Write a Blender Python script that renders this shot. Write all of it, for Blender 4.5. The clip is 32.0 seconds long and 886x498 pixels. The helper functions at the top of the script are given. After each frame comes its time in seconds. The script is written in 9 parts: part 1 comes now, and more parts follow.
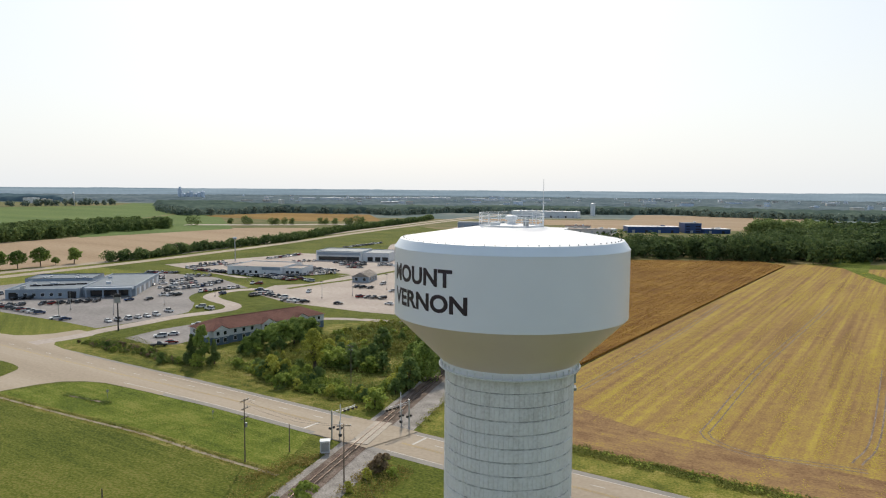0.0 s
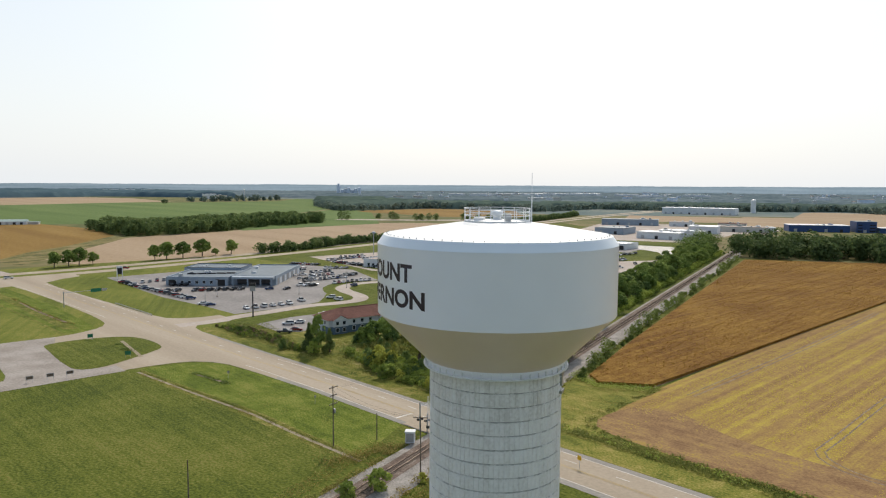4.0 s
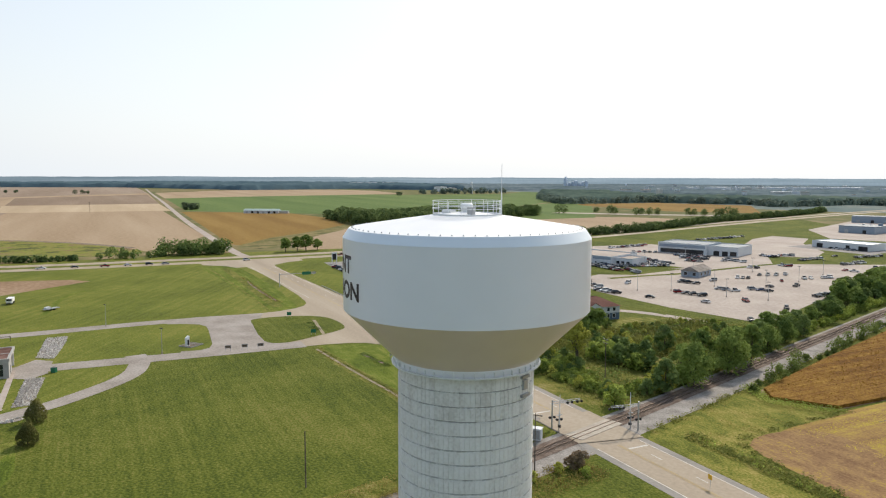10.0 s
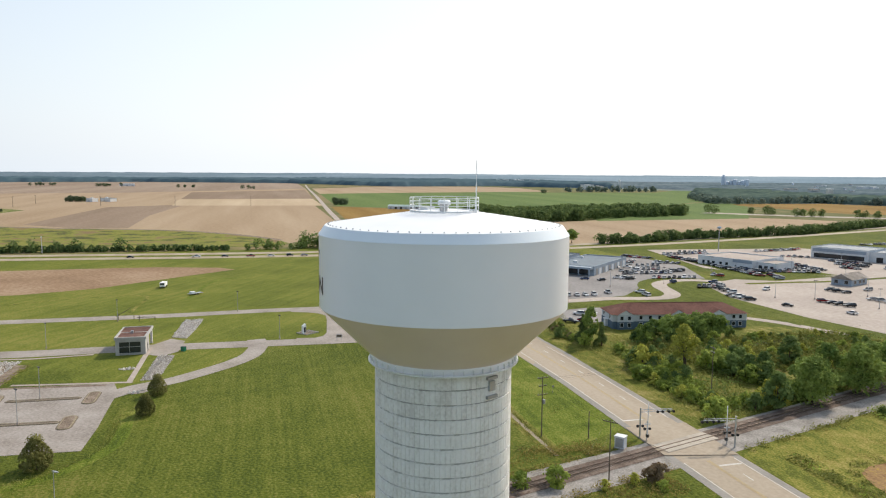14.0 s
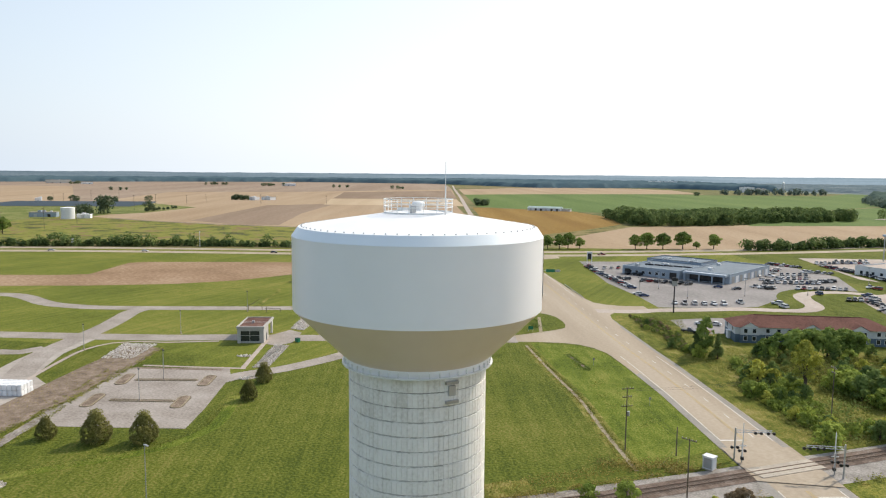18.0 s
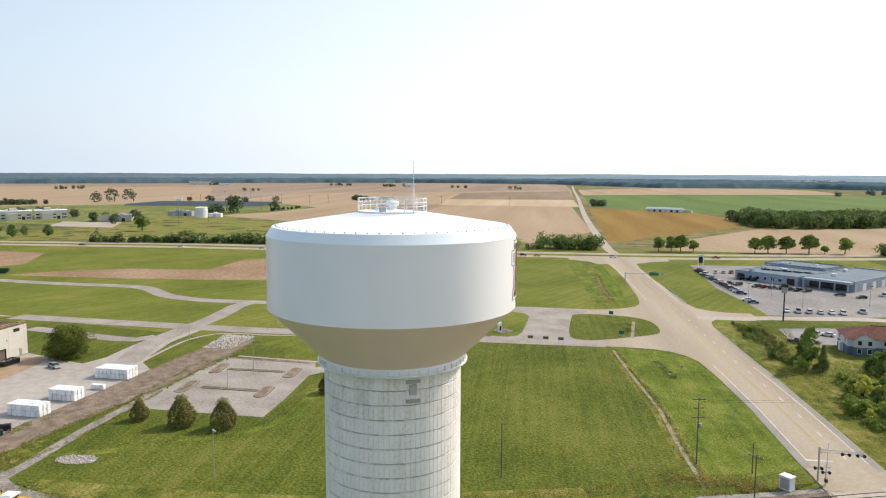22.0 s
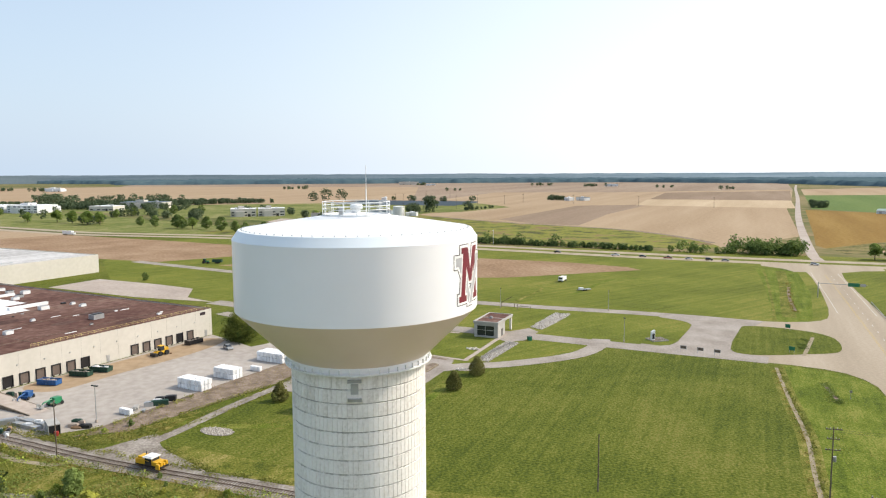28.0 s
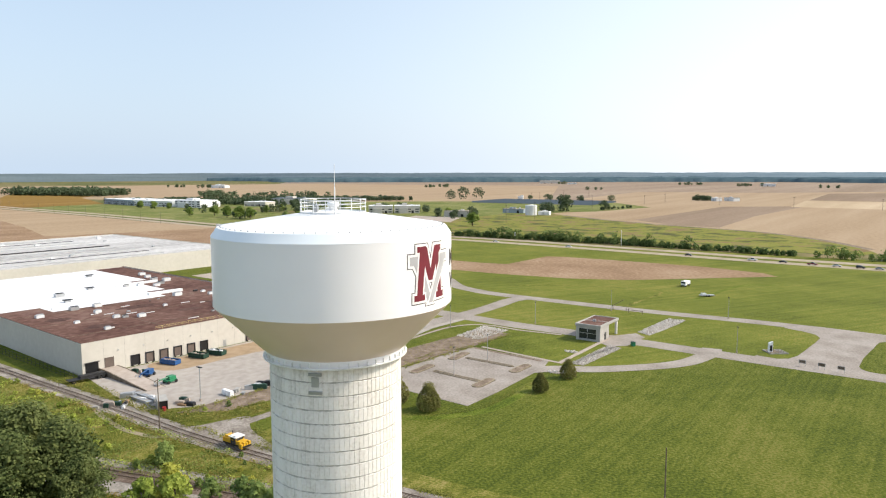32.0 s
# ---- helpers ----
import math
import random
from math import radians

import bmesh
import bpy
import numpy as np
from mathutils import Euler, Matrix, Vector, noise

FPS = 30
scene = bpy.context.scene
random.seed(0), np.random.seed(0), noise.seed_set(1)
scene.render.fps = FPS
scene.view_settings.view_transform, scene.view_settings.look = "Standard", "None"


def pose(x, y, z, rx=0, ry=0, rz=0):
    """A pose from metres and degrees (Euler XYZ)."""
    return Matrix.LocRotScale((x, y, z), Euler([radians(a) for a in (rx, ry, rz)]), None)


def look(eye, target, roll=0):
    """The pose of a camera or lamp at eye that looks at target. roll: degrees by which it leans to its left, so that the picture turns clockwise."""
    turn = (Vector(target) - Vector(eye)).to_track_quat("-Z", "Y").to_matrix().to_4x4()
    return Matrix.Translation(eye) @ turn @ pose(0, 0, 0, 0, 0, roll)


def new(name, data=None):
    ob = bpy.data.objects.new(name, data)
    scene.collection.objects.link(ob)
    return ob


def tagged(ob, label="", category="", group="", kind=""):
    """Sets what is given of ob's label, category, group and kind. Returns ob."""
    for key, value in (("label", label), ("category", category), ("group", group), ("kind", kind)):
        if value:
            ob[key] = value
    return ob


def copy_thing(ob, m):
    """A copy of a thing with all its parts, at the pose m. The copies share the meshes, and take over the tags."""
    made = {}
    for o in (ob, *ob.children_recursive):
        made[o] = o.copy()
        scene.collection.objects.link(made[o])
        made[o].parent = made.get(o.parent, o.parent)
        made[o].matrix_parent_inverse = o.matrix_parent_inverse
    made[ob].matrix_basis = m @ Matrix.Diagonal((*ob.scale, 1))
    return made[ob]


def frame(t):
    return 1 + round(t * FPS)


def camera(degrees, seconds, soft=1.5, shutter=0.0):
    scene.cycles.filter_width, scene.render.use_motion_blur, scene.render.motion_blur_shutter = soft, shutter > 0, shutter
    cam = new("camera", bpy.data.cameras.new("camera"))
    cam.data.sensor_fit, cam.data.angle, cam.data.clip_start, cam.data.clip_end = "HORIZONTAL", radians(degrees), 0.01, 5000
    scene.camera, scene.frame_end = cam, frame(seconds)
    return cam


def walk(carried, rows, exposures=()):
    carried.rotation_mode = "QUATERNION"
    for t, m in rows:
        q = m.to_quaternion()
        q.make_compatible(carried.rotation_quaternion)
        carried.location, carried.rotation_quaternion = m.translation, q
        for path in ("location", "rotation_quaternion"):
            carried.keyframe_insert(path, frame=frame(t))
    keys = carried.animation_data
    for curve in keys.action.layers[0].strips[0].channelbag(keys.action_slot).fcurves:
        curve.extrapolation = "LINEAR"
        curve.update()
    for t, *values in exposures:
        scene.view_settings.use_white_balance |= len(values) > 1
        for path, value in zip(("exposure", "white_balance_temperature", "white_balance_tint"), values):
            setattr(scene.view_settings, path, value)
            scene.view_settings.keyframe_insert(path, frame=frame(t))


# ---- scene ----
import itertools

cam = camera(63.6, 32.0, soft=1.15)
# t, x, y, z, yaw, pitch, roll: an orbit of about 58 m round the tower, 56 m over the ground
ROWS = [
    (0.0, -2.90, -59.88, 55.91, 2.72, -4.82, -0.48),
    (0.5, -1.18, -59.67, 55.92, 4.24, -4.86, -0.47),
    (1.0, 0.55, -59.46, 55.92, 5.77, -4.94, -0.46),
    (1.5, 2.25, -59.22, 55.91, 7.30, -5.00, -0.45),
    (2.0, 3.96, -58.94, 55.90, 8.82, -5.05, -0.42),
    (2.5, 5.63, -58.63, 55.90, 10.32, -5.11, -0.39),
    (3.0, 7.31, -58.28, 55.90, 11.80, -5.15, -0.36),
    (3.5, 8.96, -57.91, 55.90, 13.30, -5.18, -0.32),
    (5.5, 15.54, -55.77, 55.84, 19.35, -5.37, -0.32),
    (6.0, 17.18, -55.11, 55.85, 20.88, -5.45, -0.31),
    (6.5, 18.81, -54.41, 55.89, 22.44, -5.52, -0.30),
    (7.0, 20.40, -53.68, 55.90, 24.00, -5.58, -0.28),
    (7.5, 21.96, -52.92, 55.91, 25.56, -5.61, -0.25),
    (8.0, 23.49, -52.09, 55.90, 27.10, -5.65, -0.23),
    (8.5, 24.97, -51.19, 55.88, 28.61, -5.69, -0.22),
    (9.0, 26.42, -50.24, 55.88, 30.11, -5.73, -0.21),
    (9.5, 27.85, -49.24, 55.88, 31.62, -5.78, -0.19),
    (10.0, 29.24, -48.23, 55.87, 33.13, -5.83, -0.16),
    (10.5, 30.62, -47.22, 55.86, 34.63, -5.88, -0.15),
    (11.0, 31.97, -46.21, 55.86, 36.12, -5.93, -0.15),
    (11.5, 33.28, -45.20, 55.85, 37.59, -5.97, -0.17),
    (12.0, 34.59, -44.15, 55.82, 39.07, -6.00, -0.19),
    (12.5, 35.84, -43.05, 55.84, 40.55, -5.99, -0.22),
    (13.0, 37.10, -41.94, 55.87, 42.02, -6.00, -0.26),
    (13.5, 38.32, -40.82, 55.87, 43.51, -6.05, -0.31),
    (14.0, 39.52, -39.68, 55.86, 45.00, -6.09, -0.38),
    (14.5, 40.70, -38.51, 55.88, 46.52, -6.11, -0.45),
    (16.5, 44.94, -33.12, 55.92, 52.50, -6.08, -0.59),
    (17.0, 45.89, -31.71, 55.95, 53.97, -6.06, -0.57),
    (17.5, 46.82, -30.30, 55.96, 55.44, -6.07, -0.55),
    (18.0, 47.74, -28.87, 55.98, 56.89, -6.09, -0.51),
    (18.5, 48.65, -27.43, 56.01, 58.32, -6.11, -0.45),
    (19.0, 49.51, -25.97, 56.02, 59.73, -6.13, -0.37),
    (19.5, 50.31, -24.52, 56.01, 61.12, -6.13, -0.31),
    (20.0, 51.03, -23.13, 55.98, 62.46, -6.14, -0.28),
    (20.5, 51.63, -21.91, 55.94, 63.70, -6.14, -0.26),
    (21.0, 52.17, -20.79, 55.95, 64.72, -6.12, -0.25),
    (21.5, 52.63, -19.73, 55.95, 65.62, -6.10, -0.23),
    (22.0, 53.07, -18.70, 55.94, 66.55, -6.10, -0.21),
    (22.5, 53.54, -17.59, 55.93, 67.56, -6.13, -0.18),
    (23.0, 54.03, -16.36, 55.91, 68.66, -6.16, -0.13),
    (23.5, 54.54, -15.01, 55.92, 69.87, -6.18, -0.09),
    (24.0, 55.05, -13.55, 55.92, 71.17, -6.22, -0.05),
    (24.5, 55.55, -11.99, 55.92, 72.56, -6.23, -0.01),
    (25.0, 56.04, -10.38, 55.91, 74.01, -6.21, 0.03),
    (25.5, 56.47, -8.74, 55.93, 75.49, -6.17, 0.08),
    (27.5, 57.76, -1.95, 56.24, 81.40, -6.13, 0.20),
    (28.0, 57.93, -0.24, 56.23, 82.84, -6.12, 0.24),
    (28.5, 58.09, 1.49, 56.21, 84.26, -6.11, 0.28),
    (29.0, 58.21, 3.22, 56.18, 85.68, -6.10, 0.31),
    (29.5, 58.31, 4.94, 56.16, 87.07, -6.10, 0.32),
    (30.0, 58.36, 6.65, 56.17, 88.48, -6.09, 0.31),
    (30.5, 58.34, 8.35, 56.17, 89.89, -6.11, 0.28),
    (31.0, 58.26, 10.05, 56.17, 91.33, -6.14, 0.23),
    (31.5, 58.17, 11.73, 56.19, 92.80, -6.17, 0.18),
    (32.0, 58.04, 13.40, 56.20, 94.27, -6.20, 0.12),
]
walk(cam, [(t, pose(x, y, z, 90 + pitch, roll, yaw)) for t, x, y, z, yaw, pitch, roll in ROWS],
     exposures=[(0.0, 0.0), (6.0, 0.06), (13.0, 0.24), (19.0, 0.38), (25.0, 0.45), (32.0, 0.52)])

# ---- sky and sun: a hazy afternoon, the sun high beyond the tower ----
SUN_AZ, SUN_EL = radians(96.0), radians(41.0)      # measured from +x, anticlockwise
world = bpy.data.worlds.new("world")
scene.world = world
world.use_nodes = True
wn = world.node_tree.nodes
sky = wn.new("ShaderNodeTexSky")
sky.sky_type = 'NISHITA'
sky.sun_disc = False
sky.sun_elevation = SUN_EL
sky.sun_rotation = radians(90.0) - SUN_AZ
sky.altitude = 100
sky.air_density, sky.dust_density, sky.ozone_density = 1.2, 2.6, 1.5
# summer haze: a white veil over the clear sky
veil = wn.new("ShaderNodeMix")
veil.data_type = 'RGBA'
tc, sep, mr = wn.new("ShaderNodeTexCoord"), wn.new("ShaderNodeSeparateXYZ"), wn.new("ShaderNodeMapRange")
mr.inputs["From Min"].default_value, mr.inputs["From Max"].default_value = 0.0, 0.4
mr.inputs["To Min"].default_value, mr.inputs["To Max"].default_value = 0.86, 0.45
world.node_tree.links.new(tc.outputs["Generated"], sep.inputs[0])
world.node_tree.links.new(sep.outputs["Z"], mr.inputs["Value"])
world.node_tree.links.new(mr.outputs["Result"], veil.inputs["Factor"])
side, tint = wn.new("ShaderNodeMapRange"), wn.new("ShaderNodeMix")      # the haze is whiter towards the sun
tint.data_type = 'RGBA'
side.interpolation_type = 'SMOOTHSTEP'
side.inputs["From Min"].default_value, side.inputs["From Max"].default_value = -0.5, 0.7
tint.inputs["A"].default_value, tint.inputs["B"].default_value = (3.7, 4.5, 5.5, 1), (6.9, 7.25, 7.55, 1)
world.node_tree.links.new(sep.outputs["Y"], side.inputs["Value"])
world.node_tree.links.new(side.outputs["Result"], tint.inputs["Factor"])
world.node_tree.links.new(tint.outputs["Result"], veil.inputs["B"])
world.node_tree.links.new(sky.outputs[0], veil.inputs["A"])
world.node_tree.links.new(veil.outputs["Result"], wn["Background"].inputs[0])
wn["Background"].inputs[1].default_value = 0.13
sun = new("sun", bpy.data.lights.new("sun", "SUN"))
sun.data.energy, sun.data.angle, sun.data.color = 3.15, radians(0.6), (1.0, 0.905, 0.76)
sun.matrix_world = look(Vector((math.cos(SUN_AZ) * math.cos(SUN_EL), math.sin(SUN_AZ) * math.cos(SUN_EL), math.sin(SUN_EL))) * 300, (0, 0, 0))


# ---- materials ----
def material(name, colours, rough=0.85, scale=1.0, fine=8.0, bump=0.0, metal=0.0, spec=0.3, stretch=(1, 1, 1), turn=0.0, per_object=0.0, detail=6.0, mix=0.5):
    """Two scales of noise between two or three colours, in metres."""
    m = bpy.data.materials.new(name)
    m.use_nodes = True
    t, n = m.node_tree, m.node_tree.nodes
    b = n["Principled BSDF"]
    b.inputs["Roughness"].default_value, b.inputs["Metallic"].default_value = rough, metal
    b.inputs["Specular IOR Level"].default_value = spec
    geo = n.new("ShaderNodeNewGeometry")
    mp = n.new("ShaderNodeMapping")
    mp.vector_type = 'TEXTURE'
    mp.inputs["Rotation"].default_value = (0, 0, radians(turn))
    mp.inputs["Scale"].default_value = stretch
    t.links.new(geo.outputs["Position"], mp.inputs["Vector"])
    big, small = n.new("ShaderNodeTexNoise"), n.new("ShaderNodeTexNoise")
    big.inputs["Scale"].default_value, big.inputs["Detail"].default_value = 1.0 / (scale * 4), detail
    small.inputs["Scale"].default_value, small.inputs["Detail"].default_value = fine / scale / 4, 4
    t.links.new(mp.outputs[0], big.inputs["Vector"])
    t.links.new(geo.outputs["Position"], small.inputs["Vector"])
    add = n.new("ShaderNodeMix")
    add.inputs[0].default_value = mix
    t.links.new(big.outputs[0], add.inputs[2])
    t.links.new(small.outputs[0], add.inputs[3])
    fac = add.outputs[0]
    if per_object:
        info, ma = n.new("ShaderNodeObjectInfo"), n.new("ShaderNodeMath")
        ma.operation = 'MULTIPLY_ADD'
        ma.inputs[1].default_value = per_object
        t.links.new(info.outputs["Random"], ma.inputs[0])
        t.links.new(fac, ma.inputs[2])
        sub = n.new("ShaderNodeMath")
        sub.operation = 'SUBTRACT'
        sub.inputs[1].default_value = per_object / 2
        t.links.new(ma.outputs[0], sub.inputs[0])
        fac = sub.outputs[0]
    ramp = n.new("ShaderNodeValToRGB")
    e = ramp.color_ramp.elements
    spots = [0.38, 0.62] if len(colours) == 2 else [0.37, 0.5, 0.63]
    while len(e) < len(colours):
        e.new(0.5)
    for el, s, c in zip(e, spots, colours):
        el.position, el.color = s, (*c, 1)
    t.links.new(fac, ramp.inputs[0])
    t.links.new(ramp.outputs[0], b.inputs["Base Color"])
    if bump:
        bp = n.new("ShaderNodeBump")
        bp.inputs["Strength"].default_value, bp.inputs["Distance"].default_value = bump, 0.05 * scale
        t.links.new(small.outputs[0], bp.inputs["Height"])
        t.links.new(bp.outputs[0], b.inputs["Normal"])
    return m


def plain(name, c, rough=0.6, metal=0.0, vary=0.12, spec=0.4):
    return material(name, [tuple(v * (1 - vary) for v in c), tuple(min(1, v * (1 + vary)) for v in c)], rough, 1.5, 6, 0, metal, spec, per_object=0.2)


def leaves(name, a, b):
    """Foliage: varies from leaf clump to leaf clump and a little light comes through."""
    m = bpy.data.materials.new(name)
    m.use_nodes = True
    t, n = m.node_tree, m.node_tree.nodes
    bs = n["Principled BSDF"]
    bs.inputs["Roughness"].default_value = 0.8
    bs.inputs["Specular IOR Level"].default_value = 0.06
    geo, info, noi = n.new("ShaderNodeNewGeometry"), n.new("ShaderNodeObjectInfo"), n.new("ShaderNodeTexNoise")
    noi.inputs["Scale"].default_value = 0.12
    t.links.new(geo.outputs["Position"], noi.inputs["Vector"])
    m1, m2 = n.new("ShaderNodeMath"), n.new("ShaderNodeMath")
    m1.operation, m2.operation = 'MULTIPLY_ADD', 'MULTIPLY_ADD'
    m1.inputs[1].default_value, m2.inputs[1].default_value = 0.35, 0.3
    t.links.new(geo.outputs["Random Per Island"], m1.inputs[0])
    t.links.new(noi.outputs[0], m1.inputs[2])
    t.links.new(info.outputs["Random"], m2.inputs[0])
    t.links.new(m1.outputs[0], m2.inputs[2])
    ramp = n.new("ShaderNodeValToRGB")
    e = ramp.color_ramp.elements
    e[0].position, e[1].position = 0.45, 1.05
    e[0].color, e[1].color = (*a, 1), (*b, 1)
    t.links.new(m2.outputs[0], ramp.inputs[0])
    t.links.new(ramp.outputs[0], bs.inputs["Base Color"])
    tr = n.new("ShaderNodeBsdfTranslucent")
    t.links.new(ramp.outputs[0], tr.inputs[0])
    mx = n.new("ShaderNodeMixShader")
    mx.inputs[0].default_value = 0.33
    t.links.new(bs.outputs[0], mx.inputs[1])
    t.links.new(tr.outputs[0], mx.inputs[2])
    t.links.new(mx.outputs[0], n["Material Output"].inputs[0])
    return m


def turf(name, colours, patch=45.0, streak=(2.2, 40.0), turn=59, fine=0.7, bump=0.6, w4=(0.75, 0.5, 0.65, 0.9)):
    """Mown or rough turf: wide patches, mowing streaks and a fine grain, in metres."""
    m = bpy.data.materials.new(name)
    m.use_nodes = True
    t, n = m.node_tree, m.node_tree.nodes
    b = n["Principled BSDF"]
    b.inputs["Roughness"].default_value, b.inputs["Specular IOR Level"].default_value = 0.95, 0.08
    geo = n.new("ShaderNodeNewGeometry")
    total = None
    for k, (sx, sy, w, det) in enumerate(((patch, patch, w4[0], 5), (streak[1], streak[0], w4[1], 3), (fine * 6, fine * 6, w4[2], 3), (fine, fine, w4[3], 3))):
        mp, no = n.new("ShaderNodeMapping"), n.new("ShaderNodeTexNoise")
        mp.vector_type = 'TEXTURE'
        mp.inputs["Rotation"].default_value = (0, 0, radians(turn))
        mp.inputs["Scale"].default_value = (sx, sy, 1)
        mp.inputs["Location"].default_value = (k * 37.0, k * 11.0, 0)
        no.inputs["Scale"].default_value, no.inputs["Detail"].default_value = 1.0, det
        t.links.new(geo.outputs["Position"], mp.inputs["Vector"])
        t.links.new(mp.outputs[0], no.inputs["Vector"])
        ma = n.new("ShaderNodeMath")
        ma.operation = 'MULTIPLY_ADD'
        ma.inputs[1].default_value = w
        ma.inputs[2].default_value = 0.5 - 0.5 * w
        t.links.new(no.outputs[0], ma.inputs[0])
        if total is None:
            total = ma.outputs[0]
        else:
            s = n.new("ShaderNodeMath")
            s.operation = 'ADD'
            t.links.new(total, s.inputs[0])
            t.links.new(ma.outputs[0], s.inputs[1])
            s2 = n.new("ShaderNodeMath")
            s2.operation = 'SUBTRACT'
            s2.inputs[1].default_value = 0.5
            t.links.new(s.outputs[0], s2.inputs[0])
            total = s2.outputs[0]
        last = no
    ramp = n.new("ShaderNodeValToRGB")
    e = ramp.color_ramp.elements
    while len(e) < len(colours):
        e.new(0.5)
    for k, (el, c) in enumerate(zip(e, colours)):
        el.position, el.color = 0.24 + 0.52 * k / (len(colours) - 1), (*c, 1)
    t.links.new(total, ramp.inputs[0])
    t.links.new(ramp.outputs[0], b.inputs["Base Color"])
    bp = n.new("ShaderNodeBump")
    bp.inputs["Strength"].default_value, bp.inputs["Distance"].default_value = bump, 0.25
    t.links.new(last.outputs[0], bp.inputs["Height"])
    t.links.new(bp.outputs[0], b.inputs["Normal"])
    return m


GRASS = turf("mown_grass", [(0.051, 0.068, 0.0098), (0.081, 0.102, 0.014), (0.108, 0.125, 0.0185), (0.160, 0.152, 0.036)], 34, (1.5, 60.0), 149, 0.6, 1.3, (0.8, 0.5, 0.45, 1.35))
GRASS_MID = turf("paler_mown_grass", [(0.076, 0.094, 0.015), (0.112, 0.132, 0.020), (0.145, 0.158, 0.026), (0.205, 0.19, 0.050)], 40, (2.4, 70.0), 120, 0.7, 1.0, (0.8, 0.55, 0.35, 1.0))
# grass beyond the highway, its colour paled to hold distance haze
GRASS_FAR = turf("hazed_far_grass", [(0.085, 0.105, 0.025), (0.125, 0.148, 0.038), (0.175, 0.185, 0.06), (0.26, 0.225, 0.11)], 60, (4, 80), 149, 2.5, 0.6)
GRASS_LUSH = turf("lush_grass", [(0.058, 0.084, 0.011), (0.096, 0.130, 0.015), (0.130, 0.160, 0.021), (0.195, 0.20, 0.045)], 14, (1.8, 26.0), 149, 0.5, 1.3, (0.9, 0.5, 0.6, 1.2))
GRASS_ROUGH = turf("rough_grass", [(0.055, 0.072, 0.012), (0.105, 0.118, 0.018), (0.165, 0.16, 0.032), (0.27, 0.225, 0.085)], 12, (2.0, 7), 149, 0.45, 1.0)
WEEDY = turf("weedy_strip", [(0.075, 0.070, 0.030), (0.135, 0.125, 0.042), (0.19, 0.165, 0.062), (0.23, 0.17, 0.09)], 14, (5, 26), 58, 2.0, 0.8, (1.2, 0.7, 0.9, 0.9))
MEADOW_YELLOW = turf("yellow_meadow_grass", [(0.088, 0.104, 0.018), (0.148, 0.158, 0.026), (0.205, 0.192, 0.040), (0.29, 0.24, 0.075)], 12, (2.0, 9), 149, 0.5, 1.2, (1.1, 0.5, 0.7, 1.2))
MEADOW = turf("meadow_grass", [(0.070, 0.072, 0.030), (0.150, 0.160, 0.030), (0.205, 0.205, 0.045), (0.185, 0.125, 0.065)], 24, (7, 34), 58, 3.0, 0.8, (1.5, 0.7, 1.1, 0.8))
LAND = material("farmland", [(0.065, 0.085, 0.022), (0.13, 0.125, 0.045), (0.23, 0.175, 0.09)], 0.95, 130, 20, 0.2, spec=0.1)
CONCRETE_ROAD = material("concrete_road", [(0.285, 0.232, 0.170), (0.335, 0.276, 0.204), (0.38, 0.318, 0.243)], 0.85, 2.5, 12, 0.1, stretch=(14, 0.9, 1), turn=149, spec=0.25, mix=0.4)
ASPHALT_LIGHT = material("worn_asphalt", [(0.21, 0.182, 0.155), (0.285, 0.25, 0.22), (0.35, 0.315, 0.28)], 0.9, 2.2, 14, 0.2, spec=0.25)
ASPHALT_DARK = material("shoulder_asphalt", [(0.215, 0.20, 0.178), (0.285, 0.265, 0.236)], 0.9, 2, 12, 0.2, spec=0.25)
LOT = material("lot_concrete", [(0.30, 0.25, 0.215), (0.36, 0.305, 0.262), (0.42, 0.36, 0.312)], 0.88, 6, 14, 0.1, spec=0.25)
YARD_CONCRETE = material("yard_concrete", [(0.285, 0.252, 0.222), (0.345, 0.310, 0.276), (0.40, 0.362, 0.325)], 0.88, 8, 14, 0.1, spec=0.25)
LOT_GREY = material("grey_lot_asphalt", [(0.170, 0.158, 0.150), (0.222, 0.206, 0.196), (0.275, 0.256, 0.244)], 0.88, 5, 14, 0.1, spec=0.25)
PATH = material("trodden_earth", [(0.22, 0.185, 0.12), (0.33, 0.28, 0.20)], 0.95, 1.0, 8, 0.3, spec=0.1)
BANK = material("brown_bank", [(0.115, 0.088, 0.066), (0.195, 0.15, 0.113), (0.30, 0.24, 0.19)], 0.95, 0.7, 9, 1.0, spec=0.1)
# white rim paint, tinted blue for the sky it reflects
KNUCKLE = material("rim_sky_tint", [(0.72, 0.78, 0.82), (0.76, 0.82, 0.86)], 0.35, 3, 6, spec=0.45)
GRAVEL = material("gravel", [(0.140, 0.120, 0.10), (0.245, 0.215, 0.186), (0.36, 0.33, 0.295)], 0.95, 1.2, 10, 0.6, spec=0.15)
RAIL_GRAVEL = material("railside_gravel", [(0.165, 0.15, 0.132), (0.265, 0.243, 0.218), (0.36, 0.335, 0.305)], 0.95, 0.9, 9, 0.8, spec=0.15)
BALLAST = material("ballast", [(0.08, 0.056, 0.043), (0.145, 0.108, 0.085), (0.23, 0.185, 0.155)], 0.95, 0.9, 10, 0.7, spec=0.15)
DIRT = material("dry_earth", [(0.20, 0.126, 0.074), (0.265, 0.176, 0.108), (0.33, 0.236, 0.155)], 0.95, 8, 16, 0.4, spec=0.1)
STUBBLE = material("stubble_field", [(0.275, 0.196, 0.120), (0.325, 0.238, 0.152), (0.375, 0.285, 0.190)], 0.95, 20, 24, 0.3, stretch=(7, 0.5, 1), turn=149, spec=0.1)
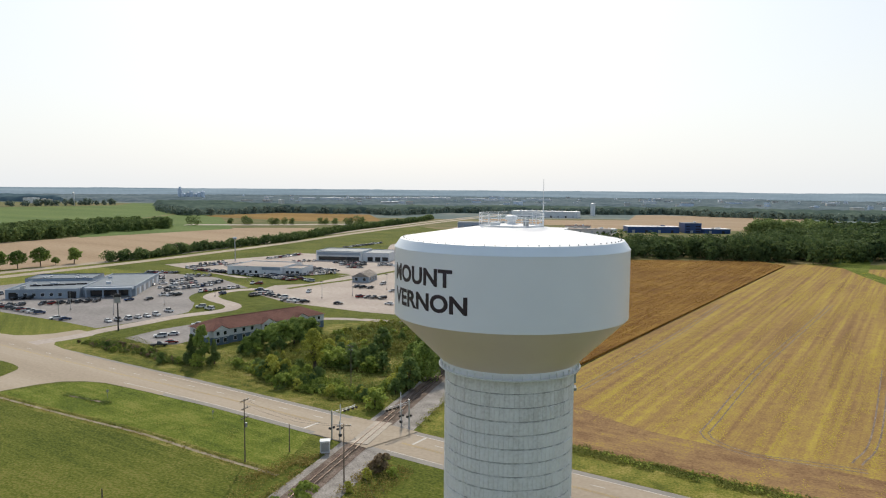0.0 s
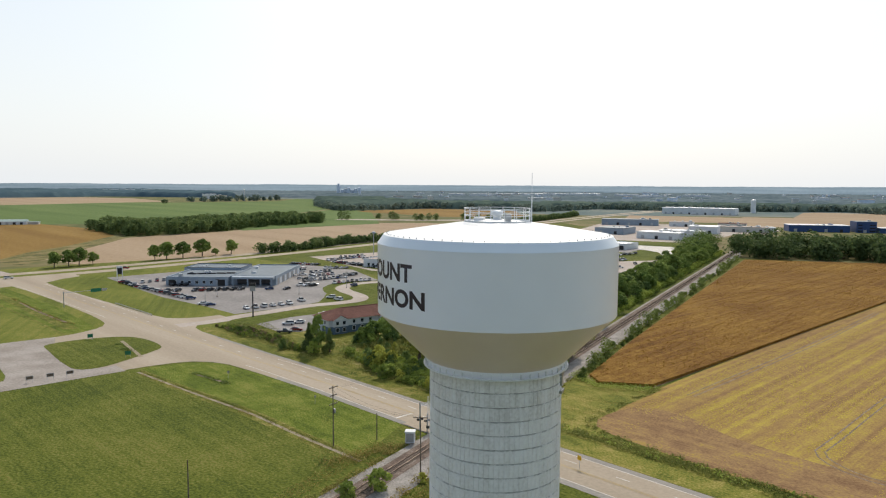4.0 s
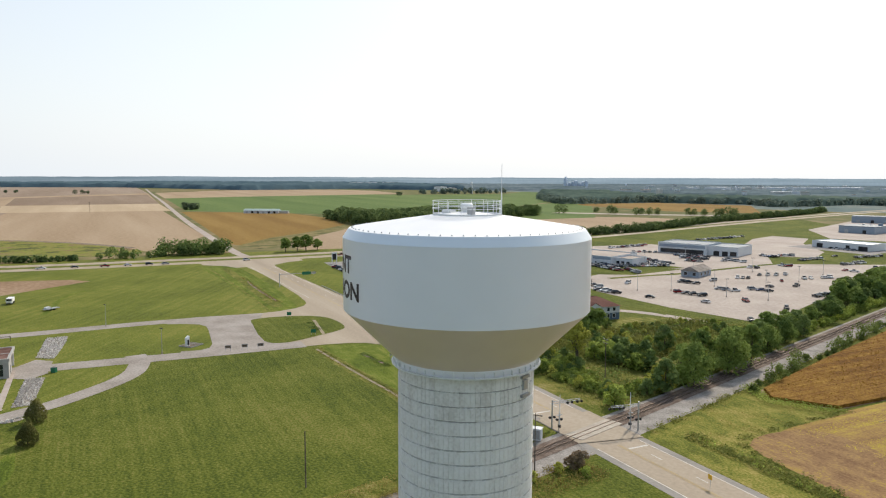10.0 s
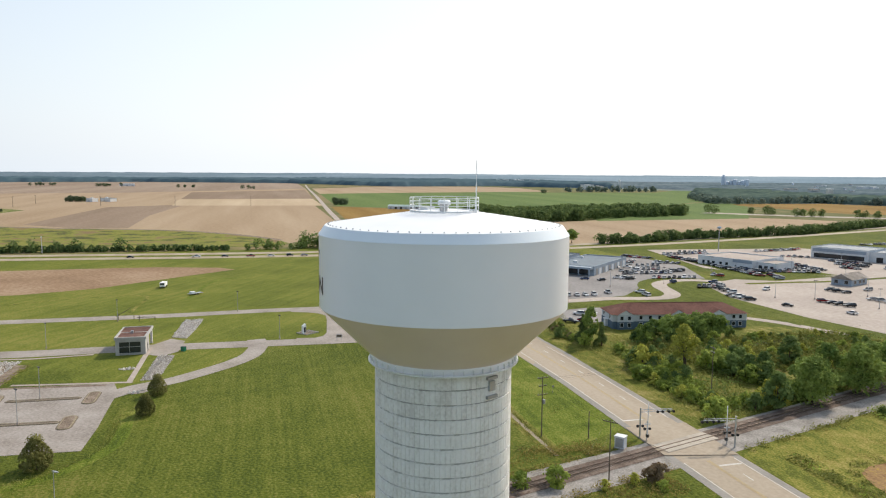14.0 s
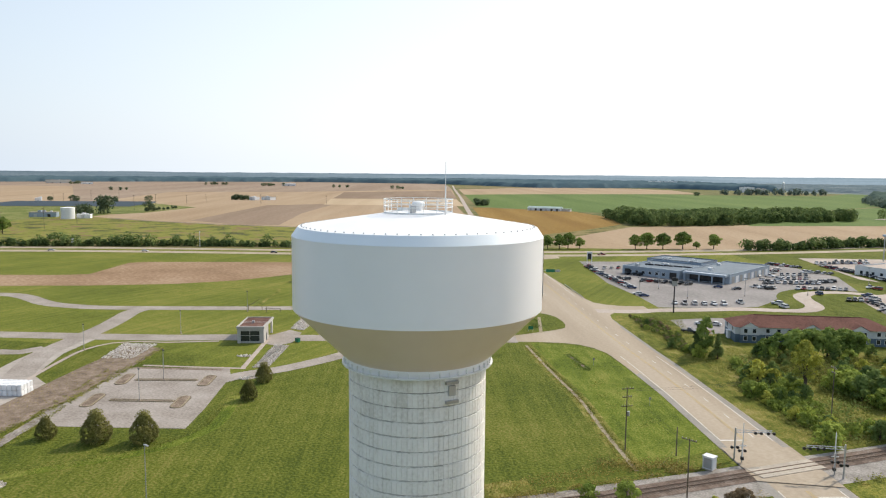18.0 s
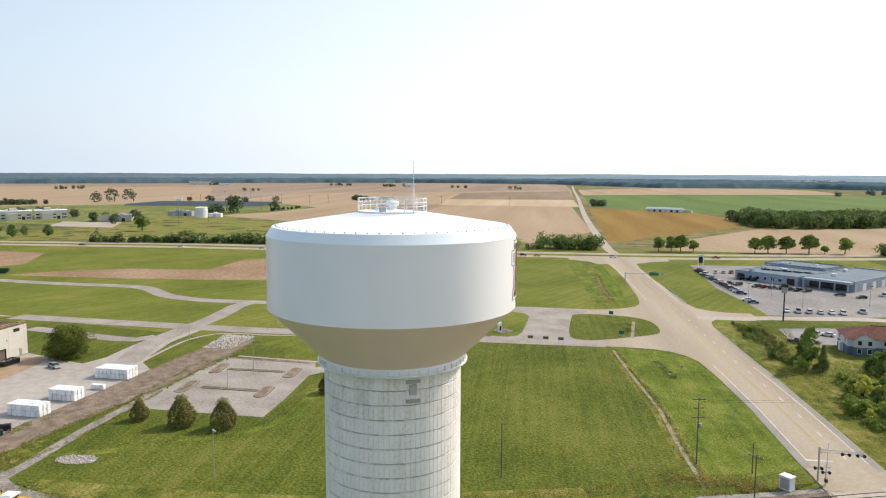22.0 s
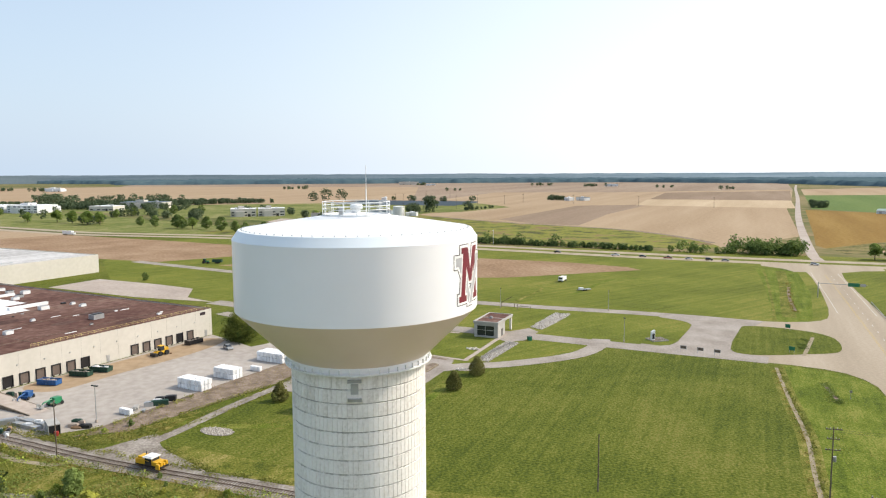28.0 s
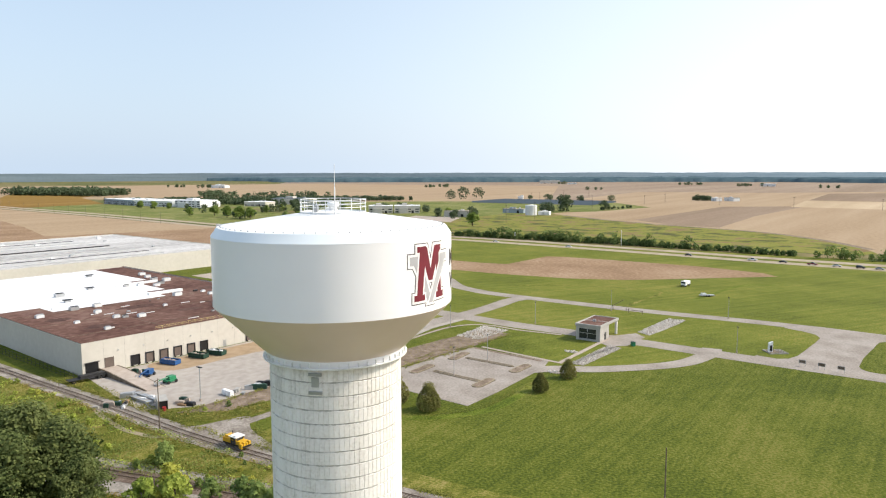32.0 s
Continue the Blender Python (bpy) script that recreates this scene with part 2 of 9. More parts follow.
STUBBLE_PALE = material("pale_stubble", [(0.36, 0.275, 0.175), (0.42, 0.325, 0.215), (0.48, 0.38, 0.26)], 0.95, 20, 24, 0.3, stretch=(7, 0.5, 1), turn=149, spec=0.1)
STUBBLE_FAR = material("far_stubble", [(0.205, 0.150, 0.105), (0.26, 0.195, 0.142), (0.31, 0.245, 0.185)], 0.95, 60, 14, 0.2, stretch=(9, 0.5, 1), turn=149, spec=0.1)
STUBBLE_DARK = material("harvested_field", [(0.190, 0.135, 0.092), (0.228, 0.166, 0.116), (0.27, 0.205, 0.148)], 0.95, 24, 24, 0.3, stretch=(7, 0.5, 1), turn=149, spec=0.1)
SOYSOIL = turf("soy_stubble_soil", [(0.185, 0.108, 0.050), (0.255, 0.158, 0.062), (0.312, 0.215, 0.062), (0.39, 0.30, 0.055)], 40, (2.6, 150), 59, 0.6, 0.6, (0.3, 1.0, 0.45, 0.7))
SOYEDGE = turf("bare_soy_headland", [(0.165, 0.094, 0.048), (0.225, 0.136, 0.066), (0.275, 0.175, 0.08), (0.33, 0.235, 0.055)], 14, (1.6, 40), 149, 0.6)
CORN = turf("ripe_corn", [(0.088, 0.038, 0.009), (0.160, 0.078, 0.016), (0.220, 0.118, 0.022), (0.30, 0.185, 0.042)], 34, (0.8, 60), 59, 0.5, 1.0, (0.6, 0.85, 0.5, 1.0))
ORANGE = material("ripe_field", [(0.165, 0.09, 0.02), (0.215, 0.128, 0.03), (0.265, 0.17, 0.05)], 0.95, 16, 22, 0.4, stretch=(6, 0.6, 1), turn=149, spec=0.1)
GREENFIELD = material("green_crop", [(0.07, 0.115, 0.028), (0.10, 0.15, 0.04), (0.13, 0.175, 0.05)], 0.95, 30, 24, 0.3, stretch=(6, 0.6, 1), turn=149, spec=0.1)
STEEL_WHITE = material("white_tank_paint", [(0.84, 0.84, 0.865), (0.87, 0.87, 0.895)], 0.3, 4, 5, 0.0, spec=0.5)
ROOF_WHITE = material("white_roof_paint", [(0.76, 0.77, 0.77), (0.81, 0.815, 0.815)], 0.4, 3, 6, 0.0, spec=0.45)
STEEL_TAN = material("tan_tank_paint", [(0.80, 0.655, 0.605), (0.84, 0.70, 0.65)], 0.33, 4, 5, 0.0, spec=0.45)
CONCRETE = material("cast_concrete", [(0.64, 0.61, 0.57), (0.76, 0.735, 0.70), (0.82, 0.80, 0.77)], 0.9, 0.3, 5, 0.25, stretch=(0.7, 0.7, 3), spec=0.25, per_object=0.12)
ct, cn = CONCRETE.node_tree, CONCRETE.node_tree.nodes
cpos, csep, cnoise, cfine = cn.new("ShaderNodeNewGeometry"), cn.new("ShaderNodeSeparateXYZ"), cn.new("ShaderNodeTexNoise"), cn.new("ShaderNodeTexNoise")
cnoise.inputs["Scale"].default_value, cnoise.inputs["Detail"].default_value = 0.9, 5
cfine.inputs["Scale"].default_value, cfine.inputs["Detail"].default_value = 3.5, 4
ct.links.new(cpos.outputs["Position"], csep.inputs[0])
ct.links.new(cpos.outputs["Position"], cnoise.inputs["Vector"])
ct.links.new(cpos.outputs["Position"], cfine.inputs["Vector"])


def cmath(op, a, b=None, c=None):
    m = cn.new("ShaderNodeMath")
    m.operation = op
    for k, v in enumerate((a, b, c)):
        if v is None:
            continue
        if isinstance(v, (int, float)):
            m.inputs[k].default_value = v
        else:
            ct.links.new(v, m.inputs[k])
    return m.outputs[0]


course = cmath('FRACT', cmath('MULTIPLY_ADD', csep.outputs["Z"], 1 / 1.107, 0.82 + 0.004))
ragged = cmath('MULTIPLY_ADD', cfine.outputs[0], 0.34, -0.09)
near = cmath('MAXIMUM', cmath('GREATER_THAN', course, cmath('SUBTRACT', 1.0, cmath('MULTIPLY', ragged, 0.6))), cmath('LESS_THAN', course, cmath('MULTIPLY', ragged, 0.55)))
dirt = cmath('MULTIPLY', near, cmath('MULTIPLY', cmath('GREATER_THAN', cnoise.outputs[0], 0.47), 0.42))
cmix = cn.new("ShaderNodeMix")
cmix.data_type = 'RGBA'
cmix.inputs["B"].default_value = (0.27, 0.25, 0.225, 1)
ct.links.new(dirt, cmix.inputs["Factor"])
ct.links.new(cn["Color Ramp"].outputs[0], cmix.inputs["A"])
ct.links.new(cmix.outputs["Result"], cn["Principled BSDF"].inputs["Base Color"])
CONCRETE_DARK = plain("joint_concrete", (0.24, 0.225, 0.205), 0.95)
STAIN = material("dark_stain", [(0.12, 0.11, 0.10), (0.25, 0.235, 0.21)], 0.95, 0.5, 7)
LETTER = plain("dark_letter_paint", (0.035, 0.02, 0.025), 0.5)
MAROON = plain("maroon_paint", (0.17, 0.020, 0.032), 0.45)
LOGO_GREY = plain("grey_paint", (0.42, 0.42, 0.44), 0.45)
LOGO_WHITE = plain("white_outline_paint", (0.8, 0.8, 0.8), 0.45)
GALV = plain("galvanised_steel", (0.42, 0.43, 0.44), 0.45, 0.6)
PIPE_WHITE = plain("white_rail_paint", (0.74, 0.75, 0.75), 0.4)
WOOD_POLE = material("weathered_pole", [(0.09, 0.07, 0.05), (0.19, 0.155, 0.12)], 0.9, 0.4, 8, 0.3)
DARK_METAL = plain("dark_metal", (0.03, 0.03, 0.032), 0.5, 0.3)
RAIL_STEEL = plain("rail_steel", (0.23, 0.17, 0.13), 0.4, 0.7)
SLEEPER = material("sleeper_wood", [(0.075, 0.056, 0.043), (0.16, 0.125, 0.10)], 0.95, 0.4, 8, 0.4, per_object=0.2)
BARK = material("bark", [(0.06, 0.045, 0.032), (0.14, 0.11, 0.08)], 0.95, 0.4, 8, 0.6)
LEAF = leaves("tree_leaf", (0.074, 0.132, 0.033), (0.285, 0.36, 0.088))
LEAF_YARD = leaves("yard_tree_leaf", (0.035, 0.06, 0.014), (0.19, 0.21, 0.045))
LEAF_MID = leaves("railside_leaf", (0.056, 0.094, 0.023), (0.205, 0.255, 0.068))
LEAF_CEDAR = leaves("cedar_leaf", (0.075, 0.115, 0.038), (0.235, 0.285, 0.088))
LEAF_DARK = leaves("dark_leaf", (0.068, 0.118, 0.037), (0.225, 0.292, 0.086))
LEAF_YELLOW = leaves("yellowing_leaf", (0.215, 0.235, 0.040), (0.51, 0.50, 0.10))
LEAF_BRUSH = leaves("brush_leaf", (0.120, 0.182, 0.034), (0.385, 0.445, 0.090))
LEAF_OLIVE = leaves("olive_leaf", (0.090, 0.098, 0.030), (0.25, 0.235, 0.078))
LEAF_DRY = leaves("dry_weed", (0.16, 0.125, 0.035), (0.36, 0.29, 0.09))
LEAF_RUST = leaves("rusty_leaf", (0.125, 0.085, 0.050), (0.27, 0.20, 0.12))
LEAF_SOY = leaves("soy_leaf", (0.30, 0.25, 0.028), (0.53, 0.43, 0.055))
LEAF_CORN = leaves("corn_leaf", (0.180, 0.092, 0.017), (0.31, 0.182, 0.040))
LEAF_WEED = leaves("weed_leaf", (0.105, 0.128, 0.028), (0.29, 0.285, 0.075))
LEAF_OAK = leaves("oak_leaf", (0.050, 0.078, 0.026), (0.185, 0.215, 0.075))
LEAF_FARM = leaves("farmland_leaf", (0.050, 0.078, 0.045), (0.115, 0.150, 0.080))
PALE_PANEL = plain("cream_concrete_panel", (0.36, 0.315, 0.255), 0.85)
GREEN_TIN = material("pale_green_tin", [(0.30, 0.38, 0.36), (0.37, 0.45, 0.42)], 0.6, 2, 6)
GATE_GREY = plain("grey_painted_block", (0.40, 0.385, 0.36), 0.85)
BLUE_STEEL = plain("deep_blue_steel", (0.022, 0.06, 0.18), 0.5)
STAINED = material("stained_kerb", [(0.085, 0.065, 0.045), (0.20, 0.16, 0.12)], 0.95, 0.5, 8)
SOLAR = plain("solar_glass", (0.055, 0.075, 0.085), 0.4, 0.0, 0.1, 0.5)
WALL_BLUE = material("blue_siding", [(0.085, 0.125, 0.17), (0.105, 0.15, 0.20)], 0.7, 1, 6, stretch=(4, 4, 0.25))
WALL_PALE = material("pale_siding", [(0.48, 0.50, 0.53), (0.56, 0.58, 0.60)], 0.7, 1, 6, stretch=(4, 4, 0.25))
ROOF_RED = material("red_shingle", [(0.10, 0.043, 0.033), (0.145, 0.065, 0.05), (0.18, 0.085, 0.065)], 0.9, 1.2, 9, 0.4, spec=0.15)
ROOF_BLUE = material("blue_grey_roof", [(0.075, 0.108, 0.140), (0.112, 0.152, 0.185)], 0.6, 3, 6, 0.1)
WALL_BLUEGREY = material("blue_grey_panel", [(0.25, 0.30, 0.36), (0.31, 0.365, 0.42)], 0.55, 2, 6)
WALL_WHITE = material("white_panel", [(0.60, 0.61, 0.62), (0.70, 0.71, 0.71)], 0.6, 2, 6)
WALL_CREAM = material("cream_panel", [(0.50, 0.475, 0.425), (0.555, 0.528, 0.475)], 0.7, 3, 8, stretch=(1, 1, 4))
ROOF_BROWN = material("brown_gravel_roof", [(0.078, 0.036, 0.028), (0.128, 0.068, 0.052), (0.185, 0.115, 0.092)], 0.92, 5.0, 10, 0.3, spec=0.15)
ROOF_STAIN = material("stained_gravel_roof", [(0.055, 0.028, 0.022), (0.090, 0.050, 0.040), (0.125, 0.078, 0.062)], 0.9, 3.0, 10, 0.3, spec=0.15)
ROOF_MEMBRANE = material("white_membrane", [(0.72, 0.725, 0.725), (0.82, 0.82, 0.82)], 0.55, 6, 6)
GLASS = plain("dark_window_glass", (0.02, 0.026, 0.032), 0.08, 0.0, spec=0.6)
RUBBER = plain("tyre_rubber", (0.02, 0.02, 0.02), 0.9)
SIGN_GREEN = plain("green_sign", (0.01, 0.14, 0.07), 0.5)
SIGN_WHITE = plain("white_sign", (0.75, 0.75, 0.75), 0.5)
PAINT_WHITE = material("road_paint_white", [(0.42, 0.39, 0.34), (0.62, 0.59, 0.54)], 0.8, 0.6, 8)
PAINT_YELLOW = material("road_paint_yellow", [(0.36, 0.27, 0.13), (0.44, 0.32, 0.13)], 0.8, 0.6, 8)
WRAP = plain("white_plastic_wrap", (0.74, 0.75, 0.76), 0.35)
YELLOW = plain("yellow_machine_paint", (0.62, 0.36, 0.02), 0.45)
BLUE = plain("blue_machine_paint", (0.02, 0.085, 0.24), 0.45)
GREEN = plain("green_machine_paint", (0.02, 0.19, 0.085), 0.45)
DUMPSTER_GREEN = plain("dumpster_green", (0.014, 0.048, 0.032), 0.6)
RED = plain("red_paint", (0.32, 0.03, 0.03), 0.45)
BLACK = plain("black_paint", (0.015, 0.015, 0.017), 0.4)
BRICK_GREY = plain("grey_block", (0.33, 0.32, 0.30), 0.85)
ROCK = material("white_rock", [(0.42, 0.385, 0.34), (0.66, 0.625, 0.57)], 0.95, 0.6, 8, 0.5, per_object=0.3)
# the next four woods carry the haze of distance in their base colours
HAZE_BLUE_WOOD = material("hazed_horizon_canopy", [(0.060, 0.098, 0.120), (0.078, 0.120, 0.140), (0.100, 0.145, 0.160)], 1.0, 120, 10, spec=0.0)
HAZE_WOOD = material("hazed_town_canopy", [(0.075, 0.106, 0.120), (0.122, 0.158, 0.172), (0.175, 0.210, 0.222)], 1.0, 70, 10, 0.5, spec=0.0)
LEAF_HAZY = leaves("hazed_far_leaf", (0.105, 0.148, 0.128), (0.205, 0.255, 0.200))
HAZY_CANOPY = material("hazed_far_canopy", [(0.060, 0.088, 0.078), (0.085, 0.118, 0.098), (0.120, 0.155, 0.120)], 1.0, 45, 9, 0.5, spec=0.0)
LEAF_DEEP = leaves("deep_wood_leaf", (0.034, 0.062, 0.026), (0.135, 0.185, 0.064))
LEAF_WOOD = leaves("wood_leaf", (0.055, 0.096, 0.036), (0.205, 0.265, 0.088))
HORIZON = material("hazed_horizon_glow", [(0.135, 0.176, 0.205), (0.16, 0.202, 0.232), (0.19, 0.232, 0.262)], 1.0, 26, 8, spec=0.0, stretch=(5, 5, 0.12), mix=0.25)
# haze is put in as emission, stronger on the sunward side
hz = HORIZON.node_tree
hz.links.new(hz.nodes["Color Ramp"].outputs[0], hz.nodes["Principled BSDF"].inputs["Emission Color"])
hz_pos, hz_y, hz_glow = hz.nodes.new("ShaderNodeNewGeometry"), hz.nodes.new("ShaderNodeSeparateXYZ"), hz.nodes.new("ShaderNodeMapRange")
hz_glow.inputs["From Min"].default_value, hz_glow.inputs["From Max"].default_value = -1500, 4200
hz_glow.inputs["To Min"].default_value, hz_glow.inputs["To Max"].default_value = 0.25, 1.35
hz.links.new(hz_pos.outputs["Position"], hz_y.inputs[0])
hz.links.new(hz_y.outputs["Y"], hz_glow.inputs["Value"])
hz.links.new(hz_glow.outputs["Result"], hz.nodes["Principled BSDF"].inputs["Emission Strength"])
# ground under the far woods, paled and blued with painted haze
HAZE_FLOOR = material("hazed_wooded_land", [(0.135, 0.17, 0.165), (0.17, 0.205, 0.19), (0.25, 0.245, 0.21)], 1.0, 60, 10, spec=0.0)


# ---- mesh helpers ----
def mesh_object(name, bm, mats, parent=None, smooth=False):
    me = bpy.data.meshes.new(name)
    bm.to_mesh(me)
    bm.free()
    for m in (mats if isinstance(mats, (list, tuple)) else [mats]):
        me.materials.append(m)
    if smooth:
        me.polygons.foreach_set("use_smooth", [True] * len(me.polygons))
    ob = new(name, me)
    if parent:
        ob.parent = parent
    return ob


def part(name, bm, mat, parent, label="", smooth=False):
    ob = mesh_object(name, bm, mat, parent, smooth)
    if label:
        ob["label"] = label
    return ob


def thing(name, x, y, z, turn, label, category, group="", kind=""):
    """An empty at the thing's base, that carries its parts."""
    e = new(name)
    e.empty_display_size = 0.3
    e.matrix_world = pose(x, y, z, 0, 0, turn)
    return tagged(e, label, category, group, kind)


def box(bm, x0, x1, y0, y1, z0, z1, mat=0):
    v = [bm.verts.new((x, y, z)) for z in (z0, z1) for x, y in ((x0, y0), (x1, y0), (x1, y1), (x0, y1))]
    fs = [(3, 2, 1, 0), (4, 5, 6, 7), (0, 1, 5, 4), (1, 2, 6, 5), (2, 3, 7, 6), (3, 0, 4, 7)]
    for f in fs:
        bm.faces.new([v[i] for i in f]).material_index = mat
    return bm


def boxes(*dims):
    bm = bmesh.new()
    for d in dims:
        box(bm, *d)
    return bm


def bar(bm, a, b, r, n=6, r2=None):
    """A round bar from a to b."""
    a, b = Vector(a), Vector(b)
    q = (b - a).to_track_quat("Z", "Y").to_matrix()
    r2 = r if r2 is None else r2
    lo = [bm.verts.new(a + q @ Vector((r * math.cos(k * math.tau / n), r * math.sin(k * math.tau / n), 0))) for k in range(n)]
    hi = [bm.verts.new(b + q @ Vector((r2 * math.cos(k * math.tau / n), r2 * math.sin(k * math.tau / n), 0))) for k in range(n)]
    for k in range(n):
        bm.faces.new((lo[k], lo[(k + 1) % n], hi[(k + 1) % n], hi[k]))
    bm.faces.new(lo[::-1])
    bm.faces.new(hi)
    return bm


def lathe(profile, n=96, close=False):
    """A surface of revolution from (radius, height) pairs."""
    bm = bmesh.new()
    rings = [[bm.verts.new((r * math.cos(k * math.tau / n), r * math.sin(k * math.tau / n), z)) for k in range(n)] for r, z in profile]
    pairs = list(zip(rings, rings[1:])) + ([(rings[-1], rings[0])] if close else [])
    for lo, hi in pairs:
        for k in range(n):
            bm.faces.new((lo[k], lo[(k + 1) % n], hi[(k + 1) % n], hi[k]))
    return bm


LAYER = itertools.cycle([k * 0.0011 for k in range(7)])      # keeps overlapping sheets apart


def sheet(name, pts, z, mat, label, category="ground", thick=0.0, parent=None):
    """A flat piece of ground with the outline pts."""
    bm = bmesh.new()
    z += next(LAYER)
    f = bm.faces.new([bm.verts.new((x, y, z)) for x, y in pts])
    f.normal_update()
    if f.normal.z < 0:
        f.normal_flip()
    bmesh.ops.triangulate(bm, faces=bm.faces[:])
    ob = mesh_object(name, bm, mat, parent)
    if parent is None:
        tagged(ob, label, category, kind="structure")
    return ob


def smooth_line(pts, step=4.0):
    """A Catmull-Rom line through pts."""
    p = [Vector((*q, 0)) for q in pts]
    p = [p[0] * 2 - p[1]] + p + [p[-1] * 2 - p[-2]]
    out = []
    for a, b, c, d in zip(p, p[1:], p[2:], p[3:]):
        n = max(1, int((c - b).length / step))
        for k in range(n):
            t = k / n
            out.append(0.5 * (2 * b + (c - a) * t + (2 * a - 5 * b + 4 * c - d) * t * t + (3 * b - a - 3 * c + d) * t ** 3))
    out.append(p[-2])
    return out


def ribbon_bm(line, width, z, off=0.0, bm=None, dash=0):
    bm = bm or bmesh.new()
    rows = []
    for i, q in enumerate(line):
        d = (line[min(i + 1, len(line) - 1)] - line[max(i - 1, 0)]).normalized()
        s = Vector((-d.y, d.x, 0))
        w = width[i] if isinstance(width, list) else width
        rows.append([bm.verts.new((q + s * (off + k * w / 2)) + Vector((0, 0, z))) for k in (-1, 1)])
    for i, (a, b) in enumerate(zip(rows, rows[1:])):
        if not dash or (i % 4) == 0:
            bm.faces.new((a[0], b[0], b[1], a[1]))
    bmesh.ops.recalc_face_normals(bm, faces=bm.faces[:])
    if bm.faces and bm.faces[0].normal.z < 0:
        bmesh.ops.reverse_faces(bm, faces=bm.faces[:])
    return bm


def ribbon(name, pts, width, z, mat, label, category="road", step=4.0):
    ob = mesh_object(name, ribbon_bm(smooth_line(pts, step), width, z), mat)
    return tagged(ob, label, category, kind="structure")
# ---- the ground ----
E1, E2 = Vector((-0.857, 0.515, 0)), Vector((0.515, 0.857, 0))    # along the state road, and across it


def uv(u, v):
    return (E1.x * u + E2.x * v, E1.y * u + E2.y * v)


def rail_x(y):
    return -51.0 + 0.2505 * y


def shifted(line, d):
    out = []
    for i, q in enumerate(line):
        t = (line[min(i + 1, len(line) - 1)] - line[max(i - 1, 0)]).normalized()
        out.append(q + Vector((-t.y, t.x, 0)) * d)
    return out


def closed(pts, n=6):
    """A smooth closed outline through pts."""
    out, k = [], len(pts)
    for i in range(k):
        a, b, c, d = (Vector(pts[(i + q) % k]) for q in (-1, 0, 1, 2))
        for s in range(n):
            t = s / n
            out.append(tuple(0.5 * (2 * b + (c - a) * t + (2 * a - 5 * b + 4 * c - d) * t * t + (3 * b - a - 3 * c + d) * t ** 3)))
    return out


bm = bmesh.new()
bmesh.ops.create_circle(bm, cap_ends=True, radius=4850, segments=128)
tagged(mesh_object("ground", bm, LAND), "flat farmland in patches of green and tan reaching the horizon", "ground", kind="structure")
sheet("lawn", [(-480, -420), (700, -420), (700, 480), (262, 505), (88, 530), (80, 600), (-20, 850), (-90, 1000), (-360, 300), (-620, -110), (-640, -420)], 0.02, GRASS,
      "mown green grass round the tower and the roads", "grass")
sheet("far_land", [(-700, 1480), (-300, 1330), (-60, 1260), (240, 1330), (560, 1260), (900, 1300), (2400, 1200), (4000, 2000), (1500, 4300), (-1200, 4400), (-2600, 3400), (-1900, 2320), (-1000, 2230)], 0.03, HAZE_FLOOR,
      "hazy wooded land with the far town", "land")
sheet("meadow_east", [(-15, 100), (0, 101), (11, 97), (4, 108), (10, 125), (20, 143), (2, 146), (-6, 156), (-9, 160), (-12, 150), (-16, 118)], 0.045, MEADOW_YELLOW, "rough grass between railway and fields", "grass")
sheet("verge_soy", [uv(-330, 77.8), uv(64, 77.8), uv(64, 86.5), uv(-330, 86.5)], 0.048, MEADOW_YELLOW, "dry grass verge of the state road", "grass")
sheet("scrub_ground", [uv(90, 77.9), uv(160, 77.3), uv(196, 76.4), uv(214, 77), uv(222, 80), (-112, 188), (-100, 184), (-64, 226), (-40, 240), (-10, 236), (0, 215), (-26, 118)], 0.045, GRASS_ROUGH, "rough grass under scrub", "grass")
sheet("spur_ground", [(-50, -2), (-60, -40), (-82, -110), (-140, -200), (-170, -190), (-118, -104), (-100, -74), (-84, -46), (-66, -10)], 0.045, GRASS_ROUGH, "rough dry grass between the tracks", "grass")
ribbon("spur_verge", [(-88, -38), (-78, -22), (-66, -2), (-58, 16), (-52, 34), (-46, 52)], 7.0, 0.035, GRASS_ROUGH, "weedy rough grass beside the spur", "grass")
sheet("verge_dry", [uv(90, 77.9), uv(170, 76.9), uv(170, 82), uv(90, 83)], 0.055, GRASS_ROUGH, "dry grass verge of the state road", "grass")
# a bumpy backdrop of far woods, haze-coloured and glowing, closes the horizon
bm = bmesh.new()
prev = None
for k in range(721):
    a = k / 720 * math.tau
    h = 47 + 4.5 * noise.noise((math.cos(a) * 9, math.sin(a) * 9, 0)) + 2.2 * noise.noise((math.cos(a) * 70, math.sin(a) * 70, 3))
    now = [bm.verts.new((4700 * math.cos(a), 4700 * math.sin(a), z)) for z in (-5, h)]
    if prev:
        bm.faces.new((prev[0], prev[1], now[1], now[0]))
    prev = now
tagged(mesh_object("backdrop", bm, HORIZON), "glowing haze-coloured backdrop of woods along the horizon", "woods", kind="structure")

# fields
sheet("field_soy", [(2.8, 108), (22, 91.5), (34, 84), (70, 62), (140, 20), (600, -40), (600, 470), (268, 470), (262, 494), (234, 514), (33, 168), (18, 142), (9, 126)], 0.04, SOYSOIL, "dry brown field with yellowing soy rows", "field")
sheet("field_headland", closed([(4, 108), (22, 92.5), (34, 85), (70, 64), (140, 22), (150, 34), (84, 74), (50, 96), (34, 108), (24, 122), (12, 124)], 4), 0.052, SOYEDGE, "bare brown headland of the soy field", "field")
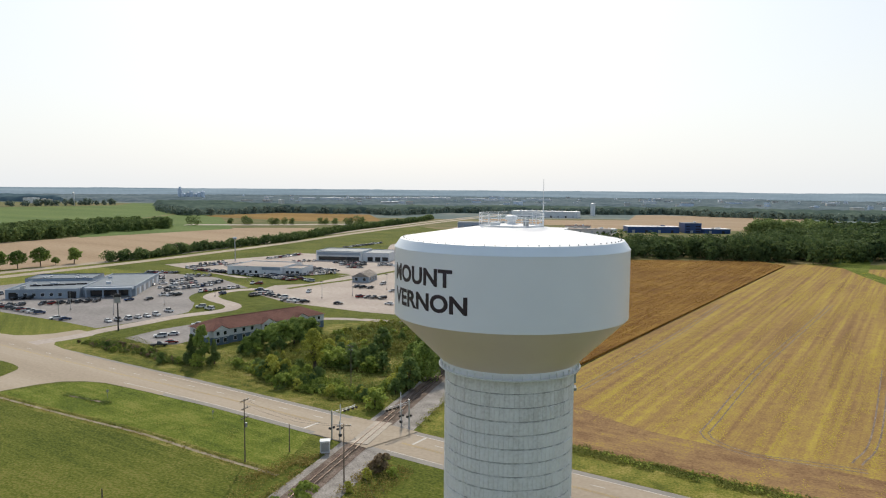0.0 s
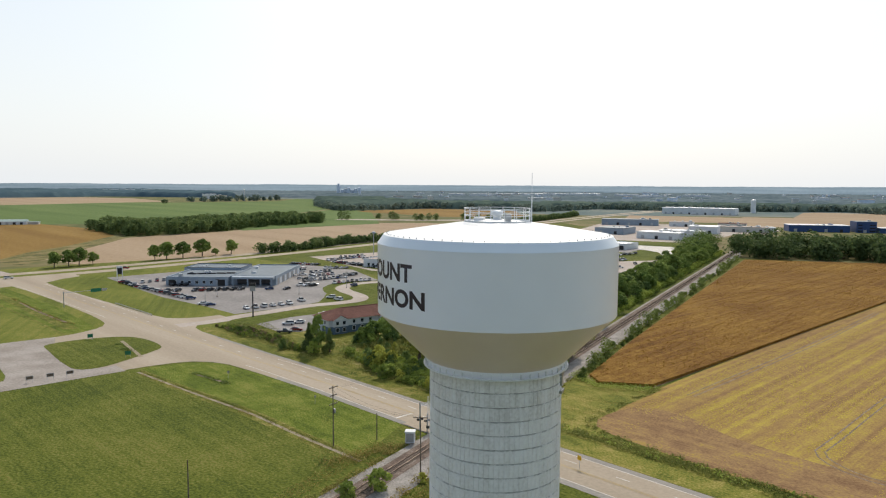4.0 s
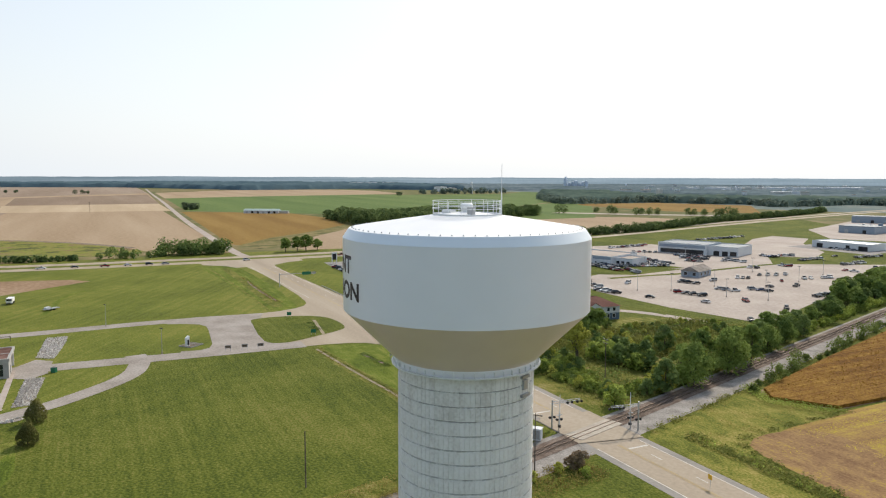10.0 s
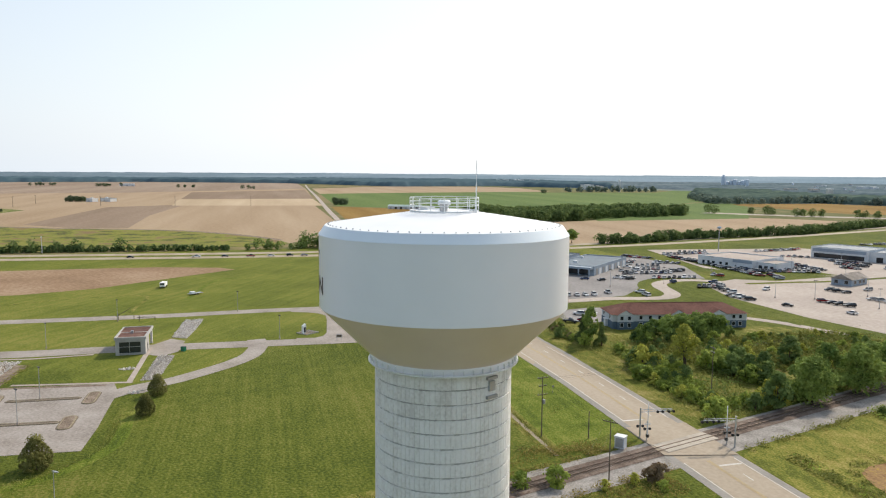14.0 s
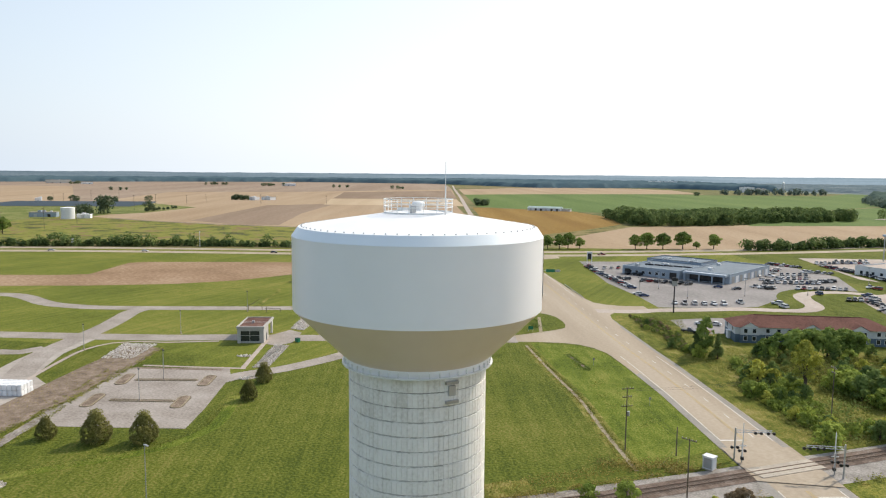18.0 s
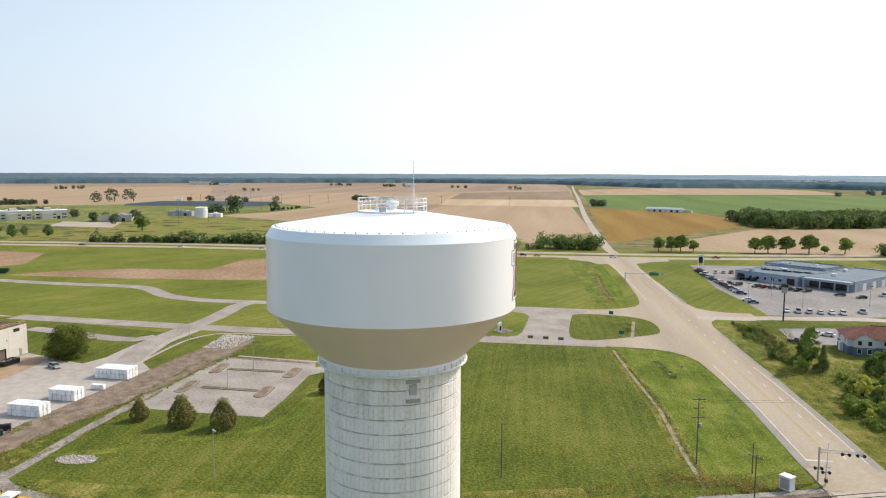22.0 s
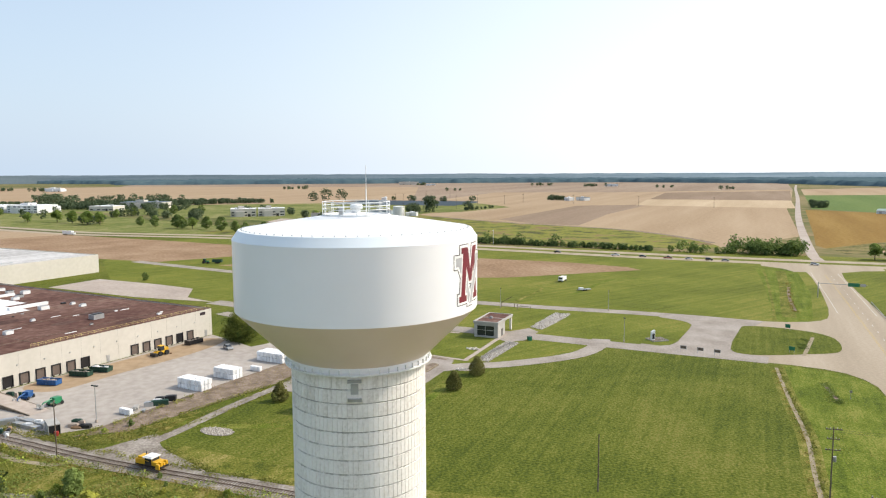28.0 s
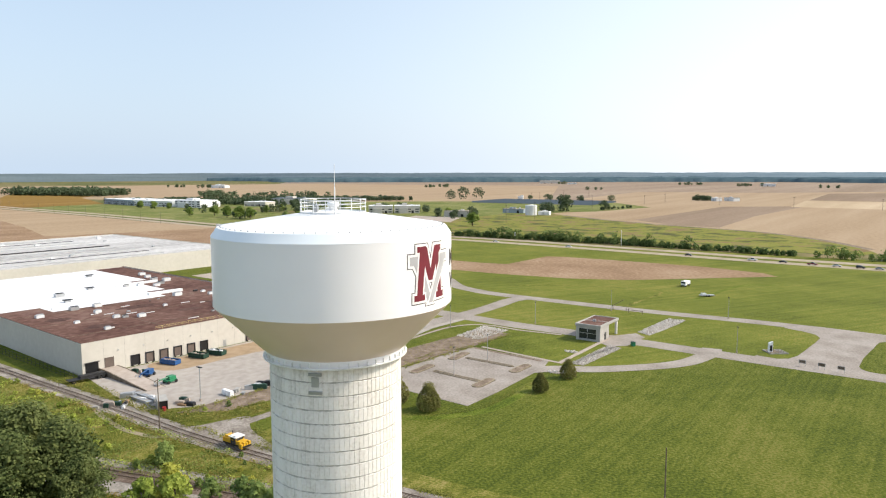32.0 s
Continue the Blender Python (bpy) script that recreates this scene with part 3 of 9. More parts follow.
sheet("field_corn", [(-1, 150), (3, 143), (18, 144.5), (33, 169), (228, 483), (222, 514), (92, 514), (10, 198)], 0.04, DIRT, "bare soil under the ripe crop", "field")
sheet("field_tan", [(-352, 345), (-398, 365), (-435, 450), (-481, 557), (-474, 584), (-440, 678), (-438, 758), (-426, 806), (-397, 842), (-367, 893), (-274, 921), (-200, 915), (-186, 800), (-196, 700), (-208, 640), (-238, 572), (-262, 492), (-276, 450), (-316, 394)], 0.04, STUBBLE, "pale tan stubble field beside the highway", "field")
sheet("field_ripe", [(-905, 650), (-751, 721), (-624, 667), (-512, 576), (-466, 461), (-452, 405), (-420, 340), (-440, 346), (-527, 404)], 0.04, ORANGE, "orange-brown ripe field", "field")
MEADOW_TOP = [(-900, 84), (-865, 99), (-826, 120), (-765, 147), (-702, 182), (-664, 220), (-636, 240), (-612, 258), (-579, 270), (-538, 278), (-499, 282), (-458, 275), (-440, 270)]
sheet("field_stubble", MEADOW_TOP + [(-470, 320), (-513, 382), (-934, 640), (-1340, 905), (-1172, 448), (-1181, 339), (-1151, 299), (-1074, 252), (-995, 191), (-952, 152), (-934, 110)], 0.04, STUBBLE, "pale stubble field with faint rows", "field")
sheet("field_harvested", [(-780, 172), (-1099, 371), (-1110, 501), (-855, 334), (-668, 234), (-700, 196)], 0.05, STUBBLE_DARK, "greyish brown harvested field", "field")
sheet("field_pale", [(-1172, 448), (-1181, 339), (-1151, 299), (-1074, 252), (-1433, 189), (-1905, 394), (-1824, 703), (-1970, 1325), (-1340, 912)], 0.045, STUBBLE, "wide pale tan stubble field", "field")
sheet("field_far_brown", [(-1074, 252), (-1433, 189), (-1905, 394), (-1824, 703), (-1970, 1325), (-2950, 1940), (-3700, 1500), (-3720, 300), (-3700, -1100), (-2700, -900), (-1900, -250), (-1380, 60), (-1150, 180)], 0.042, STUBBLE_FAR, "wide dull brown stubble fields", "field")
sheet("field_brown", [(-1350, 606), (-1770, 830), (-1815, 1215), (-1218, 833)], 0.06, STUBBLE_DARK, "brown worked field", "field")
sheet("field_pale_strip", [(-1325, 589), (-1208, 825), (-949, 664), (-1091, 470)], 0.058, STUBBLE_PALE, "pale straw strip between two fields", "field")
sheet("field_green", [(-925, 674), (-1480, 1034), (-1455, 1238), (-1372, 1519), (-1334, 1647), (-1224, 1670), (-1036, 1945), (-1148, 2278), (-1000, 2200), (-640, 1500), (-560, 940), (-600, 860), (-690, 735)], 0.045, GREENFIELD, "wide green crop field", "field")
sheet("field_strip", [(-430, 690), (-330, 885), (-500, 1300), (-620, 1480), (-560, 930), (-520, 800)], 0.05, GREENFIELD, "green crop field by the wood", "field")
sheet("field_far_tan", [(-534, 1308), (-429, 1490), (-231, 1450), (-160, 1140), (-299, 1121), (-353, 1160), (-494, 1252)], 0.05, ORANGE, "yellow-tan field", "field")
sheet("lot_far", [(-430, 958), (-300, 982), (-196, 1024), (-196, 1052), (-310, 1012), (-430, 988)], 0.06, LOT, "pale far car park beneath a row of trees", "car park")
sheet("field_south", MEADOW_TOP + [(-436, 240), (-470, 160), (-520, 78), (-570, -2), (-610, -80), (-640, -150), (-760, -60), (-900, 30)], 0.055, MEADOW, "rough green meadow beyond the highway", "field")
ribbon("meadow_edge", [(-865, 99), (-765, 147), (-664, 220), (-612, 258), (-538, 278), (-470, 280)], 7.0, 0.065, BANK, "dark rough field edge", "field", 20)
sheet("field_west", [(-1300, 100), (-1700, 150), (-2700, 250), (-3200, -900), (-2600, -1900), (-1500, -1200), (-1250, -500)], 0.045, STUBBLE, "wide pale field", "field")
sheet("field_west_near", [(-640, -60), (-600, -140), (-716, -330), (-1000, -730), (-1150, -700), (-1100, -460)], 0.035, GRASS_FAR, "green verge beyond the highway", "grass")
sheet("field_campus", [(-780, -70), (-900, 185), (-1250, 380), (-1300, 100), (-1250, -480), (-1100, -450)], 0.04, GRASS_FAR, "green grounds round low public buildings", "grass")
sheet("field_strip_dirt", [(-398, -60), (-395, -20), (-380, 5), (-375, 20), (-396, 34), (-416, 47), (-414, 58), (-392, 98), (-370, 134), (-344, 160), (-331, 163), (-326, 138), (-318, 101), (-314, 81), (-318, 51), (-333, 15), (-346, -8), (-354, -24), (-372, -52), (-392, -84)], 0.05, DIRT, "long strip of bare brown earth", "field")
sheet("field_dusty", [(-504, -75), (-440, -80), (-415, -125), (-455, -200), (-475, -290), (-430, -345), (-520, -480), (-900, -730), (-985, -750), (-832, -535), (-702, -362), (-630, -250), (-560, -150)], 0.05, DIRT, "bare dusty brown field beside the highway", "field")
sheet("field_far_east", [(150, 990), (420, 960), (520, 1250), (200, 1300)], 0.05, STUBBLE, "pale stubble field by the town", "field")
sheet("field_east_strip", [(265, 700), (420, 690), (460, 840), (330, 860)], 0.05, STUBBLE, "pale field beyond the wood", "field")

sheet("lawn_beyond", [(-150, 20), (-142, 37), (-143, 50), (-148, 63), (-156, 73), (-163, 81), (-159, 91), (-153, 101), (-146, 113), (-141, 122), (-128, 140), (-140, 200), (-130, 340), (-300, 440), (-380, 300), (-480, 110), (-600, -100), (-560, -180), (-420, -160), (-340, -130), (-262, -62), (-205, -5), (-172, 24)], 0.026, GRASS_MID,
      "paler mown grass between the drives and the highway", "grass")
ribbon("lawn_rut", [(-293, 20), (-294, 45), (-291, 68), (-279, 90), (-254, 76), (-238, 65)], 1.6, 0.04, GRASS_ROUGH, "dark worn edge of a mown plot", "grass")
ribbon("lawn_rut_north", [(-258, 100), (-276, 114), (-292, 127), (-302, 140), (-300, 150)], 2.2, 0.04, GRASS_LUSH, "fresh green wheel track in the lawn", "grass")
LUSH = [uv(u, v) for u, v in ((176, 38), (172, 53), (166, 58.2), (150, 60.8), (120, 62.4), (84, 62.4))] + [(-41.5, 75.5), (-60, 86), (-78, 96.5), (-104, 109)]
sheet("lawn_verge", LUSH, 0.03, GRASS_LUSH, "lusher bright grass between path and road", "grass")
sheet("lawn_far", [(-330, 232), (-322, 252), (-243, 208), (-192, 174), (-178, 160), (-194, 159), (-262, 197)], 0.03, GRASS_LUSH, "bright grass of the shallow ditch", "grass")
ribbon("path_edge", [(-129, 119.5), (-104, 107), (-78, 94.5), (-60, 84), (-41, 73.5)], 4.2, 0.04, GRASS_ROUGH, "trodden dry grass beside the path", "grass")
ribbon("swale", [(-106, -42), (-102, -32), (-100.5, -19), (-100, -2), (-105, 10), (-112, 16), (-126, 23)], 3.0, 0.045, GRASS_LUSH, "weedy green swale in the lawn", "grass")
for line in ([(173, 299), (93, 176), (55, 112), (50.5, 104), (51, 98), (56, 91), (66, 87), (76, 83)], [(117, 294), (79, 225), (27, 139)], [(126, 167), (89, 104), (76, 87)]):
    for d in (-0.9, 0.9):
        mesh = ribbon_bm(shifted(smooth_line(line, 3), d), 0.4, 0.062)
        tagged(mesh_object("tyre_track", mesh, BANK), "dark tractor track in the soy field", "track", kind="structure")
sheet("creek_bank", [(278, 523), (258, 440), (240, 360), (262, 400), (270, 448), (357, 604), (352, 617)], 0.06, GRASS_LUSH, "green creek bank beside the soy field", "grass")
sheet("field_rail", [(268, 1242), (352, 1560), (391, 1586), (508, 1530), (670, 1408), (540, 1100), (426, 905), (342, 1000)], 0.055, STUBBLE, "tan stubble field beyond the works", "field")
sheet("field_dusty_pale", [(-541, -383), (-586, -325), (-616, -300), (-644, -262), (-702, -350), (-832, -525), (-985, -745), (-900, -728), (-640, -470)], 0.058, STUBBLE, "paler strip of the dusty field", "field")
sheet("field_works", [(6, 1300), (228, 1258), (193, 1078), (-5, 1080)], 0.055, STUBBLE, "tan strip of field behind the works", "field")
sheet("field_far_band", [(-1480, 1034), (-1455, 1238), (-1372, 1519), (-1334, 1647), (-1290, 1760), (-1676, 2080), (-1945, 2150), (-2140, 1830), (-1991, 1365)], 0.065, STUBBLE, "far tan band of stubble", "field")
sheet("field_rough_edge", [(-420, 340), (-452, 405), (-466, 461), (-512, 576), (-480, 556), (-434, 449), (-397, 364), (-384, 330)], 0.055, WEEDY, "rough strip between two fields", "grass")
sheet("campus_lot", [(-779, -101), (-848, -90), (-812, -30), (-733, -38)], 0.07, LOT, "pale car park of the public buildings", "car park")
ribbon("path_lawn", [(-186, 154), (-200, 163), (-243, 188), (-296, 218), (-318, 230)], 1.2, 0.05, GRASS_ROUGH, "faint worn path along the lawn", "path")
ribbon("path_island", [uv(190, 44), uv(204, 46), uv(218, 48)], 1.2, 0.14, PATH, "faint worn path over the island", "path")
sheet("field_tower", [(-1455, -1087), (-993, -752), (-1164, -682), (-1459, -901), (-1800, -1000), (-1800, -1300)], 0.05, ORANGE, "tan stubble field beyond the works", "field")
sheet("works_yard", [(-30, 690), (70, 670), (120, 800), (190, 900), (180, 1000), (-30, 1010), (-60, 800)], 0.05, LOT, "pale gravel yards of the works", "yard")
sheet("shed_yard", [(-52, 585), (8, 548), (24, 596), (-36, 622)], 0.08, LOT_GREY, "asphalt round the long shed", "yard")
sheet("shed_drive", [(12, 628), (46, 618), (50, 605), (44, 508), (38, 496), (33, 560), (15, 592)], 0.085, ROCK, "white gravel drive beside the shed", "road")

# roads: the state road with its crossing, the highway, the lane and the entrance drives
# in the road's own grid: along, across and width; it shifts and widens past the drives
# near and far edge across the road's grid at stations along it
R_EDGE = [(-330, 62.6, 77.6), (-100, 62.6, 77.6), (60, 62.6, 77.6), (120, 62.6, 77.6), (148, 61.2, 77.3), (165, 60.0, 76.6), (200, 58.8, 76.0), (235, 57.8, 76.2), (262, 57.0, 76.0), (295, 57.5, 74.6), (330, 57.7, 73.1), (372, 56.7, 72.0), (400, 54.6, 72.8), (412, 50.0, 74.5)]
R_LINE = [(u, (a + b) / 2, b - a) for u, a, b in R_EDGE]
rl = smooth_line([uv(u, v) for u, v, w in R_LINE], 3.0)
widths = [float(np.interp(q.dot(E1), [r[0] for r in R_LINE], [r[2] for r in R_LINE])) for q in rl]
road = tagged(mesh_object("road", ribbon_bm(rl, widths, 0.06), CONCRETE_ROAD), "pale worn concrete state road with faded lane lines", "road", kind="structure")
sheet("road_shoulder", [uv(-330, 62.55), uv(120, 62.55), uv(148, 61.2), uv(165, 60.0), uv(165, 61.6), uv(148, 62.9), uv(120, 64.3), uv(-330, 64.3)], 0.065, ASPHALT_DARK, "grey asphalt shoulder", "road")
sheet("road_shoulder_far", [uv(-330, 76.1), uv(148, 75.9), uv(215, 74.6), uv(215, 76.1), uv(165, 76.7), uv(148, 77.4), uv(-330, 77.7)], 0.065, ASPHALT_DARK, "grey asphalt shoulder", "road")


sheet("road_apron", [uv(u, v) for u, v in ((138, 61.9), (150, 61.0), (162, 59.9), (168.5, 57.4), (173.2, 53.6), (175.6, 48.5), (177, 40), (177.2, 28), (186, 28), (190, 41), (230.3, 40), (230, 30), (240.6, 33), (242, 40.2), (245.8, 48.2), (250, 52.6), (255.5, 55.2), (263, 56.3), (275, 57), (275, 66), (150, 70))], 0.07, CONCRETE_ROAD, "pale flared mouths of the entrance drives", "road")
sheet("lawn_island", closed([uv(u, v) for u, v in ((228.4, 26.4), (230.2, 31), (230, 38.5), (227.3, 47.5), (221.6, 53.5), (211.8, 55.6), (202, 55.1), (196.6, 52.1), (190, 41), (186, 33), (185, 28.4), (186.2, 25), (190, 23.3), (201, 23.4), (213, 24.4), (224, 25.2))], 4), 0.12, GRASS, "mown grass island between the two drives", "grass")
sheet("road_mouth_dealer", [uv(u, v) for u, v in ((200, 75.5), (214, 76.0), (222.5, 77.4), (228, 80.8), (231, 86), (232.6, 97), (241.5, 97), (242, 88), (245.5, 81.5), (250, 77.6), (258, 76.2), (270, 75.6), (262, 68), (205, 70))], 0.068, CONCRETE_ROAD, "flared mouth of the dealership road", "road")
HWY = [(-1180, -1005), (-1012, -765), (-843, -523), (-716, -356), (-645, -258), (-590, -130), (-552, -60), (-505, 22), (-448, 106), (-395, 180), (-345, 258), (-305, 330), (-262, 432), (-232, 520), (-196, 645), (-150, 830), (-60, 1150), (60, 1500), (260, 2000)]
hl = smooth_line(HWY, 12.0)
for nm, d in (("highway_near", 0.0), ("highway_far", 21.0)):
    tagged(mesh_object(nm, ribbon_bm(shifted(hl, d), 11.5, 0.07), CONCRETE_ROAD), "pale concrete carriageway of the divided highway", "road", kind="structure")
ribbon("road_lane", [(-352, 288), (-415, 324), (-744, 533), (-1340, 925), (-1991, 1348), (-2600, 1750)], 7.0, 0.08, LOT, "straight pale gravel farm lane", "road", 20)
sheet("road_junction", [uv(u, v) for u, v in ((392, 49), (404, 44), (414, 32), (432, 32), (432, 96), (414, 96), (408, 84), (398, 74))], 0.075, CONCRETE_ROAD, "concrete junction at the highway", "road")
ribbon("drive_upper", [(-420, -140), (-354, -62), (-326, -22.5), (-313, -13), (-290, -6), (-276, 4.2), (-266, 15.8), (-248.3, 44.3), (-229.5, 76.2), (-215.2, 104.4), (-208.5, 116.6), (-200.6, 129.2), (-188, 147)], 7.6, 0.08, ASPHALT_LIGHT, "pale asphalt entrance drive", "road")
ribbon("drive_lower", [(-137, 122), (-144.7, 109.9), (-152.6, 97.2), (-160, 86), (-177.2, 60.1), (-190.7, 39), (-199.7, 23.1), (-209.8, 8.4), (-217, -1.5), (-228.5, -17.3), (-240, -33), (-262, -62)], 8.6, 0.085, ASPHALT_LIGHT, "pale asphalt entrance drive", "road")
ribbon("drive_link", [(-258, 26), (-252, 20), (-245, 16.4), (-233.4, 10.2), (-224, 4.4), (-214, -2.8), (-206, -8.5), (-196, -14.6), (-182, -19.4), (-172, -22)], 7.6, 0.09, ASPHALT_LIGHT, "pale asphalt link road", "road", 2.0)
ribbon("drive_curve", [(-170, 82), (-164, 79.5), (-158.5, 75.5), (-152.5, 69.5), (-148.3, 61.5), (-145.2, 51), (-143.2, 41), (-143.2, 31), (-141, 22)], 6.0, 0.09, ASPHALT_LIGHT, "narrow curved asphalt drive", "road", 2.0)
sheet("drive_forecourt", [uv(u, v) for u, v in ((179, -4), (187, -4), (186.2, 2.0), (188.4, 5.0), (193.5, 6.6), (215, 8.4), (223.5, 8.7), (228, 6.7), (231, 2.5), (233.5, -4), (242, -6), (242.6, 7.5), (240.6, 33), (230, 30), (228, 26), (213, 24.2), (201, 23.2), (190, 23.1), (186, 25), (185, 28.5), (177.2, 28.5), (177, 20), (179.8, 8))], 0.095, ASPHALT_LIGHT, "pale asphalt forecourt between two drives", "road")
sheet("parking_small", [(-168.5, 3.7), (-151.2, 29.1), (-143, 27), (-136.6, 23.2), (-120.4, 14.1), (-108.8, 6.8), (-117.7, -6.3), (-125.8, -17.9), (-131, -20.3), (-141.6, -14), (-157.3, -5.3)], 0.07, ASPHALT_LIGHT, "cracked empty car park", "car park")
ribbon("path_lot", [(-88, -46.5), (-94, -42.8), (-100.5, -38.8), (-107.6, -34.8), (-115.8, -30), (-123.5, -25.2), (-131, -20), (-141.6, -14), (-157.3, -5.5), (-168, 2.5)], 2.8, 0.085, GRAVEL, "worn gravel path", "path")
ribbon("path_field", [(-129, 119.5), (-104, 107), (-78, 94.5), (-60, 84), (-41, 73.5)], 0.9, 0.05, PATH, "bare earth path through the grass", "path")
sheet("yard", [(-196, -50), (-126, -99), (-112, -84), (-100, -70), (-104, -58), (-132, -34), (-162, -16), (-172, -18), (-194, -9), (-214, 5), (-221, -1), (-215, -7), (-192, -22), (-181, -28), (-176, -34), (-186, -42)], 0.06, YARD_CONCRETE, "concrete loading yard of the warehouse", "yard")
ribbon("road_old_lane", [(-236, -54), (-222, -40), (-210, -29), (-203, -20), (-205, -13)], 6.0, 0.07, ASPHALT_LIGHT, "old cracked lane beside the yard", "road")
sheet("yard_dust", closed([(-140, -88), (-160, -73), (-180, -59), (-190, -52), (-186, -44), (-168, -52), (-150, -66), (-134, -78)], 4), 0.075, STUBBLE, "pale tan dust in front of the docks", "yard")
sheet("yard_bank", [(-99, -61), (-128, -41), (-152, -23), (-176, -5), (-193, 10), (-186, 18.3), (-171, 8.4), (-149, -7.6), (-126, -27.6), (-101.2, -49.8)], 0.1, BANK, "brown stony bank along the yard", "bank")
ribbon("bank_path", [(-168, -20), (-184, -11), (-196, -3), (-201, 6), (-199, 13), (-193, 21), (-186, 36)], 1.3, 0.13, LOT, "narrow concrete strip along the bank", "path")
ribbon("lot_path", [(-167.5, 9), (-158, 21), (-149, 33)], 1.3, 0.12, LOT, "narrow concrete footpath beside the car park", "path")
ribbon("lot_bed", [(-166, 6.5), (-158, 17.5), (-151, 27)], 1.5, 0.1, BANK, "bare planting bed beside the car park", "bed")
sheet("gravel_crossing", closed([(-90, -60), (-84, -56), (-78, -43), (-73, -30), (-77, -29), (-90, -40), (-98, -43), (-95, -48), (-91, -53)], 4), 0.1, GRAVEL, "pale gravel where the path meets the spur", "gravel")
ribbon("trail", [(-121, -120), (-109, -101), (-94, -79), (-83, -63), (-82, -55)], 1.6, 0.06, GRASS_ROUGH, "faint grassy track through the scrub", "path")
sheet("yard_far", [(-262, -62), (-280, -100), (-316, -152), (-342, -136), (-319, -101), (-301, -79), (-276, -76)], 0.055, LOT, "pale car park by the warehouse", "car park")
sheet("lot_showroom", [(-88, 644), (-78, 690), (-46, 676), (-44, 619), (-22, 552), (-24, 508), (-60, 494), (-80, 520)], 0.068, LOT, "pale pinkish car park beside the showroom", "car park")
sheet("lot_dealer", [(-286, 294), (-240, 262), (-211, 242), (-174, 224), (-152, 211), (-136, 235), (-131, 250), (-134, 262), (-143, 290), (-146, 304), (-141, 316), (-130, 330), (-163, 372), (-206, 392), (-232, 384)], 0.07, LOT_GREY, "pale grey car park of the dealership", "car park")
sheet("lot_big", [(-122, 311), (-95, 281), (-54, 258), (-14, 244), (0, 330), (22, 420), (40, 500), (-40, 452), (-80, 400), (-100, 350), (-118, 340)], 0.062, LOT, "wide pale half-empty car park", "car park")
sheet("lot_upper", [(-226, 440), (-150, 372), (-112, 372), (-80, 396), (-40, 440), (-60, 530), (-150, 540)], 0.072, LOT, "pale car park packed with cars for sale", "car park")
sheet("lot_verge", [(-176, 398), (-126, 362), (-100, 376), (-84, 398), (-96, 404), (-126, 374), (-170, 408)], 0.085, GRASS, "grass strip between car parks", "grass")
ribbon("road_dealer", [uv(231, 74), (-150.5, 196), (-147, 207), (-140, 221), (-131, 239), (-121, 250), (-115.5, 260), (-119, 272), (-133, 287), (-139, 299), (-137, 313), (-126, 323), (-106, 322), (-90, 318)], 7.5, 0.09, LOT, "curving access road of the dealership", "road", 2.0)
sheet("lawn_crescent", closed([(-133, 262), (-121, 264), (-122.5, 270), (-136, 284), (-143.5, 297), (-142, 313), (-131, 327), (-148, 314), (-149, 296), (-143, 282), (-136, 272)], 4), 0.1, GRASS, "curved grass island in the dealership drive", "grass")
sheet("lawn_strip_front", closed([(-146, 200), (-136, 218), (-127, 231), (-121, 233), (-128, 214), (-134, 196), (-141, 188)], 4), 0.095, GRASS, "grass strip in front of the flats", "grass")
sheet("lawn_strip_flats", closed([(-119, 243), (-111, 255), (-98, 258), (-102, 250), (-112, 234)], 4), 0.095, GRASS, "grass strip beside the drive", "grass")
sheet("lawn_strip_big", [(-128, 293), (-122, 307), (-96, 277), (-54, 256), (-51, 240), (-104, 263)], 0.096, GRASS, "grass strip along the big car park", "grass")
sheet("lawn_strip_upper", [(-163, 371), (-142, 371), (-109, 352), (-122, 342)], 0.096, GRASS, "grass strip between car parks", "grass")
ribbon("road_apartment", [(-112, 236), (-104, 234), (-88, 236), (-60, 240), (-34, 235)], 5.0, 0.088, LOT, "access road behind the flats", "road")
ribbon("verge_lots", [(-107, 328), (-92, 352), (-80, 369), (-64, 404), (-44, 446), (-18, 485), (17, 542)], 4.5, 0.1, GRASS, "grass strip between the car parks", "grass")

ribbon("ditch", [uv(252, 42), uv(290, 42), uv(330, 42.5), uv(392, 42)], 5.0, 0.06, GRASS_ROUGH, "rough grassy ditch beside the state road", "ditch")
ribbon("ditch_mud", [(-206, 176), (-221, 184), (-240, 195), (-262, 209)], 1.1, 0.075, BANK, "bare earth in the ditch", "ditch")
ribbon("ditch_drive", [(-111, 122), (-105, 119.5), (-99, 117)], 0.9, 0.058, BANK, "bare earth in a shallow ditch", "ditch")
ribbon("rail_bed", [(rail_x(-420), -420), (rail_x(0), 0), (rail_x(900), 900)], 5.2, 0.12, BALLAST, "grey stone ballast bed of the railway", "railway", 40)
ribbon("rail_bed_gravel", [(rail_x(-420) + 1, -420), (rail_x(0) + 1, 0), (rail_x(80) + 2, 80), (rail_x(130) + 2.6, 130), (rail_x(900) + 2, 900)], 12.5, 0.055, RAIL_GRAVEL, "pale gravel beside the railway", "railway", 40)

SPUR = [(-205, -250), (-160, -175), (-120.8, -110.2), (-101.5, -77.6), (-85, -50.9), (-71.3, -24.7), (-58, 2), (-49, 28), (rail_x(60) - 0.3, 60)]
mesh = ribbon_bm(smooth_line(SPUR, 5), 6.0, 0.11)
tagged(mesh_object("rail_bed_spur", mesh, GRAVEL), "pale gravel bed of the railway spur", "railway", kind="structure")


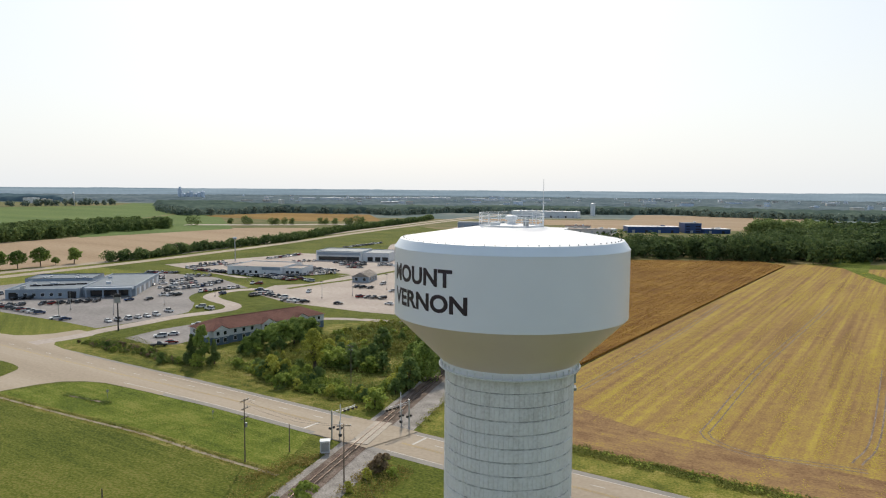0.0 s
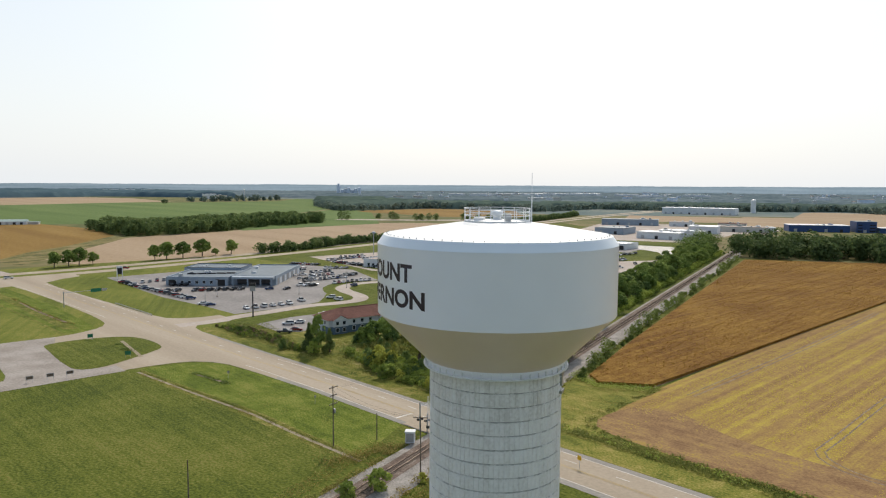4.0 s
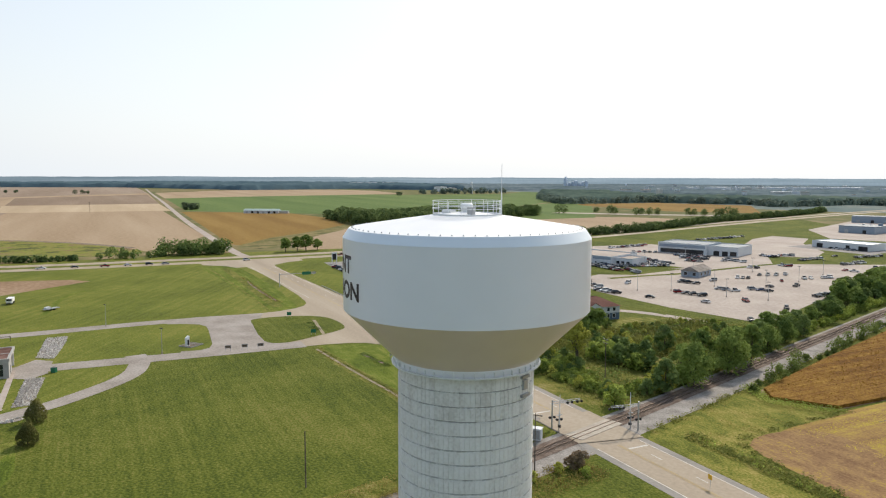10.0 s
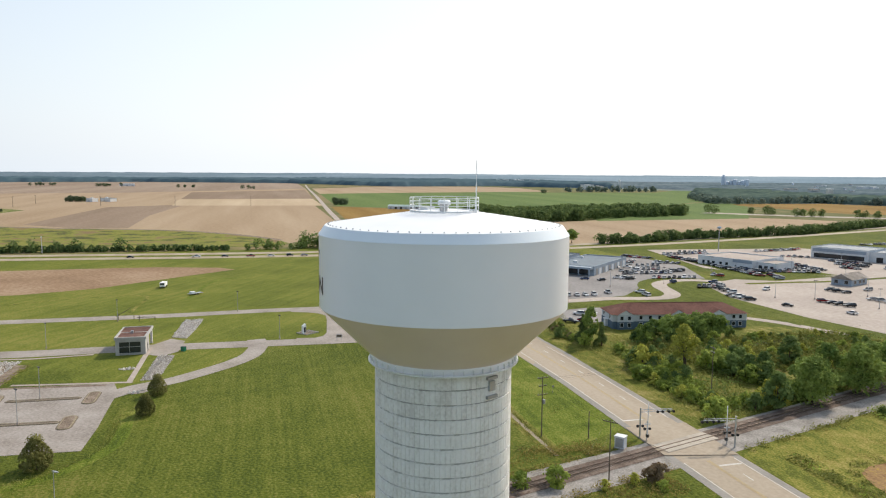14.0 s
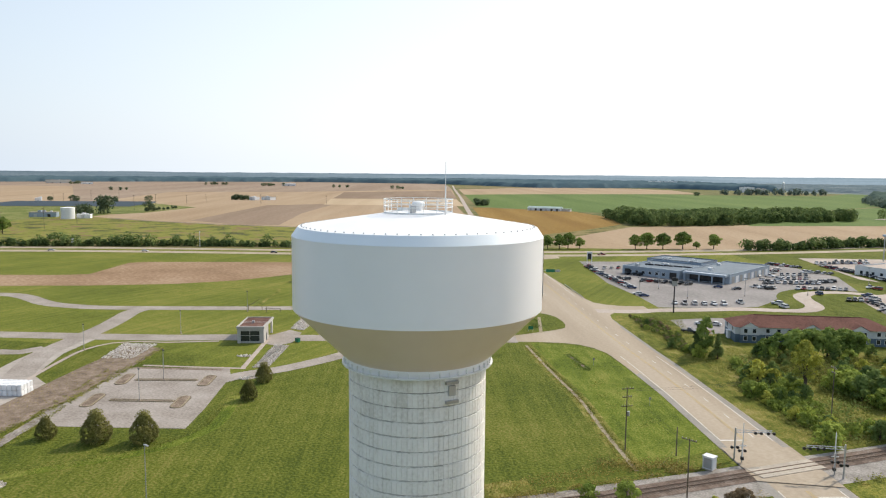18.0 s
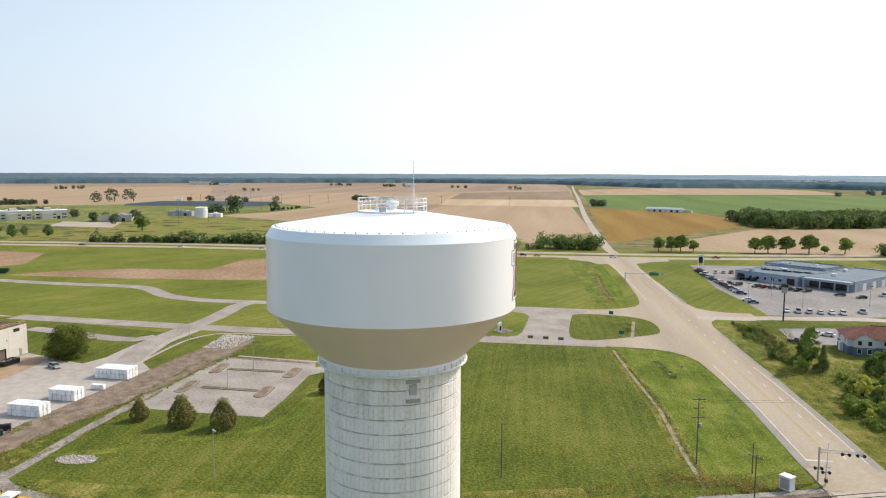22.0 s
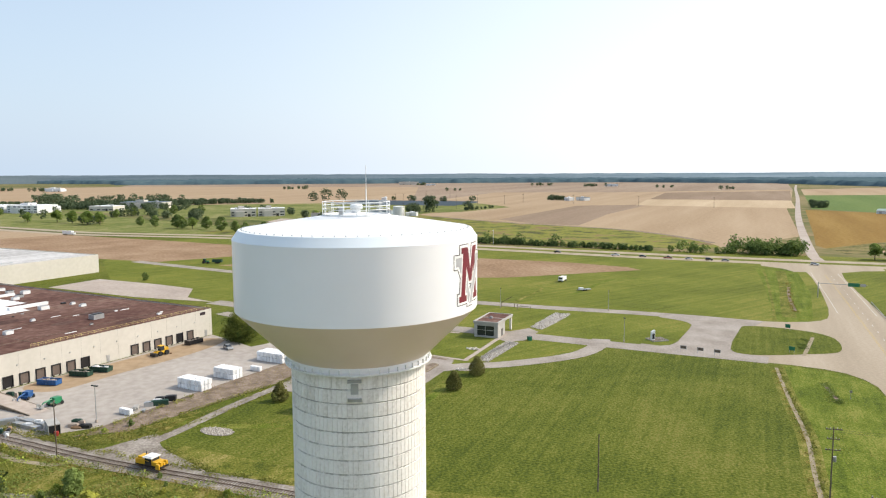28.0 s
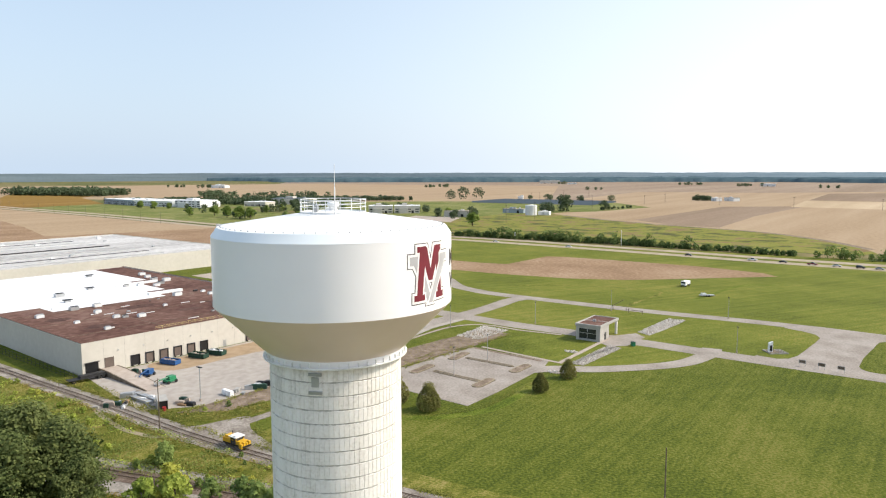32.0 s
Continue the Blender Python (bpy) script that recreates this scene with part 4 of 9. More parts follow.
def track(line, name, z, label):
    t = thing(name, 0, 0, 0, 0, label, "railway track")
    for d in (-0.717, 0.717):
        bm = bmesh.new()
        prev = None
        for q in shifted(line, d):
            i = None
            now = [bm.verts.new(q + Vector((s * 0.04, 0, z + h))) for s, h in ((-1, 0.12), (-1, 0.28), (1, 0.28), (1, 0.12))]
            if prev:
                for k in range(4):
                    bm.faces.new((prev[k], prev[(k + 1) % 4], now[(k + 1) % 4], now[k]))
            prev = now
        part("rail", bm, RAIL_STEEL, t)
    return t


main_line = smooth_line([(rail_x(y), y) for y in (-420, -120, 0, 60, 90, 120, 300, 600, 900)], 6)
main_track = track(main_line, "railway_track", 0.12, "single railway track with worn steel rails on dark sleepers")
spur_line = smooth_line(SPUR, 4)
spur_track = track(spur_line, "railway_spur", 0.11, "curving railway spur with rusty rails")

# ---- the water tower ----
tower = thing("water_tower", 0, 0, 0, 0, "white water tower with tan cone on a concrete shaft", "water tower")
TR = 9.72
RS = 5.45
part("tank_shell", lathe([(TR, 45.63), (TR, 51.2)], 160), STEEL_WHITE, tower, "smooth white tank wall", True)
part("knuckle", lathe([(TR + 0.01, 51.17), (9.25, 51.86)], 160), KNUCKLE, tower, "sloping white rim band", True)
part("roof", lathe([(9.25, 51.855), (6.0, 52.36), (2.75, 52.83), (1.2, 53.0), (0.01, 53.06)], 160), ROOF_WHITE, tower, "shallow white cone roof", True)
part("cone", lathe([(5.75, 41.75), (6.05, 42.0), (9.55, 45.45), (TR - 0.03, 45.63)], 160), STEEL_TAN, tower, "tan painted steel cone", True)
part("skirt", lathe([(5.62, 41.12), (5.74, 41.12), (5.74, 41.8)], 120), STEEL_WHITE, tower, "white steel skirt", True)
part("ledge_ring", lathe([(5.7, 41.16), (5.97, 41.16), (5.98, 41.24), (5.7, 41.25)], 120, True), PIPE_WHITE, tower, smooth=False)
part("core", lathe([(RS - 0.13, 0), (RS - 0.13, 41.2), (5.7, 41.2)], 96), CONCRETE_DARK, tower, "dark recessed joints", True)


def wrap(bm, radius, start, base):
    """Bend a flat drawing (x along, y up) round the tank."""
    for v in bm.verts:
        a = radians(start) + v.co.x / TR
        r = radius + v.co.z
        v.co = (r * math.cos(a), r * math.sin(a), base + v.co.y)


def slice_x(bm, x0, x1, step=0.3):
    x = x0
    while x < x1:
        bmesh.ops.bisect_plane(bm, geom=bm.verts[:] + bm.edges[:] + bm.faces[:], plane_co=(x, 0, 0), plane_no=(1, 0, 0))
        x += step


def lettering(word, start, base, width, height):
    curve = bpy.data.curves.new("word", 'FONT')
    curve.body, curve.size, curve.offset, curve.resolution_u = word, 1.0, 0.034, 4
    ob = new("word", curve)
    bpy.context.view_layer.update()
    me = ob.evaluated_get(bpy.context.evaluated_depsgraph_get()).to_mesh()
    bm = bmesh.new()
    bm.from_mesh(me)
    bpy.data.objects.remove(ob)
    xs, ys = [v.co.x for v in bm.verts], [v.co.y for v in bm.verts]
    for v in bm.verts:
        v.co = ((v.co.x - min(xs)) / (max(xs) - min(xs)) * width, (v.co.y - min(ys)) / (max(ys) - min(ys)) * height, 0)
    slice_x(bm, 0, width)
    wrap(bm, TR + 0.012, start, base)
    part("lettering", bm, LETTER, tower, "dark painted letters")


for a in (-162.3, 82.5):
    lettering("MOUNT", a, 48.68, 7.45, 1.37)
    lettering("VERNON", a, 46.78, 8.7, 1.37)

V_LEFT = [((0.3, 3.15), (1.45, 3.15), (1.45, 3.8), (0.3, 3.8)), ((0.5, 3.5), (2.25, 0.2), (2.75, 0.2), (1.4, 3.5))]
V_RIGHT = [((2.25, 0.2), (2.75, 0.2), (4.75, 3.5), (3.95, 3.5)), ((3.8, 3.3), (5.0, 3.3), (5.0, 3.82), (3.8, 3.82))]
V_SHAPE = V_LEFT + V_RIGHT
M_SHAPE = [((0.7, 0.45), (1.85, 0.45), (1.85, 0.9), (0.7, 0.9)), ((0.95, 0.6), (1.55, 0.6), (1.98, 4.2), (1.3, 4.2)), ((1.02, 4.08), (2.0, 4.08), (2.0, 4.52), (1.02, 4.52)),
           ((3.25, 0.45), (4.42, 0.45), (4.42, 0.9), (3.25, 0.9)), ((3.55, 0.6), (4.15, 0.6), (3.8, 4.2), (3.12, 4.2)), ((3.05, 4.08), (4.0, 4.08), (4.0, 4.52), (3.05, 4.52)),
           ((1.3, 4.44), (2.28, 1.9), (2.78, 1.9), (2.1, 4.44)), ((2.28, 1.9), (2.78, 1.9), (3.8, 4.44), (3.0, 4.44))]


def emblem(shapes, grow, lift, mat, label):
    bm = bmesh.new()
    for k, s in enumerate(shapes):
        c = Vector((sum(p[0] for p in s) / 4, sum(p[1] for p in s) / 4))
        pts = []
        n = len(s)
        for i in range(n):
            p0, p1, p2 = Vector(s[i - 1]), Vector(s[i]), Vector(s[(i + 1) % n])
            d0, d1 = (p1 - p0).normalized(), (p2 - p1).normalized()
            n0, n1 = Vector((d0.y, -d0.x)), Vector((d1.y, -d1.x))
            if n0.dot(p1 - c) < 0 and n1.dot(p1 - c) < 0:
                n0, n1 = -n0, -n1
            pts.append(p1 + (n0 + n1) * grow / max(0.35, 1 + n0.dot(n1)))
        bm.faces.new([bm.verts.new((p.x, p.y, k * 0.0006)) for p in pts])
    slice_x(bm, -0.4, 6.2)
    wrap(bm, TR + lift, 45.2, 46.15)
    part("emblem", bm, mat, tower, label)


emblem(V_SHAPE + M_SHAPE, 0.25, 0.010, LETTER, "thin black outline of the emblem")
emblem(V_SHAPE + M_SHAPE, 0.19, 0.022, LOGO_WHITE, "white border of the emblem")
emblem(V_SHAPE, 0.0, 0.034, LOGO_GREY, "grey painted bars of the emblem")
emblem(M_SHAPE, 0.14, 0.042, LOGO_WHITE, "white border of the emblem")
emblem(M_SHAPE, 0.0, 0.054, MAROON, "maroon painted bars of the emblem")
emblem(V_RIGHT, 0.11, 0.062, LOGO_WHITE, "white border of the emblem")
emblem(V_RIGHT, 0.0, 0.074, LOGO_GREY, "grey painted bars of the emblem")

# concrete courses of the shaft, cast in narrow staves
STAVES, COURSE = 88, 1.107
def stave(r, h):
    """One stave: slightly bowed, with its edges drawn back into the joint."""
    bm = bmesh.new()
    w = math.tau / STAVES
    rows = []
    for z, back in ((0.0, 0.07), (0.06, 0.0), (h - 0.05, 0.0), (h, 0.09)):
        row = []
        for f, b in ((-0.5, 0.045), (-0.42, 0.0), (0.42, 0.0), (0.5, 0.045)):
            a = f * w
            row.append(bm.verts.new(((r - b - back) * math.cos(a), (r - b - back) * math.sin(a), z)))
        rows.append(row)
    for lo, hi in zip(rows, rows[1:]):
        for k in range(3):
            bm.faces.new((lo[k], lo[k + 1], hi[k + 1], hi[k]))
    return bm


bm = stave(RS, COURSE - 0.02)
stave_mesh = bpy.data.meshes.new("stave")
bm.to_mesh(stave_mesh)
bm.free()
stave_mesh.materials.append(CONCRETE)
base_co = np.array([v.co[:] for v in stave_mesh.vertices])
base_fa = np.array([p.vertices[:] for p in stave_mesh.polygons])


for k in range(3):
    ring = part("course", lathe([(RS - 0.08, 0.01), (RS - 0.08, COURSE - 0.01)], 88), CONCRETE_DARK, tower)
    ring.location.z = 41.16 - (k + 1) * COURSE
    for j in range(STAVES):
        s = new("stave", stave_mesh)
        s.parent = ring
        s.rotation_euler.z = j * math.tau / STAVES
# the lower courses, past the first three hundred staves, in one mesh
co, fa = [], []
for k in range(3, 37):
    for j in range(STAVES):
        a = j * math.tau / STAVES
        co.append(base_co @ np.array([[math.cos(a), math.sin(a), 0], [-math.sin(a), math.cos(a), 0], [0, 0, 1]]) + np.array([0, 0, 41.16 - (k + 1) * COURSE]))
        fa.append(base_fa + len(base_co) * len(fa))
me = bpy.data.meshes.new("stave_rest")
me.from_pydata(np.concatenate(co), [], np.concatenate(fa).tolist())
me.materials.append(CONCRETE)
o = new("stave_rest", me)
o.parent = tower
o["kind"] = "stuff"

# roof rail, vent, hatch, mast and clips
for z in (53.36, 53.65, 53.94):
    part("rail_hoop", lathe([(2.66, z - 0.025), (2.71, z - 0.025), (2.71, z + 0.025), (2.66, z + 0.025)], 48, True), PIPE_WHITE, tower)
part("kick_plate", lathe([(2.67, 52.85), (2.69, 52.85), (2.69, 52.97), (2.67, 52.97)], 48, True), PIPE_WHITE, tower)
for k in range(16):
    a = k * math.tau / 16
    part("rail_post", bar(bmesh.new(), (2.68 * math.cos(a), 2.68 * math.sin(a), 52.8), (2.68 * math.cos(a), 2.68 * math.sin(a), 53.95), 0.03), PIPE_WHITE, tower)
part("vent", lathe([(0.34, 53.0), (0.34, 53.32), (0.5, 53.36), (0.5, 53.66), (0.4, 53.73), (0.01, 53.76)], 24), PIPE_WHITE, tower, "white roof vent", True)
part("hatch", boxes((-1.75, -0.95, -0.9, -0.1, 52.92, 53.2)), PIPE_WHITE, tower, "white roof hatch")
part("cable_box", boxes((0.9, 1.35, -1.4, -1.0, 52.92, 53.5)), GALV, tower)
bm = bar(bmesh.new(), (2.7, 0.75, 52.8), (2.7, 0.75, 55.0), 0.05)
bar(bm, (2.7, 0.75, 55.0), (2.7, 0.75, 56.8), 0.022)
part("mast", bm, PIPE_WHITE, tower, "thin whip antenna")
for k in range(72):
    a = k * math.tau / 72
    c, s = math.cos(a), math.sin(a)
    part("clip", bar(bmesh.new(), (9.0 * c, 9.0 * s, 51.87), (9.0 * c, 9.0 * s, 51.97), 0.045, 5), GALV, tower)
for k in range(48):
    a = k * math.tau / 48
    b = boxes((5.7, 5.86, -0.03, 0.03, 41.25, 41.6))
    ob = part("gusset", b, PIPE_WHITE, tower)
    ob.rotation_euler.z = a
# a bracket with a lamp box under the skirt, on the side away from the sun
a = radians(2)
for nm, dims, lab in (("vent_box", (5.4, 5.62, -0.28, 0.28, 39.75, 40.5), "grey metal vent box below the skirt"), ("bracket", (5.4, 5.66, -0.52, 0.52, 40.62, 40.84), ""), ("bracket", (5.4, 5.66, -0.52, 0.52, 39.18, 39.4), "")):
    ob = part(nm, boxes(dims), GALV, tower, lab)
    ob.rotation_euler.z = radians(-4)


# ---- trees ----
def leaf_cloud(rng, centres, radii, count, size, flat=1.0):
    """Quads in the outer shell of many clumps: n leaves as arrays of corners."""
    centres, radii = np.array(centres), np.array(radii)
    w = radii ** 2
    pick = rng.choice(len(centres), count, p=w / w.sum())
    d = rng.normal(size=(count, 3))
    d /= np.linalg.norm(d, axis=1)[:, None]
    d[:, 2] = np.where(d[:, 2] < -0.4, -d[:, 2], d[:, 2])
    r = radii[pick] * (0.72 + 0.38 * rng.random(count))
    c = centres[pick] + d * r[:, None] * np.array([1, 1, flat])
    n = d + 0.42 * rng.normal(size=(count, 3)) + np.array([0, 0, 0.25])
    n /= np.linalg.norm(n, axis=1)[:, None]
    t = np.cross(n, rng.normal(size=(count, 3)))
    t /= np.linalg.norm(t, axis=1)[:, None]
    b = np.cross(n, t)
    s = size * (0.6 + 0.8 * rng.random(count))[:, None]
    return np.stack([c - t * s - b * s * 0.6, c + t * s - b * s * 0.6, c + t * s * 0.7 + b * s * 0.7, c - t * s * 0.7 + b * s * 0.7], 1)


def quads_mesh(name, quads, mat):
    n = len(quads)
    me = bpy.data.meshes.new(name)
    me.vertices.add(n * 4)
    me.vertices.foreach_set("co", quads.reshape(-1).astype(np.float32))
    me.loops.add(n * 4)
    me.loops.foreach_set("vertex_index", np.arange(n * 4, dtype=np.int32))
    me.polygons.add(n)
    me.polygons.foreach_set("loop_start", np.arange(0, n * 4, 4, dtype=np.int32))
    me.update(calc_edges=True)
    me.materials.append(mat)
    return me


def crown_clumps(rng, h, w, lobes, low=0.25, cone=0.0):
    cs, rs = [], []
    for k in range(lobes):
        f = rng.random() ** 0.8
        z = h * (low + (1 - low) * f * 0.86)
        spread = w * (math.sin(math.pi * (0.18 + 0.75 * f)) if not cone else (1.02 - f) * cone)
        a = rng.random() * math.tau
        q = spread * math.sqrt(rng.random()) * 0.82
        cs.append((q * math.cos(a), q * math.sin(a), z))
        rs.append(max(0.1 * w, w * (0.17 + 0.2 * rng.random()) * (1 - 0.45 * f * (1 if cone else 0.4))))
    return cs, rs


def tree(seed, name, label, h, w, leaf_mat, count=2600, size=0.28, lobes=16, low=0.22, cone=0.0, category="tree", stems=1):
    rng = np.random.default_rng(seed)
    t = thing(name, 0, 0, -300, 0, label, category)
    cs, rs = crown_clumps(rng, h, w, lobes, low, cone)
    bm = bmesh.new()
    for s in range(stems):
        ox, oy = (rng.random(2) - 0.5) * (0.15 * w if stems > 1 else 0)
        bar(bm, (ox, oy, -0.1), (ox * 1.5, oy * 1.5, h * 0.55), 0.02 * h + 0.06, 7, 0.008 * h + 0.03)
    for c in cs[:7]:
        z0 = h * (low * 0.7 + 0.1 * rng.random())
        bar(bm, (0, 0, z0), (c[0], c[1], c[2]), 0.009 * h + 0.02, 5, 0.02)
    part("trunk", bm, BARK, t)
    o = new("crown", quads_mesh("crown", leaf_cloud(rng, cs, rs, count, size), leaf_mat))
    o.parent = t
    return t


def place(proto, x, y, s=1.0, sz=None, label=""):
    a = random.random() * 360
    m = pose(x, y, 0, 0, 0, a) @ Matrix.Diagonal((s, s, sz or s, 1))
    ob = copy_thing(proto, m)
    if label:
        ob["label"] = label
    return ob


def shrub(seed, label, h, w, leaf_mat, count):
    """An egg-shaped evergreen, dense down to the ground, with a ragged point."""
    rng = np.random.default_rng(seed)
    t = thing("shrub", 0, 0, -300, 0, label, "shrub")
    part("trunk", bar(bmesh.new(), (0, 0, -0.1), (0, 0, h * 0.7), 0.14, 6, 0.04), BARK, t)
    cs, rs = [], []
    for k in range(230):
        f = rng.random()
        r = w * (math.sin(math.pi * min(1.0, 0.16 + 0.84 * f ** 0.72)) ** 0.85) * 0.9
        a = rng.random() * math.tau
        cs.append((r * math.cos(a), r * math.sin(a), 0.3 + f * (h - 0.6)))
        rs.append(w * (0.09 + 0.06 * rng.random()))
    for k in range(6):
        cs.append((0, 0, h * (0.2 + 0.13 * k)))
        rs.append(w * 0.5)
    o = new("crown", quads_mesh("crown", leaf_cloud(rng, cs, rs, count, 0.11), leaf_mat))
    o.parent = t
    return t


OAK = tree(1, "tree", "broad leafy green tree in full crown", 10, 4.2, LEAF, 2200, 0.29, 52)
OAK2 = tree(2, "tree", "tall leafy green tree among scrub", 12, 3.8, LEAF, 2200, 0.30, 50, 0.25)
DARKT = tree(3, "tree", "dense dark green tree along the railway", 9, 3.6, LEAF_DARK, 2100, 0.28, 46, 0.1)
YELLOWT = tree(4, "tree", "tall yellow-green tree on bare twin stems", 13, 3.5, LEAF_YELLOW, 4600, 0.17, 52, 0.33, stems=2)
BUSH = tree(5, "bush", "dense green bush in rough scrub", 4, 2.8, LEAF_BRUSH, 950, 0.22, 30, 0.05, category="bush")
BUSHD = tree(6, "bush", "dark green bush in rough scrub", 4.5, 2.6, LEAF_DARK, 950, 0.22, 30, 0.05, category="bush")
CONE = shrub(7, "egg-shaped evergreen shrub standing in the grass", 6.4, 3.0, LEAF_OLIVE, 9000)
CEDAR = tree(8, "tree", "narrow dark green cedar tree in scrub", 11, 3.4, LEAF_CEDAR, 6000, 0.16, 80, 0.04, 1.0)
YELLOWB = tree(11, "bush", "yellow-green bush in rough scrub", 4, 2.6, LEAF_YELLOW, 950, 0.21, 30, 0.05, category="bush")
BIGOAK = tree(10, "tree", "large leafy green tree beside the railway", 12, 6.0, LEAF_OAK, 8500, 0.195, 150, 0.06)
DRY = tree(9, "bush", "dry brown bush beside the railway", 2.6, 2.0, LEAF_RUST, 1400, 0.13, 20, 0.05, category="bush")
WIDE = tree(12, "tree", "wide spreading green tree beside the yard", 9.4, 6.9, LEAF_YARD, 15000, 0.15, 110, 0.04)
RAILOAK = tree(14, "tree", "large leafy yellow-green tree beside the railway", 12, 6.0, LEAF, 5200, 0.24, 130, 0.05)
PROTOS = [RAILOAK, WIDE, YELLOWB, BIGOAK, OAK, OAK2, DARKT, YELLOWT, BUSH, BUSHD, CONE, CEDAR, DRY]


def wood(name, spots, mat, label, per=170, size=0.75, seed=0, h=(9, 16), kind="stuff", flat=0.6):
    """A wood seen from afar: many crowns of leaf clumps in one mesh."""
    rng = np.random.default_rng(seed)
    forms = []
    for k in range(6):
        cs, rs = [(0, 0, 0.56), (0, 0, 0.3), (0.12, 0.05, 0.12), (-0.12, -0.05, 0.1)], [0.34, 0.33, 0.26, 0.25]
        for q in range(11):
            a, f = rng.random() * math.tau, 0.1 + 0.85 * rng.random()
            r = 0.35 * math.sin(math.pi * (0.25 + 0.66 * f))
            cs.append((r * math.cos(a), r * math.sin(a), 0.12 + 0.7 * f))
            rs.append(0.16 + 0.09 * rng.random())
        forms.append(leaf_cloud(rng, cs, rs, per, 1.0))
    out = []
    for (x, y) in spots:
        f = forms[rng.integers(6)]
        H = h[0] + (h[1] - h[0]) * rng.random()
        H *= 1.0 + 0.22 * noise.noise((x / 38, y / 38, seed))
        ctr = f.mean(1, keepdims=True)
        q = ctr * H + (f - ctr) * size * (0.75 + 0.02 * H)
        a = rng.random() * math.tau
        c, s = math.cos(a), math.sin(a)
        q = q @ np.array([[c, s, 0], [-s, c, 0], [0, 0, 1]])
        out.append(q + np.array([x, y, 0]))
    ob = new(name, quads_mesh(name, np.concatenate(out), mat))
    return tagged(ob, label, "woods" if h[1] > 6 else "bushes", kind=kind)


def canopy(name, poly, cell, height, mat, label, seed):
    """The closed leaf roof of a far wood: a bumpy sheet that comes down to the ground at its edge."""
    rg = np.random.default_rng(seed)
    xs, ys = [p[0] for p in poly], [p[1] for p in poly]
    nx, ny = int((max(xs) - min(xs)) / cell) + 1, int((max(ys) - min(ys)) / cell) + 1
    full = {(i, j) for i in range(nx) for j in range(ny) if inside((min(xs) + (i + 0.5) * cell, min(ys) + (j + 0.5) * cell), poly)}
    ids, verts, faces = {}, [], []
    for i, j in sorted(full):
        q = []
        for k in ((i, j), (i + 1, j), (i + 1, j + 1), (i, j + 1)):
            if k not in ids:
                deep = all((k[0] - a, k[1] - b) in full for a in (0, 1) for b in (0, 1))
                x, y = min(xs) + k[0] * cell + rg.uniform(-0.35, 0.35) * cell, min(ys) + k[1] * cell + rg.uniform(-0.35, 0.35) * cell
                z = height * (0.86 + 0.22 * noise.noise((x / 160, y / 160, seed)) + rg.uniform(-0.24, 0.24)) if deep else -0.5
                ids[k] = len(verts)
                verts.append((x, y, z))
            q.append(ids[k])
        faces.append(q)
    me = bpy.data.meshes.new(name)
    me.from_pydata(verts, [], faces)
    me.materials.append(mat)
    me.polygons.foreach_set("use_smooth", [True] * len(faces))
    return tagged(new(name, me), label, "woods", kind="stuff")


def inside(p, poly):
    x, y = p
    c = False
    for (x0, y0), (x1, y1) in zip(poly, poly[1:] + poly[:1]):
        if (y0 > y) != (y1 > y) and x < (x1 - x0) * (y - y0) / (y1 - y0) + x0:
            c = not c
    return c


def scatter(poly, gap, seed, jitter=0.9):
    rng = random.Random(seed)
    xs, ys = [p[0] for p in poly], [p[1] for p in poly]
    out = []
    y = min(ys)
    while y < max(ys):
        x = min(xs)
        while x < max(xs):
            q = (x + (rng.random() - 0.5) * gap * jitter * 2, y + (rng.random() - 0.5) * gap * jitter * 2)
            if inside(q, poly):
                out.append(q)
            x += gap
        y += gap
    return out


def cover(name, poly, gap, mat, size, label, seed, lift=0.25, streak=None, category="weeds", upright=1.0):
    """Ground cover as loose leaf clumps."""
    rg = np.random.default_rng(seed)
    p = np.array([q for q in scatter(poly, gap, seed) if streak is None or streak(*q)])
    n = len(p)
    c = np.column_stack([p, lift * (0.3 + 0.9 * rg.random(n))])
    nrm = rg.normal(size=(n, 3)) + np.array([0, 0, upright])
    nrm /= np.linalg.norm(nrm, axis=1)[:, None]
    t = np.cross(nrm, rg.normal(size=(n, 3)))
    t /= np.linalg.norm(t, axis=1)[:, None]
    b = np.cross(nrm, t)
    s = size * (0.6 + 0.8 * rg.random(n))[:, None]
    q = np.stack([c - t * s - b * s * 0.6, c + t * s - b * s * 0.6, c + t * s * 0.7 + b * s * 0.7, c - t * s * 0.7 + b * s * 0.7], 1)
    ob = new(name, quads_mesh(name, q, mat))
    return tagged(ob, label, category, kind="stuff")


def along(pts, gap, width, seed):
    rng = random.Random(seed)
    return [(q.x + (rng.random() - 0.5) * width, q.y + (rng.random() - 0.5) * width) for q in smooth_line(pts, gap)]


wood("woods_east", scatter([(90, 532), (180, 524), (232, 518), (268, 500), (300, 520), (360, 600), (430, 760), (330, 730), (262, 640), (200, 592), (98, 590)], 10, 1), LEAF_DEEP, "deep green wood beyond the ripe crop", 260, 0.8, 1, (12, 21))
wood("woods_east_far", scatter([(305, 525), (520, 600), (700, 800), (600, 960), (440, 900), (360, 620)], 11, 32), LEAF_DEEP, "wooded rise beyond the fields", 90, 1.4, 32, (14, 21))
wood("woods_middle", scatter([(-608, 646), (-560, 610), (-503, 575), (-472, 588), (-446, 678), (-446, 773), (-424, 826), (-414, 900), (-468, 935), (-506, 850), (-526, 760), (-542, 700), (-600, 688)], 9.5, 2), LEAF_WOOD, "wood between the fields", 330, 0.74, 2, (10, 17))
